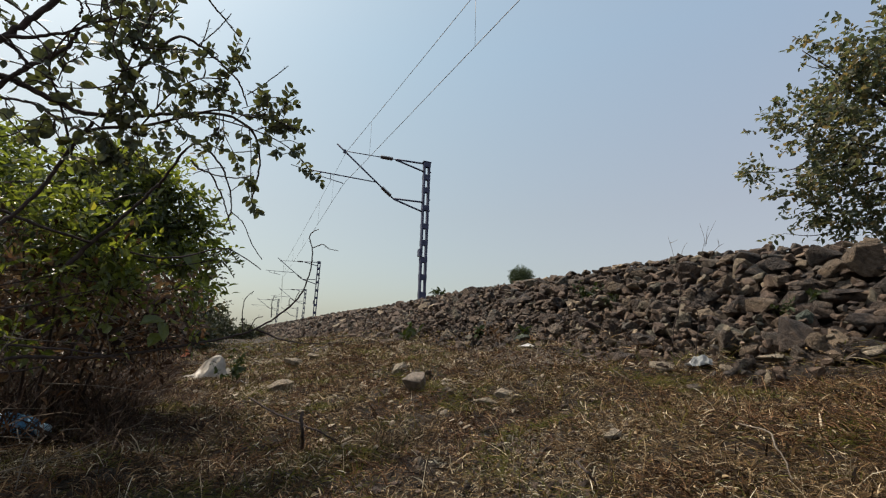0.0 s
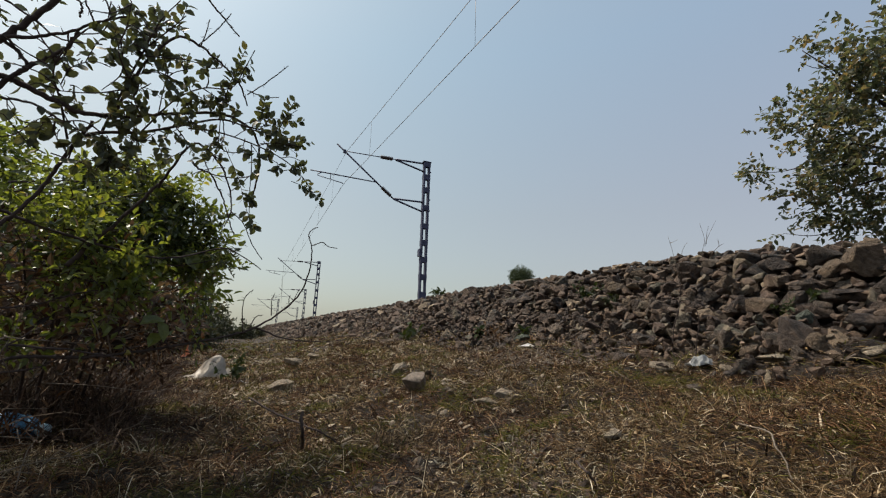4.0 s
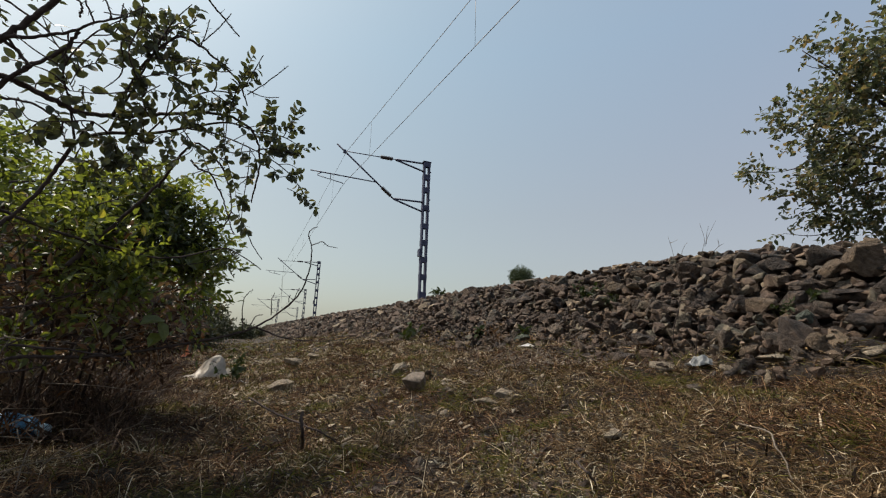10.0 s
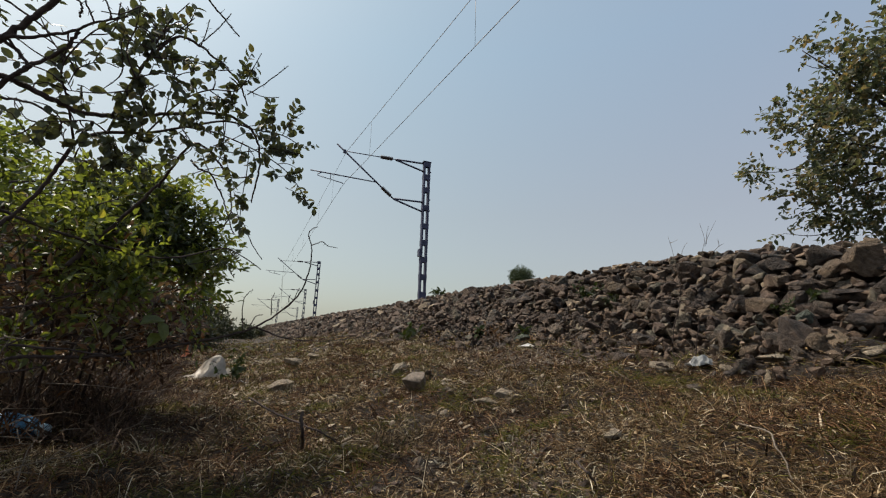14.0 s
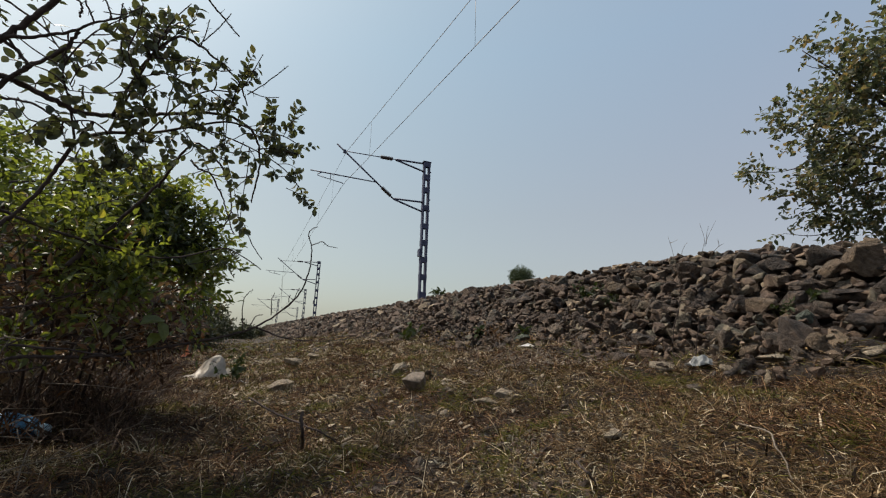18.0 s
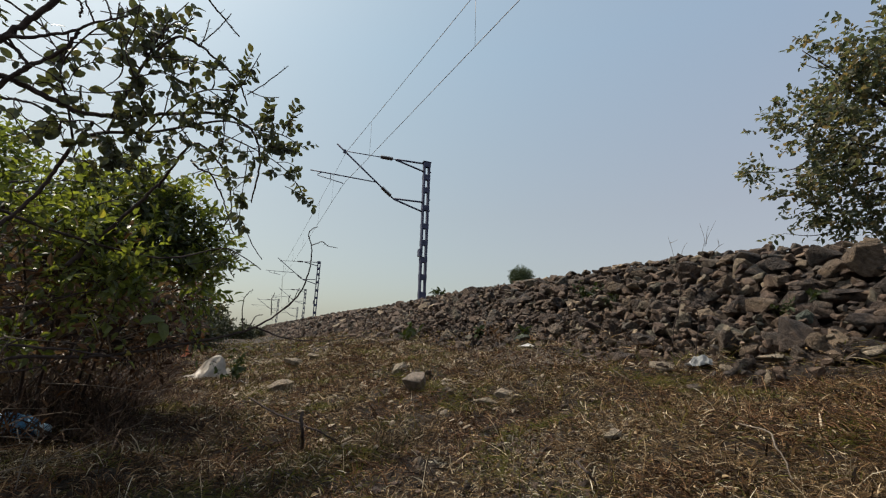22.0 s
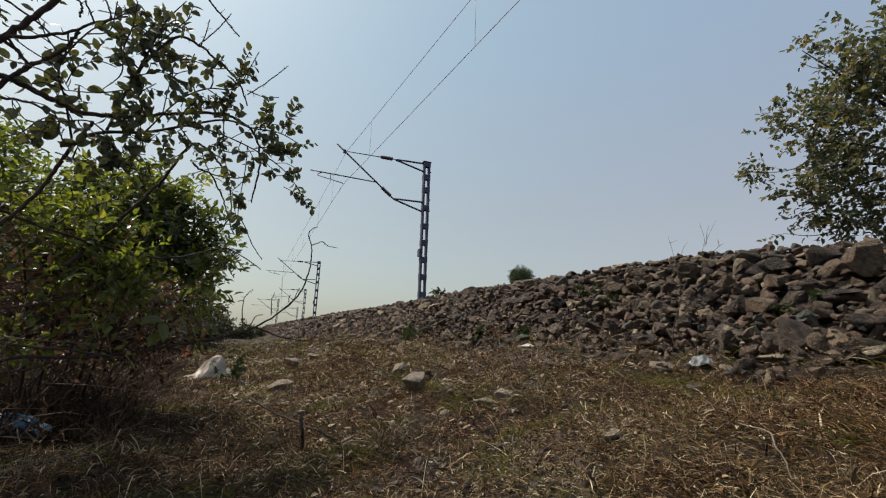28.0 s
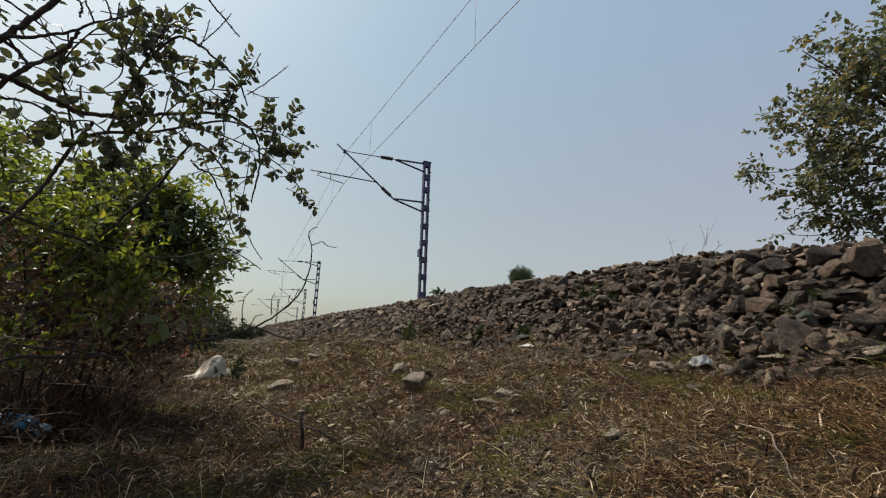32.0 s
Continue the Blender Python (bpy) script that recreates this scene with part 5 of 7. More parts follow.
# tree on the embankment, entering from beyond the right edge
def make_side_tree():
    root = (4.9, 1.0, float(bank(np.array(4.9), np.array(1.0))))
    o = thing("embankment_tree", root, "small olive-green tree standing behind the stone bank", "tree")
    tips = ((4.206, 1.463, 2.773), (4.237, 1.700, 2.279), (4.404, 1.676, 1.845), (4.343, 1.185, 3.102), (4.544, 1.263, 2.159), (4.145, 1.850, 2.059), (4.026, 1.585, 3.006), (4.696, 0.952, 2.520))
    fork = np.array(root) + np.array([-0.05, 0.05, 0.7])
    stem_part("trunk", [((root, np.array(root) + np.array([0.03, 0, 0.35]), fork), 0.06, 0.045)], o, root, seed=70)
    for k, tip in enumerate(tips):
        tip = np.array(tip)
        stem_part("limb", [((fork, fork * 0.5 + tip * 0.5 + np.array([0, 0, 0.08]), tip), 0.024, 0.004)], o, root, seed=71 + k)
    blobs = (blob((4.270, 1.350, 2.724), 0.45), blob((4.377, 1.514, 2.383), 0.48), blob((4.461, 1.494, 1.870), 0.42), blob((4.324, 1.134, 2.954), 0.42), blob((4.529, 1.180, 2.260), 0.7), blob((4.583, 1.288, 1.662), 0.5), blob((4.33, 1.70, 2.147), 0.17), blob((4.23, 1.66, 2.440), 0.12), blob((4.145, 1.378, 2.933), 0.2), blob((4.192, 1.528, 2.756), 0.15), blob((4.288, 1.682, 1.851), 0.16), blob((4.624, 0.887, 2.459), 0.8), blob((4.457, 1.457, 1.527), 0.22))
    g = foliage(o, blobs, 2300, 0.052, TREE_LEAF, 80, "olive and yellowish leaves", 7, 0.2, 0.66, 2.6, -0.04, root)
    outer = (blob((4.029, 2.078, 2.077), 0.10), blob((4.185, 1.933, 1.836), 0.08), blob((4.296, 1.812, 1.642), 0.09), blob((4.354, 1.711, 1.575), 0.12), blob((4.063, 1.591, 2.941), 0.06), blob((4.031, 1.959, 2.482), 0.09), blob((4.060, 1.758, 2.606), 0.08), blob((4.037, 1.506, 3.036), 0.1), blob((4.235, 2.005, 1.543), 0.03))
    foliage(o, outer, 90, 0.052, TREE_LEAF, 81, "", 6, 0.14, 0.62, 1.0, -2.0, root, "outer_sprays")
    for k, (a, b) in enumerate((((4.288, 1.747, 2.102), (4.006, 2.110, 2.095)), ((4.379, 1.696, 1.898), (4.096, 2.094, 1.869)), ((4.371, 1.709, 1.505), (4.227, 2.023, 1.541)), ((4.172, 1.479, 2.825), (4.053, 1.628, 2.934)), ((4.196, 1.663, 2.408), (4.022, 1.977, 2.482)))):
        stem_part("twig", [((a, (np.array(a) + np.array(b)) / 2 + np.array([0, 0, -0.03]), b), 0.006, 0.002)], o, root, seed=90 + k)


make_side_tree()


def make_tree(name, root, height, blobs, count, leaf, material, label, seed, freq=1.5, cut=-0.1):
    o = thing(name, root, label, "tree")
    top = np.array(root) + np.array([0, 0, height])
    stem_part("trunk", [((root, np.array(root) * 0.5 + top * 0.5 + np.array([0.02 * height, 0, 0]), top), 0.03 * height, 0.015 * height)], o, root, seed=seed)
    for k, b in enumerate(blobs[:5]):
        stem_part("limb", [((np.array(root) * 0.4 + top * 0.6, np.array(b[:3])), 0.012 * height, 0.004 * height)], o, root, seed=seed + k)
    foliage(o, blobs, count, leaf, material, seed, "", 6, leaf * 3, 0.6, freq, cut, root)


# lone tree far behind the crest, thickets beside the line
make_tree("far_tree", (24.091, 33.862, 1.0), 1.6, (blob((24.09, 33.8, 7.43), 0.72), blob((23.65, 34.08, 7.23), 0.62), blob((24.53, 33.46, 7.23), 0.62), blob((24.126, 33.817, 6.83), 0.95), blob((23.7, 34.0, 6.73), 0.6), blob((24.5, 33.5, 6.73), 0.6)), 2600, 0.085, FAR_LEAF, "round dense dark green tree beyond the embankment", 120, 1.0, -0.6)
for k, (foot, w, h) in enumerate((((-0.386, 19.992, 0.898), 0.8, 0.62), ((-1.112, 15.960, 0.731), 0.9, 0.85), ((-1.727, 12.884, 0.654), 1.1, 1.35), ((-2.073, 10.803, 0.548), 1.4, 2.0), ((0.670, 33.990, 0.994), 0.9, 0.5), ((-1.044, 9.945, 0.576), 0.6, 0.6), ((-2.193, 8.729, 0.520), 1.2, 1.6), ((-2.558, 7.580, 0.493), 1.2, 1.7))):
    root = (foot[0], foot[1], float(land(np.array(foot[0]), np.array(foot[1]))))
    bl = [blob((root[0] + 0.7 * w * math.cos(q * 2.1 + k), root[1] + 0.7 * w * math.sin(q * 2.1), root[2] + h * (0.35 + 0.22 * (q % 3))), 0.42 * h + 0.1) for q in range(6)]
    make_tree("thicket_bush", root, h * 0.6, bl, 700, 0.07 + 0.002 * foot[1], THICKET_LEAF, "hazy green thicket bush beside the line", 130 + 10 * k, 1.6, -0.2)
make_tree("roadside_tree", (-3.3, 4.2, 0.14), 2.4, (blob((-2.446, 5.226, 2.260), 0.38), blob((-2.469, 5.307, 1.975), 0.4), blob((-2.378, 5.353, 1.615), 0.45), blob((-2.335, 5.618, 1.377), 0.42), blob((-2.766, 5.216, 1.986), 0.6)), 900, 0.07, DULL_LEAF, "dull green tree behind the bush", 190, 1.6, -0.3)

# ---- grass and litter on the strip ----
def scatter(rng, count, x0, x1, y0, y1, power=1.0):
    x = rng.uniform(x0, x1, count)
    y = y0 + (y1 - y0) * rng.random(count) ** power
    return x, y


def make_grass():
    rng = np.random.default_rng(3)
    straw, green = Soup(), Soup()

    def on_ground(x, y, lift=0.0):
        return np.stack([x, y, bank(x, y) + rough(x, y) + lift], 1)

    russet, bleached = Soup(), Soup()

    def patch(x, y, freq, shift):
        return np.array([noise.noise(Vector((a * freq, b * freq, shift))) for a, b in zip(x, y)])

    # thatch of lying stalks, in pale and russet patches
    x, y = scatter(rng, 150000, -2.8, 2.2, 0.3, 10.0, 1.8)
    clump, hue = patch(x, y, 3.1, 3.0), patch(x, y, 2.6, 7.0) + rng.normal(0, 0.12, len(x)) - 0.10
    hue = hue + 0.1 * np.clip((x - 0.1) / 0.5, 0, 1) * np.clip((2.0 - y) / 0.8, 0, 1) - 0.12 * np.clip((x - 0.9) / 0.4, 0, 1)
    # bush's shade coloured in as darker russet, near left; pale litter beside it
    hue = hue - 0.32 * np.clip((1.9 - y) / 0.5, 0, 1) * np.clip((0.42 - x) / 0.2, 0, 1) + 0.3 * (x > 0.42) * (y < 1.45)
    keep = (rng.random(len(x)) < (0.66 + 1.3 * clump + 1.7 * patch(x, y, 9.0, 21.0)) * (1 - 0.4 * np.clip((y - 1.3) / 1.5, 0, 1))) & ((np.abs(x) > 0.75) | (y > 0.75)) & ((x < 1.95) | (rng.random(len(x)) < 1.9 - 7 * (x - 1.9)) & (x < 2.12))
    x, y, hue = x[keep], y[keep], hue[keep]
    # a dense mat of fine dead fibres, lying crosswise, thinner farther off
    mx, my = scatter(rng, 240000, -1.6, 2.05, 0.45, 5.5, 1.9)
    density = 0.75 + 1.5 * patch(mx, my, 8.0, 31.0) + 0.8 * patch(mx, my, 2.2, 61.0)
    mat_keep = ((np.abs(mx) > 0.75) | (my > 0.75)) & (mx < 1.97) & (rng.random(len(mx)) < density)
    mx, my, density = mx[mat_keep], my[mat_keep], density[mat_keep]
    rust = patch(mx, my, 2.6, 7.0) + 0.6 * patch(mx, my, 6.0, 71.0) + rng.normal(0, 0.2, len(mx)) - 0.02
    grassy = patch(mx, my, 3.4, 83.0) + rng.normal(0, 0.17, len(mx))
    for soup, sel in ((green, grassy > 0.3), (straw, (grassy <= 0.3) & (rust > 0.0)), (russet, (grassy <= 0.3) & (rust <= 0.0))):
        n = int(sel.sum())
        lean = rng.normal(0, 1, (n, 3)) * np.array([1, 1, 0.42])
        lean[:, 2] = np.abs(lean[:, 2]) + 0.02
        far = 0.8 + 0.35 * np.clip(my[sel] - 1.0, 0, 5)
        lift = np.clip(density[sel], 0, 1.6) * rng.random(n) * 0.022
        fibres(soup, on_ground(mx[sel], my[sel], lift), lean, rng.uniform(0.014, 0.06, n) * (0.9 + 0.1 * my[sel]), rng.uniform(0.0009, 0.0022, n) * far, rng)
    lush = rng.random(len(x)) < 0.20 * np.clip((x - 0.85) / 0.6, 0, 1) * np.clip((2.3 - y) / 1.0, 0, 1) + 0.14 * np.clip((y - 2.0) / 1.5, 0, 1)
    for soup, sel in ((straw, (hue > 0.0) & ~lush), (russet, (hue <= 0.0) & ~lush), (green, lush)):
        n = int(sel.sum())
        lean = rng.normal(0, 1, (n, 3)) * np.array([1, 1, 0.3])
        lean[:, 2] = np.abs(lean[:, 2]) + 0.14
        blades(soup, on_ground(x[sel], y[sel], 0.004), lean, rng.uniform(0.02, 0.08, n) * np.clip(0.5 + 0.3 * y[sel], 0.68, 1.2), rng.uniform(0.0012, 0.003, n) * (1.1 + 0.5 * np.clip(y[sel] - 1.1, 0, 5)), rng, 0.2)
    # short broken straws in drifts, coloured almost white for sunlit glints
    gx, gy = scatter(rng, 13000, -0.9, 2.0, 1.5, 7.0, 1.1)
    g = rng.random(len(gx)) < np.clip((gy - 1.3) / 1.2, 0.1, 1) * 0.3 + 1.3 * patch(gx, gy, 2.6, 12.0)
    gx, gy = gx[g], gy[g]
    n = len(gx)
    lean = rng.normal(0, 1, (n, 3)) * np.array([1, 1, 0.45])
    lean[:, 2] = np.abs(lean[:, 2]) + 0.2
    blades(bleached, on_ground(gx, gy, 0.015), lean, rng.uniform(0.015, 0.05, n) * (1 + 0.1 * gy), rng.uniform(0.001, 0.0026, n) * (1 + 0.4 * gy), rng, 0.25)
    # a pale heap of chaff and broken straw
    hx, hy = rng.normal(0.92, 0.26, 4200), rng.normal(1.1, 0.2, 4200)
    n = len(hx)
    lean = rng.normal(0, 1, (n, 3)) * np.array([1, 1, 0.4])
    lean[:, 2] = np.abs(lean[:, 2]) + 0.12
    blades(bleached, on_ground(hx, hy, 0.006), lean, rng.uniform(0.006, 0.026, n), rng.uniform(0.0009, 0.0024, n), rng, 0.3)
    # loose straw over the bare spots close by
    for soup, count in ((straw, 4500), (bleached, 900), (russet, 2600), (green, 700)):
        hx, hy = rng.uniform(0.8, 1.6, count), rng.uniform(0.42, 1.0, count)
        n = len(hx)
        lean = rng.normal(0, 1, (n, 3)) * np.array([1, 1, 0.35])
        lean[:, 2] = np.abs(lean[:, 2]) + 0.06
        blades(soup, on_ground(hx, hy, 0.004), lean, rng.uniform(0.015, 0.05, n), rng.uniform(0.0008, 0.002, n), rng, 0.25)
    # tufts
    cx, cy = scatter(rng, 12500, -2.6, 2.02, 0.45, 14.0, 1.9)
    away = ((np.abs(cx) > 0.7) | (cy > 0.8)) & (rng.random(len(cx)) < 0.72 + 1.0 * patch(cx, cy, 2.0, 5.0) + 1.6 * patch(cx, cy, 7.0, 51.0))
    cx, cy = cx[away], cy[away]
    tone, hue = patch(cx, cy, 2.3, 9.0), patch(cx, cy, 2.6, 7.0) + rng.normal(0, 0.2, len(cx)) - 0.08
    # tufts follow: russet near left carries the coloured-in shade, paler ones beside it
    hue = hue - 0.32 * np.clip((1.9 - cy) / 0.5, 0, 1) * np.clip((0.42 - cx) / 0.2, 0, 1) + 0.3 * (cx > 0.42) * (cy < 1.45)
    pale = rng.random(len(cx)) < 0.05 + 0.25 * np.clip(hue, 0, 1) + 0.14 * np.clip((cy - 1.8) / 1.5, 0, 1)
    right = np.clip((cx - 0.9) / 0.8, 0, 1) * np.clip((2.2 - cy) / 1.0, 0, 1)
    middle = np.clip(1 - np.abs(cx - 0.4) / 1.0, 0, 1) * np.clip((cy - 2.0) / 1.0, 0, 1)
    is_green = rng.random(len(cx)) < 0.10 + 1.3 * np.clip(tone, 0, 1) * (1 - 0.3 * right) + 0.14 * right + 0.4 * middle
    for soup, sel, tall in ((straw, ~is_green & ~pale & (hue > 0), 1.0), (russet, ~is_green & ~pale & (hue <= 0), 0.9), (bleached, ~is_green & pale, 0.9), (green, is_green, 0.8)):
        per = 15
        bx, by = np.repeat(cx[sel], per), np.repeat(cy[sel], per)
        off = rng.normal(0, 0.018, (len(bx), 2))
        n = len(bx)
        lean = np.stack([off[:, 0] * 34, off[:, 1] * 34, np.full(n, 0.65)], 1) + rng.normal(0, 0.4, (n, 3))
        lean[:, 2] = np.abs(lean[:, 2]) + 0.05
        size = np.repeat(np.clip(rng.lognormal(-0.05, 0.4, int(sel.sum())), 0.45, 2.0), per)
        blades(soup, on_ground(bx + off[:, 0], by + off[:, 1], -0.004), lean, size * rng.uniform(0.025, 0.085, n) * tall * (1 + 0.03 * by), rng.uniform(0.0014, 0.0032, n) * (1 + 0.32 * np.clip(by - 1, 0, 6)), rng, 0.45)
    # far tufts towards the end of the strip
    cx, cy = scatter(rng, 14000, -9, 1.9, 8.0, 45.0, 1.5)
    n = len(cx)
    hue = patch(cx, cy, 0.7, 7.0) + rng.normal(0, 0.2, n)
    for soup, sel in ((straw, hue > 0.05), (russet, (hue <= 0.05) & (hue > -0.15)), (green, hue <= -0.15)):
        n = int(sel.sum())
        blades(soup, on_ground(cx[sel], cy[sel], -0.01), rng.normal(0, 0.6, (n, 3)) + np.array([0, 0, 0.6]), rng.uniform(0.06, 0.2, n), rng.uniform(0.008, 0.02, n), rng, 0.35)
    # thinner growth on the rest of the strip, beside and behind
    cx, cy = scatter(rng, 60000, -7.0, 2.0, -4.5, 9.0)
    core = (cx > -2.7) & (cy > 0.4) | (np.hypot(cx, cy) < 0.9)
    cx, cy = cx[~core], cy[~core]
    hue = patch(cx, cy, 1.2, 7.0) + rng.normal(0, 0.2, len(cx))
    for soup, sel in ((straw, hue > 0.0), (russet, (hue <= 0.0) & (hue > -0.25)), (green, hue <= -0.25)):
        n = int(sel.sum())
        blades(soup, on_ground(cx[sel], cy[sel], -0.005), rng.normal(0, 0.7, (n, 3)) + np.array([0, 0, 0.5]), rng.uniform(0.05, 0.16, n), rng.uniform(0.006, 0.016, n), rng, 0.35)
    # short growth that thins out round the camera's feet and behind the bush
    fringe = np.random.default_rng(44)
    fx, fy = np.concatenate([fringe.uniform(-3.5, 1.95, 15000), -1.6 - np.abs(fringe.normal(0, 1.2, 9000))]), np.concatenate([0.7 - np.abs(fringe.normal(0, 1.1, 15000)), fringe.uniform(-0.5, 6.0, 9000)])
    fx, fy = fx[np.hypot(fx, fy) > 0.8], fy[np.hypot(fx, fy) > 0.8]
    hue = patch(fx, fy, 1.2, 7.0) + fringe.normal(0, 0.2, len(fx))
    for soup, sel in ((straw, hue > 0.0), (russet, hue <= 0.0)):
        n = int(sel.sum())
        blades(soup, on_ground(fx[sel], fy[sel], -0.003), fringe.normal(0, 0.7, (n, 3)) + np.array([0, 0, 0.35]), fringe.uniform(0.03, 0.09, n), fringe.uniform(0.003, 0.007, n), fringe, 0.35)
    # pale broken stalks that stand out singly
    x, y = scatter(rng, 1100, -0.9, 1.9, 0.8, 4.5, 1.3)
    n = len(x)
    blades(bleached, on_ground(x, y, 0.01), rng.normal(0, 0.6, (n, 3)) + np.array([0, 0, 0.55]), rng.uniform(0.02, 0.05, n) * (0.8 + 0.2 * y), rng.uniform(0.0022, 0.0042, n) * (0.8 + 0.2 * y), rng, 0.3)
    # thin stalks that still stand
    for soup, count in ((straw, 1100), (russet, 500), (green, 520)):
        x, y = scatter(rng, count, -0.7, 1.85, 0.85, 4.5, 1.3)
        n = len(x)
        blades(soup, on_ground(x, y), rng.normal(0, 0.32, (n, 3)) + np.array([0, 0, 0.9]), rng.uniform(0.04, 0.13, n), rng.uniform(0.0016, 0.003, n) * (0.7 + 0.3 * y), rng, 0.35)
    # single long dry stalks
    x, y = scatter(rng, 170, -2.2, 1.9, 0.9, 4.0, 1.2)
    n = len(x)
    blades(straw, on_ground(x, y), rng.normal(0, 0.6, (n, 3)) + np.array([0, 0, 0.3]), rng.uniform(0.08, 0.18, n), rng.uniform(0.0014, 0.0028, n), rng, 0.2)
    tagged(new("dry_grass", straw.mesh("dry_grass", STRAW)), "matted dry straw-coloured grass covering the strip", "grass", kind="stuff")
    tagged(new("russet_grass", russet.mesh("russet_grass", RUSSET)), "reddish-brown withered grass covering the strip", "grass", kind="stuff")
    tagged(new("bleached_glint_grass", bleached.mesh("bleached_glint_grass", BLEACHED_GLINT)), "pale bleached tufts of dry grass and near-white glint straws", "grass", kind="stuff")
    tagged(new("green_grass", green.mesh("green_grass", GREEN_BLADE)), "sparse green grass among dry stalks", "grass", kind="stuff")
    # dry brushwood along the foot of the stones
    brush = Soup()
    bx, by = scatter(rng, 190, 1.45, 1.98, 1.3, 6.5, 1.0)
    dense_x, dense_y = rng.normal(1.72, 0.16, 330), rng.uniform(1.9, 3.3, 330)
    bx, by = np.concatenate([bx, dense_x]), np.concatenate([by, dense_y])
    for a, b in zip(bx, by):
        p = np.array([a, b, float(bank(np.array(a), np.array(b)) + rough(np.array(a), np.array(b))) + 0.015])
        d = unit(rng.normal(0, 1, 3) * np.array([1, 1, 0.25]) + np.array([0, 0, 0.12])) * rng.uniform(0.04, 0.17)
        tube(brush, curve_points([p, p + d * 0.5 + rng.normal(0, 0.012, 3), p + d], 2), rng.uniform(0.0012, 0.003), 0.0007, 4)
    tagged(new("brushwood", brush.mesh("brushwood", DEADWOOD, True)), "thin grey dead twigs lying at the foot of the stones", "brushwood", kind="stuff")
    # pebbles and clods
    s = Soup()
    px, py = scatter(rng, 900, -1.5, 2.0, 0.8, 8.0, 1.3)
    for a, b in zip(px, py):
        d = rng.uniform(0.008, 0.032) * (1 + 0.06 * b)
        k = int(rng.integers(len(SHAPES)))
        s.add((ROUGH_SHAPES[k][0] * d) @ turn_matrix(*rng.normal(0, 0.6, 3)).T + np.array([a, b, float(bank(np.array(a), np.array(b)) + rough(np.array(a), np.array(b))) + d * 0.2]), ROUGH_SHAPES[k][1])
    # a patch of crumbled clods
    for a, b in zip(rng.normal(0.8, 0.26, 330), rng.normal(1.25, 0.2, 330)):
        d = rng.uniform(0.012, 0.04)
        k = int(rng.integers(len(SHAPES)))
        s.add((ROUGH_SHAPES[k][0] * d) @ turn_matrix(*rng.normal(0, 0.6, 3)).T + np.array([a, b, float(bank(np.array(a), np.array(b)) + rough(np.array(a), np.array(b))) + d * 0.25]), ROUGH_SHAPES[k][1])
    chips = Soup()
    px, py = scatter(rng, 430, -0.6, 2.0, 1.5, 7.0, 1.2)
    for a, b in zip(px, py):
        if a < 0.3 and b < 2.6:
            continue
        d = rng.uniform(0.012, 0.045) * (1 + 0.08 * b)
        k = int(rng.integers(len(SHAPES)))
        chips.add((ROUGH_SHAPES[k][0] * np.array([d, d * 0.7, d * 0.45])) @ turn_matrix(rng.normal(0.15, 0.3), rng.normal(-0.3, 0.3), rng.uniform(-0.6, 0.9)).T + np.array([a, b, float(bank(np.array(a), np.array(b)) + rough(np.array(a), np.array(b))) + 0.028]), ROUGH_SHAPES[k][1])
    tagged(new("stone_chips", chips.mesh("stone_chips", CHIP)), "pale flat stone chips lying in the grass", "stone chips", kind="stuff")
    tagged(new("pebbles", s.mesh("pebbles", RUBBLE)), "small broken stones scattered in the grass", "pebbles", kind="stuff")
    # curled fallen leaves and bark flakes
    x, y = scatter(rng, 30000, -2.5, 2.1, 0.6, 7.0, 1.7)
    some = ((y > 2.2) | (rng.random(len(x)) < 0.75)) & (rng.random(len(x)) < 0.7 + 1.6 * patch(x, y, 6.0, 41.0))
    x, y = x[some], y[some]
    n = len(x)
    s = Soup()
    L = rng.uniform(0.007, 0.02, n) * (0.8 + 0.22 * y)
    leaves(s, on_ground(x, y, 0.014), rng.normal(0, 1, (n, 3)) * np.array([1, 1, 0.25]), rng.normal(0, 0.5, (n, 3)) + np.array([0, 0, 1.0]), L, L * 0.5, 0.5)
    tagged(new("leaf_litter", s.mesh("leaf_litter", STRAW)), "fallen dry leaves scattered among the grass", "leaf litter", kind="stuff")


make_grass()


def wedge_stone(at):
    """An angular stone with a tilted flat top and a steep front, lying across the view."""
    bm = bmesh.new()
    r, f = Vector((0.906, -0.422, 0)), Vector((0.422, 0.906, 0))
    for a, d, u in ((-0.095, -0.05, 0.07), (0.03, -0.07, 0.055), (0.062, -0.05, 0.085), (-0.03, 0.07, 0.115), (0.06, 0.05, 0.122), (0.075, 0.0, 0.05), (0.05, -0.015, -0.02), (-0.03, -0.01, -0.02), (0.06, 0.07, -0.02), (-0.05, 0.06, -0.02)):
        bm.verts.new((r * a + f * d + Vector((0, 0, u))) * 0.8)
    bmesh.ops.convex_hull(bm, input=bm.verts[:])
    bmesh.ops.bevel(bm, geom=bm.edges[:], offset=0.003, segments=1, affect="EDGES")
    me = bpy.data.meshes.new("loose_stone")
    bm.to_mesh(me)
    bm.free()
    me.materials.append(WEDGE_STONE)
    ob = new("loose_stone", me)
    ob.location = (at[0], at[1], at[2] + float(rough(at[0], at[1])) + 0.012)
    tagged(ob, "angular grey stone with a flat top that catches the sun", "stone", "loose stones on the grass")


WEDGE_STONE = stone_mat("dusty_grey_stone", False, [(0.0, (0.15, 0.12, 0.096)), (1.0, (0.21, 0.17, 0.136))], 45.0, 14.0)
wedge_stone((0.927, 2.305, 0.230))
MID_MESHES = [stone_mesh(k, MID_STONE) for k in range(len(SHAPES))]


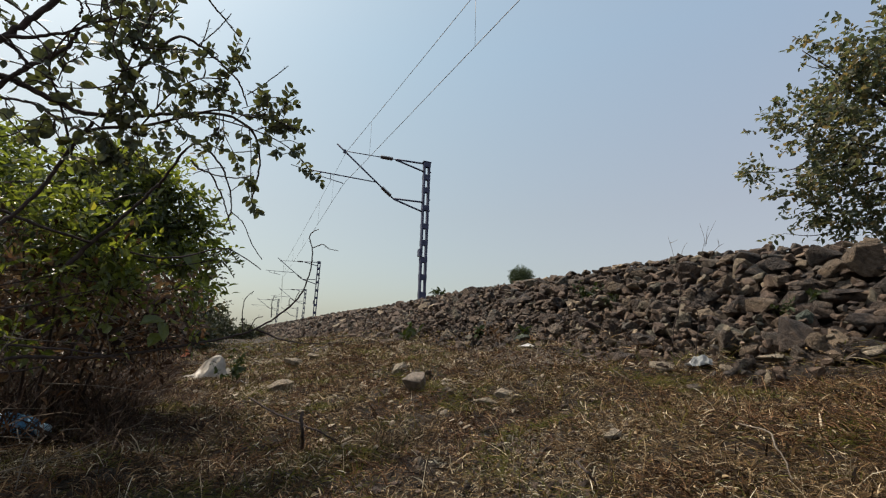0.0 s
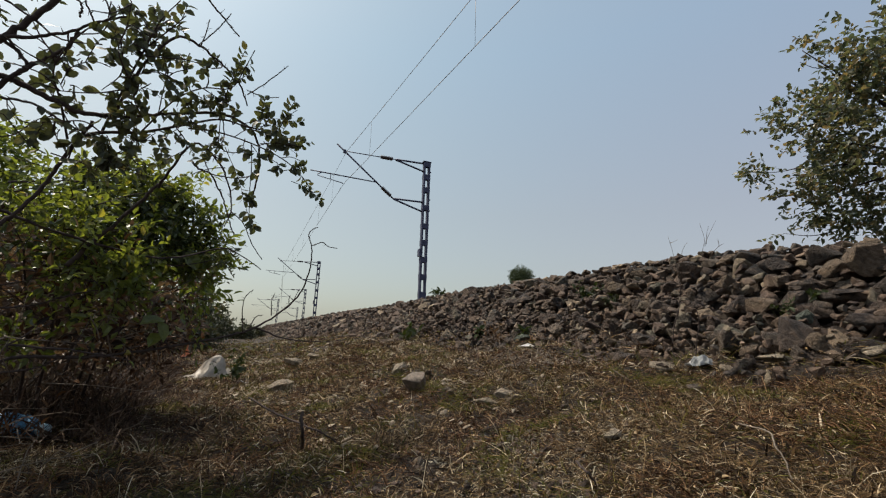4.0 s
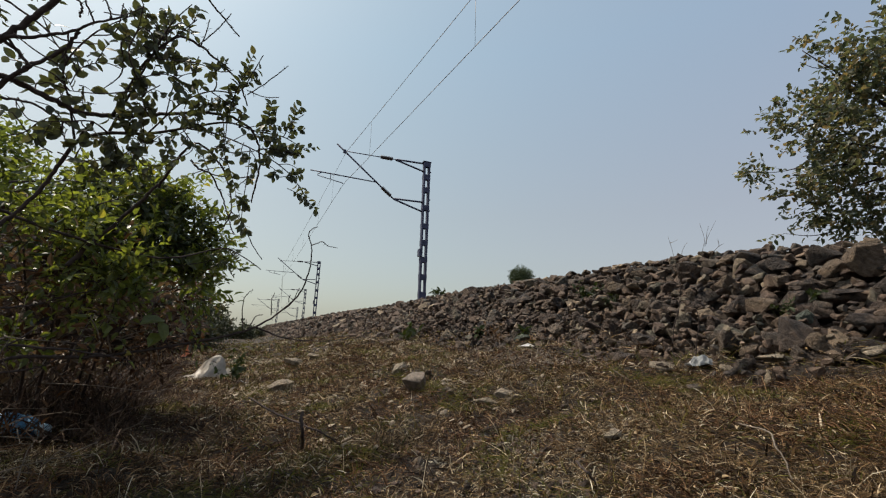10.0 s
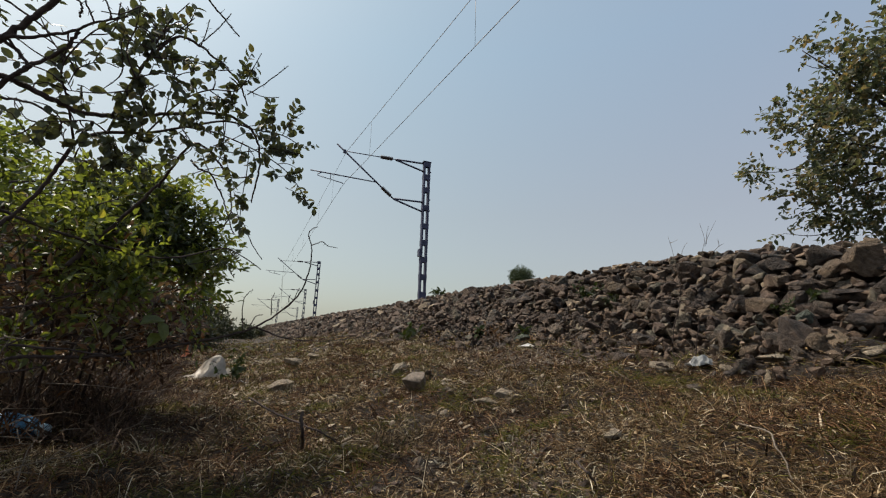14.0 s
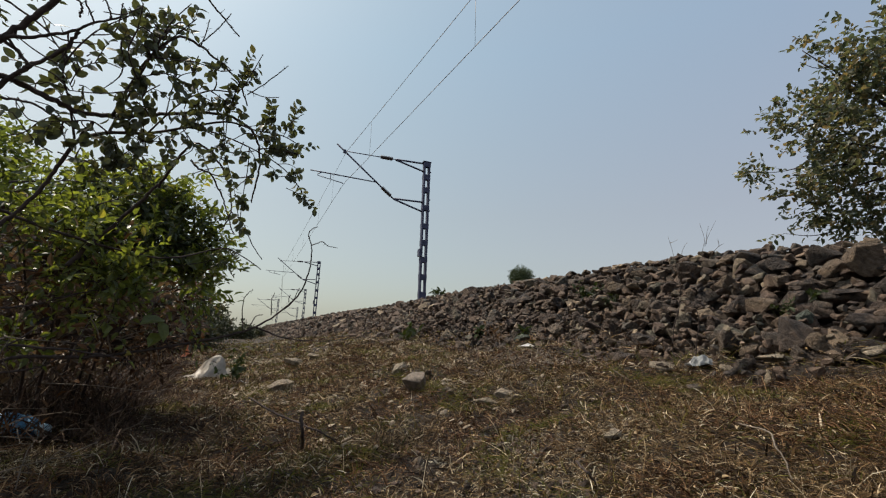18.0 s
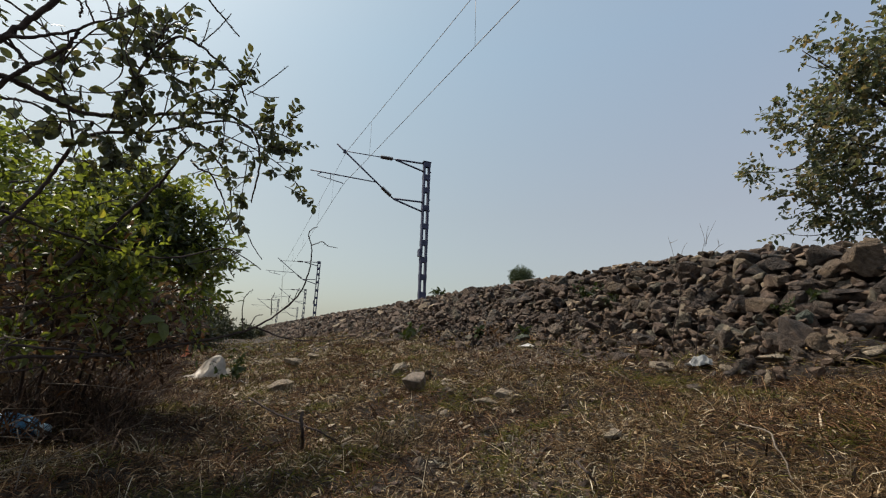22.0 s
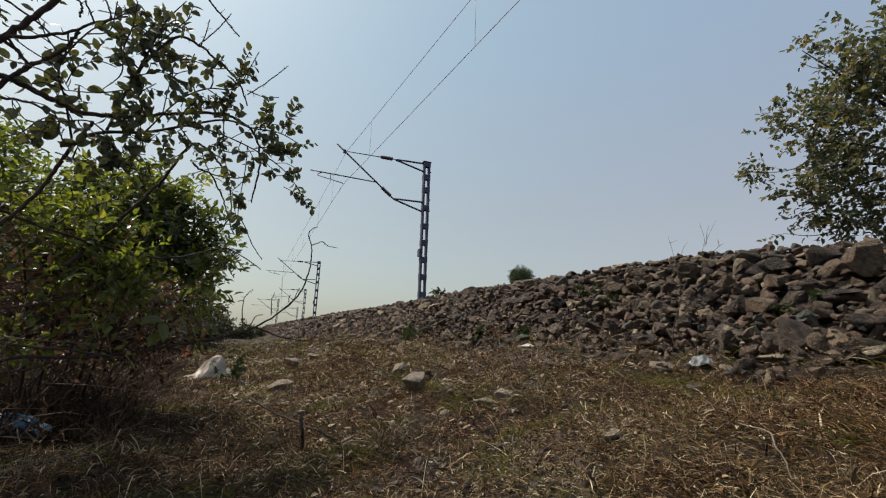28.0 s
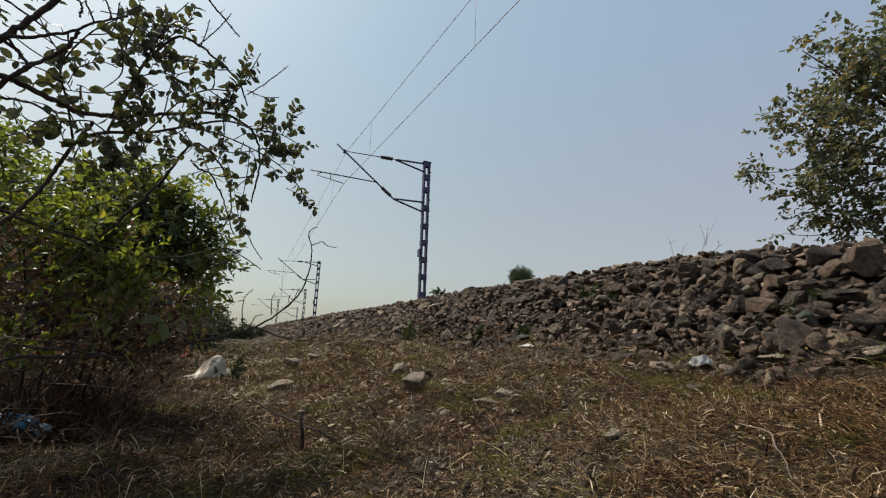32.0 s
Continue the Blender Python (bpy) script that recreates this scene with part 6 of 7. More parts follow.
def loose_stone(at, size, turn, k, label, sink=0.1, stretch=(1, 1, 1), pale=True, mesh=None):
    ob = new("loose_stone", (mesh or (PALE_MESHES if pale else STONE_MESHES))[k])
    ob.matrix_basis = Matrix.LocRotScale((at[0], at[1], at[2] + float(rough(at[0], at[1])) + size * stretch[2] * (0.3 - sink)), Euler([radians(a) for a in turn]), (size * stretch[0], size * stretch[1], size * stretch[2]))
    tagged(ob, label, "stone", "loose stones on the grass")


loose_stone((1.060, 2.949, 0.283), 0.16, (12, -24, 40), 12, "pale brown stone in dry grass", 0.0, (1.15, 0.8, 0.75))
loose_stone((0.320, 3.262, 0.126), 0.25, (15, -16, 15), 9, "flat pale stone slab lying in grass", -0.35, (1, 0.8, 0.3))
loose_stone((0.593, 4.963, 0.204), 0.28, (22, 5, 20), 12, "flat pale stone slab lying in grass", -0.25, (1, 0.7, 0.5))
loose_stone((0.808, 5.251, 0.262), 0.22, (22, 5, -20), 4, "flat pale stone slab lying in grass", -0.3, (1, 0.7, 0.5))
loose_stone((1.011, 0.983, 0.225), 0.085, (22, -14, -25), 2, "small pale stone chip in dry grass", 0.0, (1, 0.75, 0.7))
loose_stone((1.068, 1.751, 0.259), 0.15, (10, 5, 15), 15, "flat pale stone slab lying in grass", -0.4, (1, 0.6, 0.28))
loose_stone((1.008, 2.040, 0.248), 0.09, (20, 0, 60), 8, "grey stone half sunk in grass", 0.1, (1, 0.8, 0.7), mesh=MID_MESHES)
loose_stone((1.163, 1.771, 0.287), 0.15, (24, 0, 20), 12, "rough tan stone half sunk in grass", 0.1, (1, 0.8, 0.5))
loose_stone((1.637, 1.150, 0.384), 0.16, (5, 0, 20), 14, "brown stone half sunk in grass", 0.1, (1, 0.7, 0.5), mesh=MID_MESHES)
loose_stone((1.909, 2.969, 0.450), 0.20, (8, 20, 10), 16, "brown stone at the foot of the bank", 0.0, (1, 0.8, 0.8), mesh=MID_MESHES)
loose_stone((-0.189, 3.464, 0.126), 0.14, (20, 5, 15), 13, "flat pale stone slab lying in grass", 0.0, (1, 0.8, 0.5))
loose_stone((1.820, 1.439, 0.410), 0.15, (20, 5, -30), 10, "flat dusty pale stone at the foot of the bank", 0.0, (1, 0.7, 0.5))
loose_stone((1.155, 2.631, 0.303), 0.10, (60, 0, 20), 5, "upright pale stone chip behind a darker one", 0.0, (1, 0.4, 1))

# ---- rubbish ----
def crumpled(name, at, wide, deep, high, material, label, category, turn=0.0, seed=1, res=14, peaks=((0.5, 0.5, 1.0),), ragged=0.25):
    """A sheet of thin plastic lying in stiff folds, with some thickness."""
    rng = np.random.default_rng(seed)
    me = bpy.data.meshes.new(name)
    v, f = [], []
    for j in range(res + 1):
        for i in range(res + 1):
            u, w = i / res, j / res
            rim = min(u, w, 1 - u, 1 - w)
            z = sum(h * max(0.0, 1 - 2.7 * math.hypot(u - a, (w - b) * 0.8)) for a, b, h in peaks) * high
            z += high * 0.28 * noise.noise(Vector((u * 5, w * 5, seed))) * min(1, rim * 8)
            z += high * 0.22 * abs(noise.noise(Vector((u * 11, w * 11, seed + 4))))
            j1 = ragged * (0.5 - rim) * noise.noise(Vector((u * 4 + seed, w * 4, 1)))
            v.append(((u - 0.5 + j1) * wide, (w - 0.5 + j1) * deep, max(0.0, z)))
    for j in range(res):
        for i in range(res):
            a = j * (res + 1) + i
            f.append((a, a + 1, a + res + 2, a + res + 1))
    me.from_pydata(v, [], f)
    me.materials.append(material)
    ob = new(name, me)
    ob.matrix_basis = pose(at[0], at[1], at[2] + 0.012, 0, 0, turn)
    sol = ob.modifiers.new("thickness", "SOLIDIFY")
    sol.thickness = 0.0012
    return tagged(ob, label, category)


crumpled("plastic_sack", (-0.235, 4.620, 0.124), 0.37, 0.26, 0.128, WHITE_PLASTIC, "torn dirty-white plastic sack standing in stiff folds", "plastic sack", 12, 5, 10, ((0.76, 0.5, 1.0), (0.88, 0.45, 0.7), (0.42, 0.55, 0.5), (0.58, 0.35, 0.6)), 0.4)
crumpled("plastic_scrap", (0.072, 4.185, 0.124), 0.15, 0.08, 0.02, CLEAN_PLASTIC, "small torn white plastic scrap on the grass", "litter", 20, 5, 8)
crumpled("plastic_scrap", (-0.039, 4.905, 0.147), 0.12, 0.1, 0.06, WHITE_PLASTIC, "small torn white plastic scrap on the grass", "litter", 60, 6, 8)
crumpled("plastic_scrap", (1.935, 2.630, 0.495), 0.15, 0.06, 0.02, CLEAN_PLASTIC, "white plastic strip caught at the foot of the stones", "litter", -20, 7, 8)
crumpled("plastic_bag", (1.922, 1.315, 0.425), 0.115, 0.08, 0.05, BAG_PLASTIC, "crumpled translucent white plastic bag at the foot of the stones", "plastic bag", -30, 8, 24, ((0.2, 0.4, 0.5), (0.45, 0.65, 0.6), (0.6, 0.3, 0.7), (0.85, 0.5, 0.5)), 0.6)
crumpled("wrapper", (-0.600, 7.120, 0.229), 0.14, 0.11, 0.14, ORANGE_PLASTIC, "faded orange wrapper in the grass", "wrapper", 30, 10, 8)


def make_bottle(at, turn):
    o = thing("plastic_bottle", at, "crushed blue plastic bottle lying in dark grass", "bottle")
    o.matrix_basis = pose(at[0], at[1], at[2] + 0.06, 0, 4, turn) @ Matrix.Scale(1.35, 4)

    def lathe(profile, dent):
        n, v, f = 18, [], []
        for k, (x, r) in enumerate(profile):
            for i in range(n):
                a = i * 2 * math.pi / n
                q = r * (1 - dent * max(0, noise.noise(Vector((x * 30, math.cos(a) * 1.3, math.sin(a) * 1.3)))))
                v.append((x, q * math.cos(a), q * math.sin(a)))
        for k in range(len(profile) - 1):
            f += [(k * n + i, k * n + (i + 1) % n, (k + 1) * n + (i + 1) % n, (k + 1) * n + i) for i in range(n)]
        f += [tuple(range(n))[::-1], tuple((len(profile) - 1) * n + i for i in range(n))]
        s = Soup()
        s.add(v, f)
        return s

    body = [(-0.12, 0.024), (-0.115, 0.034)] + [(-0.11 + 0.0095 * k, 0.036 - 0.0015 * (k % 2)) for k in range(18)] + [(0.075, 0.028), (0.095, 0.016), (0.108, 0.0135)]
    part("body", lathe(body, 0.45).mesh("body", BLUE_PLASTIC, True), o)
    part("cap", lathe([(0.107, 0.0165), (0.109, 0.018), (0.128, 0.018), (0.130, 0.015)], 0.0).mesh("cap", CAP_PLASTIC, True), o, "pale blue screw cap")


make_bottle((-0.787, 2.410, 0.074), -32)

# ---- sticks and weeds ----
def stick(points, r0, r1, label, seed, material=DEADWOOD):
    o = np.array(points[0])
    rng = np.random.default_rng(seed)
    s = Soup()
    c = curve_points(points, 5) - o
    tube(s, c + rng.normal(0, r0 * 0.3, c.shape), r0, r1, 6, rng)
    ob = new("stick", s.mesh("stick", material, True))
    ob.location = points[0]
    return tagged(ob, label, "stick")


stick(((0.279, 1.803, 0.090), (0.248, 1.653, 0.189), (0.241, 1.665, 0.256)), 0.007, 0.005, "short upright broken stem in the grass", 1, BARK)
stick(((0.081, 2.184, 0.248), (0.187, 1.969, 0.204), (0.303, 1.694, 0.184), (0.420, 1.831, 0.105)), 0.004, 0.003, "thin dark stick leaning over the grass", 2, BARK)
stick(((1.298, 0.850, 0.320), (1.200, 0.729, 0.323), (1.129, 0.625, 0.325), (1.089, 0.595, 0.305), (1.080, 0.575, 0.285), (1.051, 0.551, 0.246)), 0.0022, 0.0014, "bent pale dry stalk lying on the grass", 3)
stick(((0.779, 0.873, 0.233), (0.761, 0.817, 0.223), (0.845, 0.875, 0.173)), 0.003, 0.002, "short dark twig on the grass", 4, BARK)
for k, line in enumerate((((2.876, 2.095, 1.188), (2.80, 2.06, 1.268), (2.772, 2.053, 1.322)), ((2.795, 2.058, 1.278), (2.80, 2.04, 1.280), (2.815, 2.01, 1.293)), ((2.863, 2.031, 1.178), (2.83, 1.98, 1.228), (2.825, 1.945, 1.263)),
                          ((2.832, 1.859, 1.148), (2.80, 1.804, 1.248), (2.765, 1.802, 1.356)), ((2.815, 1.815, 1.208), (2.79, 1.774, 1.255), (2.77, 1.696, 1.351)), ((2.81, 1.80, 1.218), (2.79, 1.778, 1.278), (2.775, 1.75, 1.328)), ((2.819, 1.792, 1.128), (2.79, 1.72, 1.173), (2.76, 1.656, 1.188)), ((2.78, 1.70, 1.178), (2.765, 1.69, 1.203), (2.755, 1.688, 1.223)))):
    line = (tuple(np.array(line[0]) - np.array((0, 0, 0.05))),) + tuple(line) if k not in (1, 4, 5, 7) else line
    stick(line, 0.0016, 0.0008, "bare dry weed stalk on the stone crest", 10 + k)


stick(((2.048, 1.546, 0.530), (2.036, 1.514, 0.635), (2.038, 1.478, 0.734), (2.018, 1.448, 0.846)), 0.0028, 0.0016, "thin reddish-brown weed stem before the stones", 31, BARK)
stick(((1.948, 1.359, 0.453), (1.931, 1.332, 0.548), (1.922, 1.306, 0.624), (1.900, 1.291, 0.681)), 0.0028, 0.0016, "thin reddish-brown weed stem before the stones", 32, BARK)
stick(((2.071, 2.356, 0.557), (2.079, 2.322, 0.633), (2.083, 2.296, 0.686)), 0.003, 0.0018, "bleached twig leaning on the stones", 33)
stick(((2.105, 2.109, 0.580), (2.027, 2.123, 0.624), (1.912, 2.181, 0.560)), 0.003, 0.0016, "bleached twig leaning on the stones", 34)
stick(((1.297, 2.259, 0.321), (1.448, 2.161, 0.391), (1.583, 2.073, 0.447)), 0.0035, 0.0022, "grey dead stick lying at the foot of the stones", 35)
stick(((1.998, 2.472, 0.500), (2.090, 2.429, 0.457), (2.271, 2.337, 0.440)), 0.003, 0.002, "grey dead stick lying at the foot of the stones", 36)
WEED_LEAF = leaf_mat("weed_leaf", [(0.0, (0.0245, 0.0331, 0.0144)), (0.6, (0.0396, 0.0504, 0.0187)), (1.0, (0.0720, 0.0792, 0.0252))], (1.4, 1.5, 0.6), 0.22, False, 0.55, 0.3)


STALK = simple("bleached_stalk", (0.42, 0.34, 0.22), 0.7, spread=0.4)
for k, line in enumerate((((-0.357, 2.396, 0.079), (-0.282, 2.331, 0.099), (-0.207, 2.265, 0.104)),
        ((-0.406, 1.966, 0.102), (-0.399, 2.066, 0.106), (-0.391, 2.165, 0.095)),
        ((-0.472, 2.391, 0.089), (-0.471, 2.459, 0.106), (-0.470, 2.526, 0.108)),
        ((-0.687, 2.785, 0.127), (-0.640, 2.790, 0.138), (-0.594, 2.795, 0.133)),
        ((-0.896, 3.066, 0.143), (-0.862, 3.133, 0.157), (-0.829, 3.200, 0.154)),
        ((-0.690, 2.226, 0.089), (-0.690, 2.275, 0.098), (-0.690, 2.323, 0.090)),
        ((-0.396, 1.943, 0.103), (-0.346, 1.769, 0.128), (-0.296, 1.595, 0.138)),
        ((-0.878, 4.130, 0.191), (-0.781, 3.926, 0.179), (-0.684, 3.721, 0.152)),
        ((-1.235, 4.277, 0.177), (-1.153, 4.179, 0.193), (-1.072, 4.081, 0.192)),
        ((-0.381, 2.484, 0.087), (-0.308, 2.455, 0.104), (-0.235, 2.425, 0.104)),
        ((-0.322, 1.546, 0.133), (-0.321, 1.582, 0.145), (-0.320, 1.619, 0.142)))):
    stick(line, 0.0016, 0.0009, "bleached grass stalk lying in the shaded grass", 620 + k, STALK)
loose_stone((-0.566, 2.188, 0.057), 0.05, (20, 0, 20), 9, "small flat pale chip in shaded grass", 0.0, (1, 0.6, 0.3))


def weed(at, height, spread, count, leaf, label, seed, material=None):
    rng = np.random.default_rng(seed)
    o = thing("weed", at, label, "weed", "weeds among the stones")
    for k in range(count):
        d = unit(rng.normal(0, spread, 3) + np.array([0, 0, 0.9]))
        s = Soup()
        tip = d * height * rng.uniform(0.7, 1.1)
        tube(s, curve_points([(0, 0, -0.04), tip * 0.5 + rng.normal(0, 0.01, 3), tip], 3), 0.0025, 0.001, 5)
        st = part("stalk", s.mesh("stalk", material or WEED_LEAF, True), o)
        n = 7
        t = np.linspace(0.25, 1.0, n)[:, None]
        L = leaf * rng.uniform(0.7, 1.2, n)
        ways, faces = rng.normal(0, 0.7, (n, 3)) + d * 0.4, rng.normal(0, 0.5, (n, 3)) + np.array([0, -0.2, 1.0])
        for j in range(n):
            q = Soup()
            leaves(q, t[j:j + 1] * tip, ways[j:j + 1], faces[j:j + 1], L[j:j + 1], L[j:j + 1] * 0.6)
            part("leaf", q.mesh("leaf", material or WEED_LEAF), st)


weed((1.963, 5.105, 0.541), 0.20, 0.6, 6, 0.10, "low green weed at the foot of the stones", 1)
weed((2.048, 3.574, 0.574), 0.12, 0.5, 3, 0.08, "yellow-green weed among the stones", 2)
weed((2.465, 2.568, 0.882), 0.16, 0.4, 5, 0.045, "dull green weed near the stone crest", 3)
weed((2.385, 2.245, 0.810), 0.10, 0.5, 4, 0.035, "yellow-green weed among the stones", 4)
weed((2.260, 1.124, 0.672), 0.07, 0.5, 4, 0.03, "small green weed between large stones", 5)
weed((2.354, 1.053, 0.746), 0.06, 0.8, 5, 0.03, "small green weed between large stones", 6)
weed((3.554, 7.779, 1.407), 0.2, 1.0, 14, 0.08, "small dark plant on top of the embankment", 7)
weed((0.009, 4.205, 0.142), 0.25, 0.3, 8, 0.06, "dark green weed beside the white sack", 8)
weed((-1.129, 8.532, 0.238), 0.22, 0.5, 4, 0.09, "broad-leaved green weed under the bush", 9)
weed((2.067, 2.861, 0.573), 0.10, 0.6, 4, 0.07, "dull green weed among the stones", 11)

weed((1.972, 3.145, 0.506), 0.19, 0.4, 9, 0.045, "withered brown weed at the foot of the stones", 12, DRY_LEAF)
weed((2.451, 2.578, 0.873), 0.06, 0.25, 2, 0.06, "broad dull green leaves between the stones", 13)

# ---- bird ----
BIRD_START = (13.707, -0.039, 3.347)
bird = thing("bird", BIRD_START, "small dark bird flying across the sky", "bird")


def make_bird():
    def lathe(profile):
        n, v, f = 10, [], []
        for x, r, z in profile:
            v += [(x, r * math.cos(i * 2 * math.pi / n), z + r * math.sin(i * 2 * math.pi / n)) for i in range(n)]
        for k in range(len(profile) - 1):
            f += [(k * n + i, k * n + (i + 1) % n, (k + 1) * n + (i + 1) % n, (k + 1) * n + i) for i in range(n)]
        f += [tuple(range(n))[::-1], tuple((len(profile) - 1) * n + i for i in range(n))]
        s = Soup()
        s.add(v, f)
        return s

    part("body", lathe([(-0.08, 0.006, 0), (-0.05, 0.022, 0), (0.0, 0.030, 0), (0.045, 0.024, 0.004), (0.06, 0.02, 0.01), (0.08, 0.019, 0.012), (0.095, 0.010, 0.012), (0.115, 0.002, 0.010)]).mesh("body", FEATHER, True), bird)
    s = Soup()
    s.add([(-0.07, 0.008, 0), (-0.07, -0.008, 0), (-0.15, -0.022, 0.002), (-0.135, 0, 0.002), (-0.15, 0.022, 0.002), (-0.07, 0.0, 0.006)], [(0, 5, 3, 4), (5, 1, 2, 3), (0, 4, 3), (1, 3, 2)])
    part("tail", s.mesh("tail", FEATHER), bird)
    for sgn in (1, -1):
        s = Soup()
        v = [(0.045, 0.012, 0.0), (0.06, 0.07, 0.012), (0.03, 0.14, 0.010), (-0.03, 0.19, 0.0), (-0.02, 0.13, 0.008), (-0.035, 0.07, 0.010), (-0.04, 0.012, 0.0), (0.01, 0.09, 0.018)]
        s.add([(a, b * sgn, c) for a, b, c in v], [(0, 1, 7), (1, 2, 7), (2, 3, 4, 7), (4, 5, 7), (5, 6, 7), (6, 0, 7)])
        w = part("wing", s.mesh("wing", FEATHER), bird)
        wings.append((w, sgn))


wings = []
make_bird()

# ---- what moves ----
# the camera's right and world up: the sway is fitted to the camera's view
VIEW_RIGHT, SWAY_UP = Vector((0.906, -0.4225, 0.0)), Vector((0, 0, 1))


def motions():
    # the camera's line of sight to the bough's joint
    axis = Vector(PIVOT) - Vector((0, 0, 0.5))
    here = Vector(PIVOT) - Vector(SHRUB_ROOT)
    # seconds, turn of the bough in degrees (downwards positive), reach sideways and upwards in metres
    sway = (
        (0.0, -4.24, -0.0013, -0.0005),
        (0.1, -12.12, -0.0088, -0.0046),
        (0.2, -13.63, -0.0330, -0.0183),
        (0.3, -20.27, -0.0740, -0.0532),
        (0.4, -29.05, -0.0641, -0.0630),
        (0.5, -24.71, -0.0785, -0.0663),
        (0.6, -17.51, -0.0475, -0.0308),
        (0.7, -16.35, -0.0236, -0.0146),
        (0.8, -11.43, -0.0133, -0.0067),
        (0.9, -9.27, -0.0133, -0.0061),
        (1.0, -7.24, -0.0035, -0.0015),
        (1.1, -8.54, -0.0091, -0.0041),
        (1.2, -8.05, -0.0099, -0.0043),
        (1.3, -5.27, -0.0341, -0.0129),
        (1.4, -2.97, -0.0190, -0.0063),
        (1.5, -2.82, -0.0037, -0.0012),
        (1.6, 3.68, 0.0141, 0.0029),
        (1.7, 6.60, -0.0010, -0.0002),
        (1.8, 7.54, 0.0073, 0.0010),
        (1.9, 7.89, 0.0068, 0.0009),
        (2.0, 3.42, 0.0013, 0.0003),
        (2.1, -1.69, -0.0109, -0.0034),
        (2.2, -1.06, -0.0067, -0.0020),
        (2.4, -0.60, -0.0165, -0.0048),
        (2.6, 0.46, 0.0036, 0.0010),
        (2.8, -1.37, -0.0009, -0.0003),
        (3.0, -3.83, -0.0040, -0.0014),
        (3.2, -3.62, -0.0120, -0.0041),
        (3.4, -1.44, -0.0031, -0.0010),
        (4.0, -1.01, -0.0093, -0.0027),
        (4.5, -2.18, -0.0069, -0.0022),
        (5.0, -1.31, -0.0108, -0.0033),
        (5.5, -2.14, -0.0095, -0.0030),
        (6.0, -1.67, -0.0025, -0.0008),
        (6.5, -0.09, -0.0034, -0.0009),
        (7.0, 1.73, 0.0064, 0.0016),
        (7.5, -0.44, -0.0024, -0.0007),
        (8.0, -0.71, 0.0008, 0.0002),
        (8.5, -0.11, 0.0003, 0.0001),
        (9.0, 1.31, -0.0010, -0.0003),
        (9.5, -0.92, -0.0022, -0.0007),
        (10.0, 0.51, 0.0010, 0.0003),
        (10.5, -0.14, -0.0008, -0.0002),
        (11.0, 0.66, 0.0019, 0.0005),
        (12.0, 0.00, 0.0000, 0.0000),
        (13.0, -0.37, -0.0002, -0.0001),
        (14.0, 0.00, 0.0000, 0.0000),
        (14.5, 0.51, 0.0010, 0.0003),
        (16.5, -0.48, 0.0001, 0.0000),
        (17.0, -0.11, 0.0003, 0.0001),
        (18.0, 0.29, 0.0016, 0.0004),
        (19.0, 0.51, 0.0010, 0.0003),
        (20.0, 0.00, 0.0000, 0.0000),
        (21.0, -0.11, 0.0003, 0.0001),
        (22.0, -0.14, -0.0008, -0.0002),
        (23.0, 0.00, 0.0000, 0.0000),
        (24.0, -0.03, -0.0011, -0.0003),
        (25.0, -0.03, -0.0011, -0.0003),
        (25.5, 0.00, 0.0000, 0.0000),
        (27.5, -0.48, 0.0001, 0.0000),
        (28.0, -0.55, -0.0021, -0.0006),
        (29.0, -0.44, -0.0024, -0.0007),
        (30.0, -0.37, -0.0002, -0.0001),
        (31.0, -0.14, -0.0008, -0.0002),
        (32.0, -0.14, -0.0008, -0.0002),
    )
    rows = []
    for t, a, dx, dz in sway:
        rows.append((t, Matrix.Translation(here + VIEW_RIGHT * dx + SWAY_UP * dz) @ Matrix.Rotation(radians(a), 4, axis.normalized())))
    walk(bough, rows)
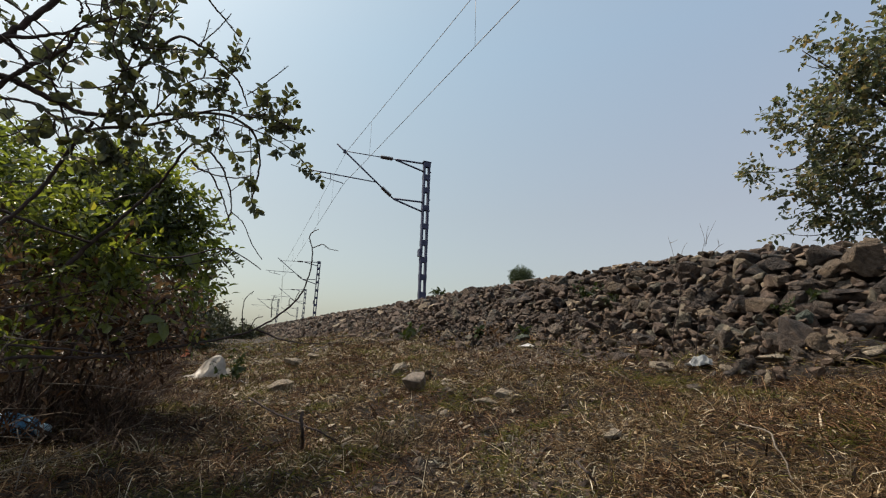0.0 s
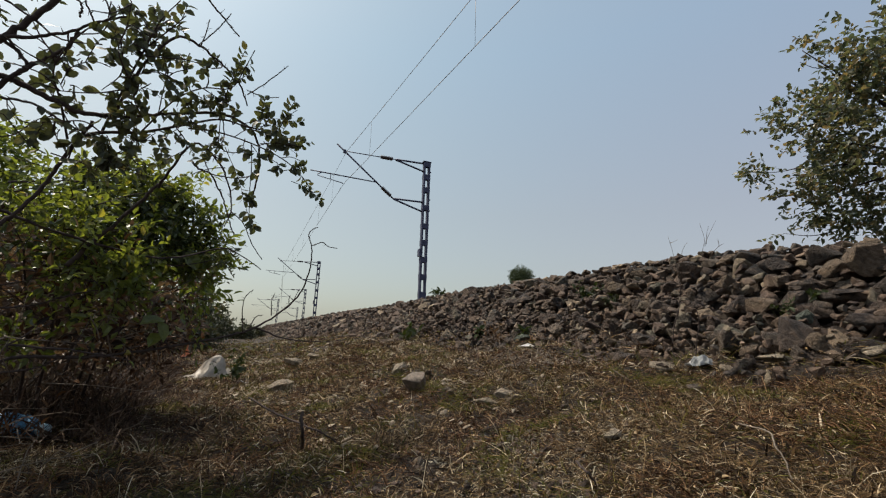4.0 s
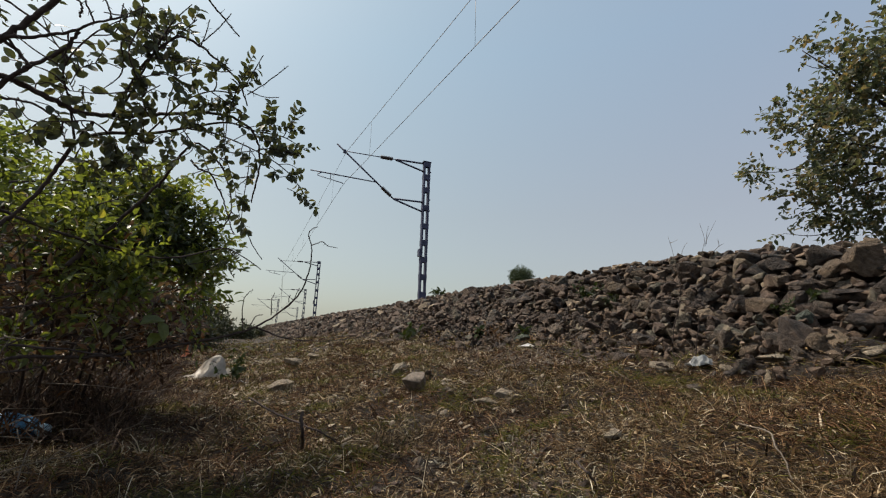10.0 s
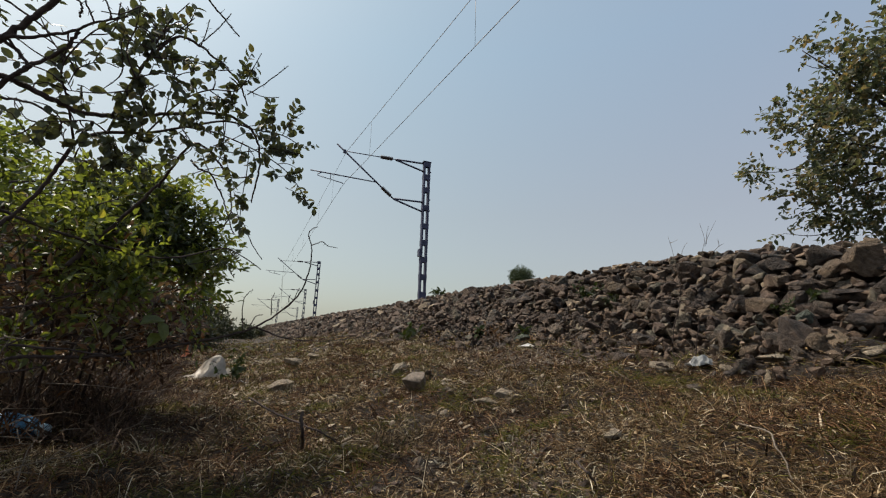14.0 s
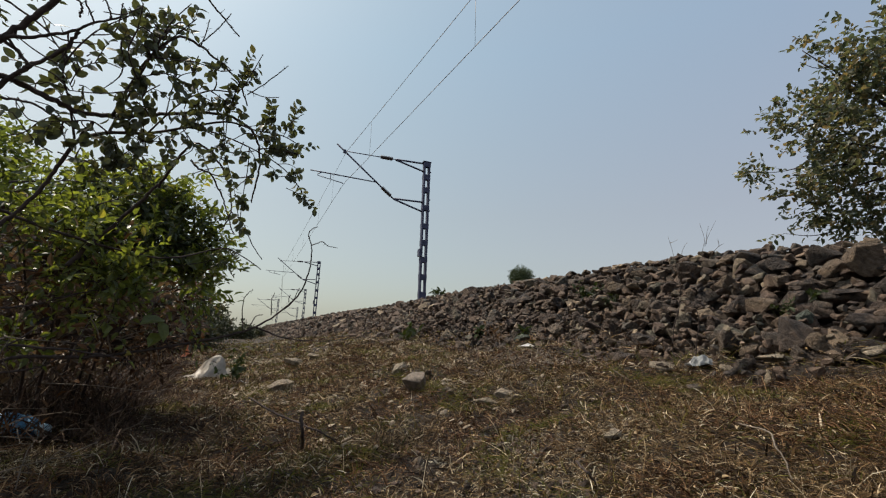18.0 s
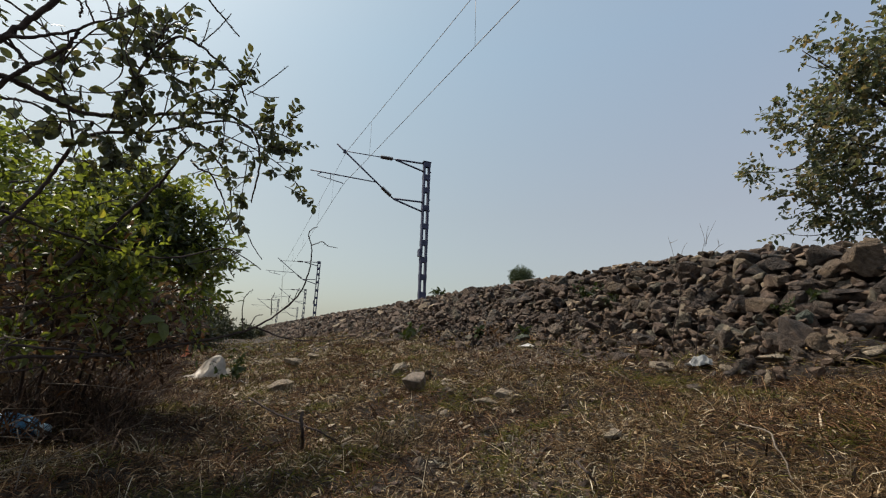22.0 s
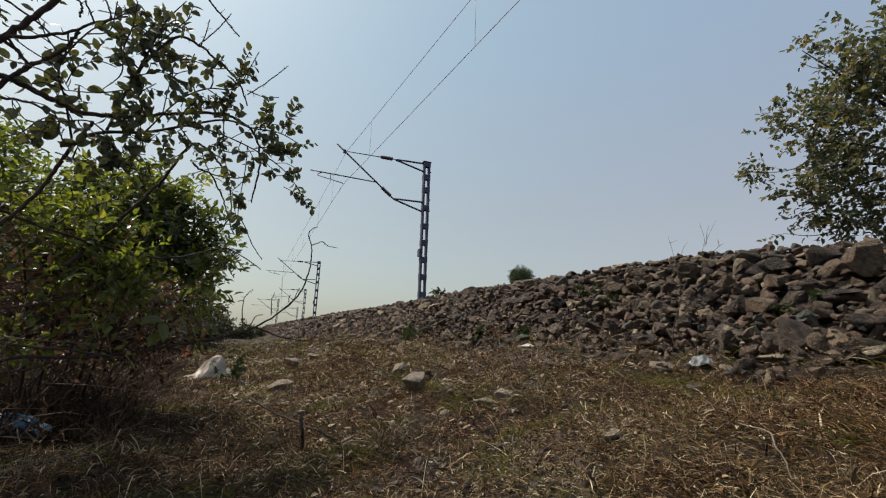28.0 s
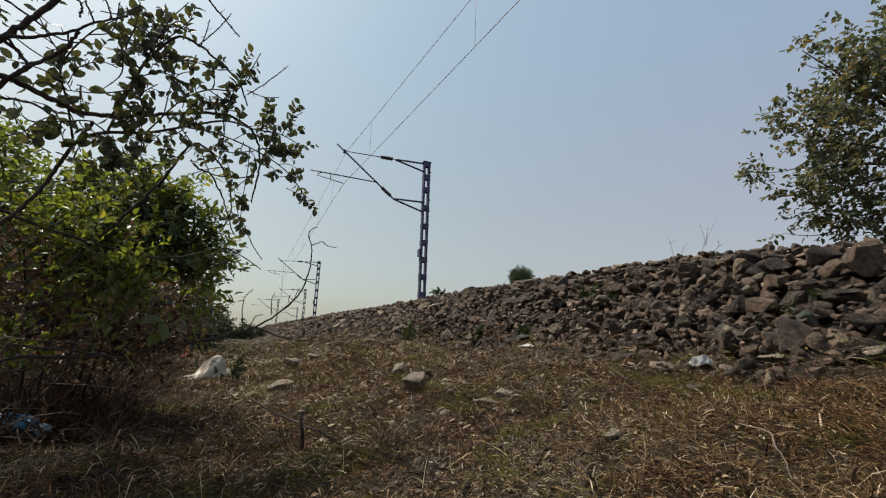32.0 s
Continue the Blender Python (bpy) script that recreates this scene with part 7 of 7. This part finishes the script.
    # the end spray: the same, about its own joint
    spray = (
        (0.0, -9.26, -0.0056, 0.0260),
        (0.1, -29.33, -0.0308, 0.0766),
        (0.2, -33.81, -0.0793, 0.0736),
        (0.3, -44.87, -0.1463, 0.0796),
        (0.4, -53.50, -0.1922, 0.1139),
        (0.5, -54.70, -0.1786, 0.0897),
        (0.6, -44.25, -0.1227, 0.0824),
        (0.7, -32.61, -0.0500, 0.0940),
        (0.8, -28.98, -0.0225, 0.0692),
        (0.9, -26.78, -0.0163, 0.0549),
        (1.0, -23.85, 0.0050, 0.0439),
        (1.1, -26.33, -0.0173, 0.0528),
        (1.2, -13.36, -0.0227, 0.0473),
        (1.3, -6.84, -0.0366, 0.0180),
        (1.4, -10.55, -0.0030, 0.0048),
        (1.5, -17.32, 0.0177, 0.0106),
        (1.6, -7.36, 0.0373, -0.0306),
        (1.7, 2.46, 0.0276, -0.0584),
        (1.8, 8.38, 0.0337, -0.0635),
        (1.9, 3.21, 0.0325, -0.0635),
        (2.0, -10.76, 0.0260, -0.0311),
        (2.1, -13.06, 0.0111, -0.0009),
        (2.2, -5.58, 0.0016, -0.0002),
        (2.4, -10.41, 0.0047, -0.0098),
        (2.6, -11.22, 0.0247, -0.0103),
        (2.8, -5.81, 0.0044, 0.0049),
        (3.0, -10.69, 0.0000, 0.0196),
        (3.2, -10.59, -0.0005, 0.0126),
        (3.4, -7.26, 0.0086, 0.0018),
        (4.0, -5.60, 0.0041, -0.0038),
        (4.5, -6.59, 0.0007, 0.0066),
        (5.0, -4.99, -0.0006, -0.0011),
        (5.5, -4.87, 0.0006, 0.0038),
        (6.0, -2.32, 0.0038, 0.0048),
        (6.5, -1.26, -0.0003, -0.0023),
        (7.0, 0.03, 0.0113, -0.0114),
        (7.5, -0.42, -0.0033, 0.0023),
        (8.0, -0.27, 0.0043, 0.0019),
        (8.5, -0.53, 0.0043, -0.0018),
        (9.0, -0.36, 0.0057, -0.0119),
        (9.5, -0.80, -0.0022, 0.0044),
        (10.0, -0.53, 0.0032, -0.0040),
        (10.5, 0.12, -0.0034, 0.0022),
        (11.0, -0.12, 0.0008, -0.0024),
        (12.0, 0.55, -0.0012, 0.0008),
        (13.0, 0.35, -0.0007, 0.0023),
        (14.0, 0.07, 0.0009, -0.0006),
        (14.5, 0.20, 0.0023, -0.0034),
        (16.5, -0.15, -0.0001, 0.0028),
        (17.0, -0.57, -0.0003, 0.0011),
        (18.0, 0.05, 0.0020, -0.0014),
        (19.0, -0.73, 0.0006, -0.0023),
        (20.0, -0.01, -0.0023, 0.0015),
        (21.0, -0.57, -0.0003, 0.0011),
        (22.0, -0.43, -0.0021, 0.0014),
        (23.0, 0.12, -0.0005, 0.0003),
        (24.0, 0.38, -0.0029, 0.0010),
        (25.0, 0.26, -0.0024, 0.0007),
        (25.5, 0.67, 0.0005, -0.0003),
        (27.5, 0.33, -0.0022, 0.0042),
        (28.0, 0.67, -0.0027, 0.0028),
        (29.0, -0.23, -0.0029, 0.0020),
        (30.0, -0.26, -0.0003, 0.0020),
        (31.0, 0.32, 0.0015, -0.0010),
        (32.0, 0.08, 0.0026, -0.0016),
    )
    home = Vector(TIP_PIVOT) - Vector(SHRUB_ROOT)
    walk(end_spray, [(t, Matrix.Translation(home + VIEW_RIGHT * dx + SWAY_UP * dz) @ Matrix.Rotation(radians(a), 4, axis.normalized())) for t, a, dx, dz in spray])
    # the bush behind heaves in clumps: metres sideways and upwards
    heave = ((0.0, -0.055, 0.055), (0.2, -0.04, 0.045), (0.4, -0.03, 0.03), (0.7, 0.0, 0.005), (1.0, 0.028, -0.012), (1.3, 0.02, -0.01), (1.6, -0.04, 0.05), (2.0, -0.085, 0.09), (2.5, -0.09, 0.095), (2.8, -0.075, 0.085), (3.0, -0.035, 0.045), (3.5, 0.0, 0.005), (4.5, -0.008, 0.005), (6.0, 0.0, 0.0), (7.0, 0.004, -0.003), (8.0, 0.0, 0.0), (32.0, 0.0, 0.0))
    for k, (g, c) in enumerate(clumps):
        share = (1.0, 0.35, 0.4, 0.15, 0.4, 1.0, 0.4)[k]
        home = c - Vector(BUSH_ROOT)
        walk(g, [(t, Matrix.Translation(home + VIEW_RIGHT * dx * share + SWAY_UP * dz * share) @ Matrix.Rotation(dx * share * 0.8, 4, axis.normalized())) for t, dx, dz in heave])
    # the bird crosses from beyond the right edge and drops into the thicket
    flight = (
        (0.0, (13.707, -0.039, 3.347)), (0.8, (12.414, 4.374, 5.271)), (1.1, (11.264, 6.442, 5.755)), (1.2, (10.847, 7.311, 5.490)), (1.4, (9.845, 8.600, 5.511)), (1.5, (9.052, 9.445, 5.485)), (1.6, (8.060, 10.147, 5.798)),
        (1.7, (6.923, 10.856, 5.997)), (1.8, (5.863, 11.546, 5.820)), (1.9, (4.705, 12.155, 5.611)), (2.0, (3.592, 12.652, 5.297)), (2.1, (2.512, 13.044, 4.921)), (2.4, (-0.325, 13.687, 3.426)), (2.8, (-2.428, 13.744, 1.603)), (3.1, (-3.125, 13.130, 0.806)), (32.0, (-3.125, 13.130, 0.806)),
    )
    walk(bird, [(t, Matrix.Translation(p) @ pose(0, 0, 0, 0, 0, 155)) for t, p in flight])
    for w, sgn in wings:
        walk(w, [(0.1 * k, pose(0, 0, 0, sgn * (38 if k % 2 else -30))) for k in range(31)] + [(3.2, pose(0, 0, 0, sgn * -20)), (32.0, pose(0, 0, 0, sgn * -20))])
    # the dead branch trembles with the bush
    still = Vector(DEAD_AT)
    tremble = ((0.0, -0.6), (0.3, 1.2), (0.5, 1.9), (0.7, 0.6), (1.0, -0.6), (1.5, -0.9), (2.0, -0.4), (2.5, -0.15), (3.0, -0.1), (5.0, 0.0), (10.0, 0.1), (32.0, 0.1))
    walk(dead, [(t, Matrix.Translation(still) @ Matrix.Rotation(radians(-a), 4, axis.normalized())) for t, a in tremble])


motions()
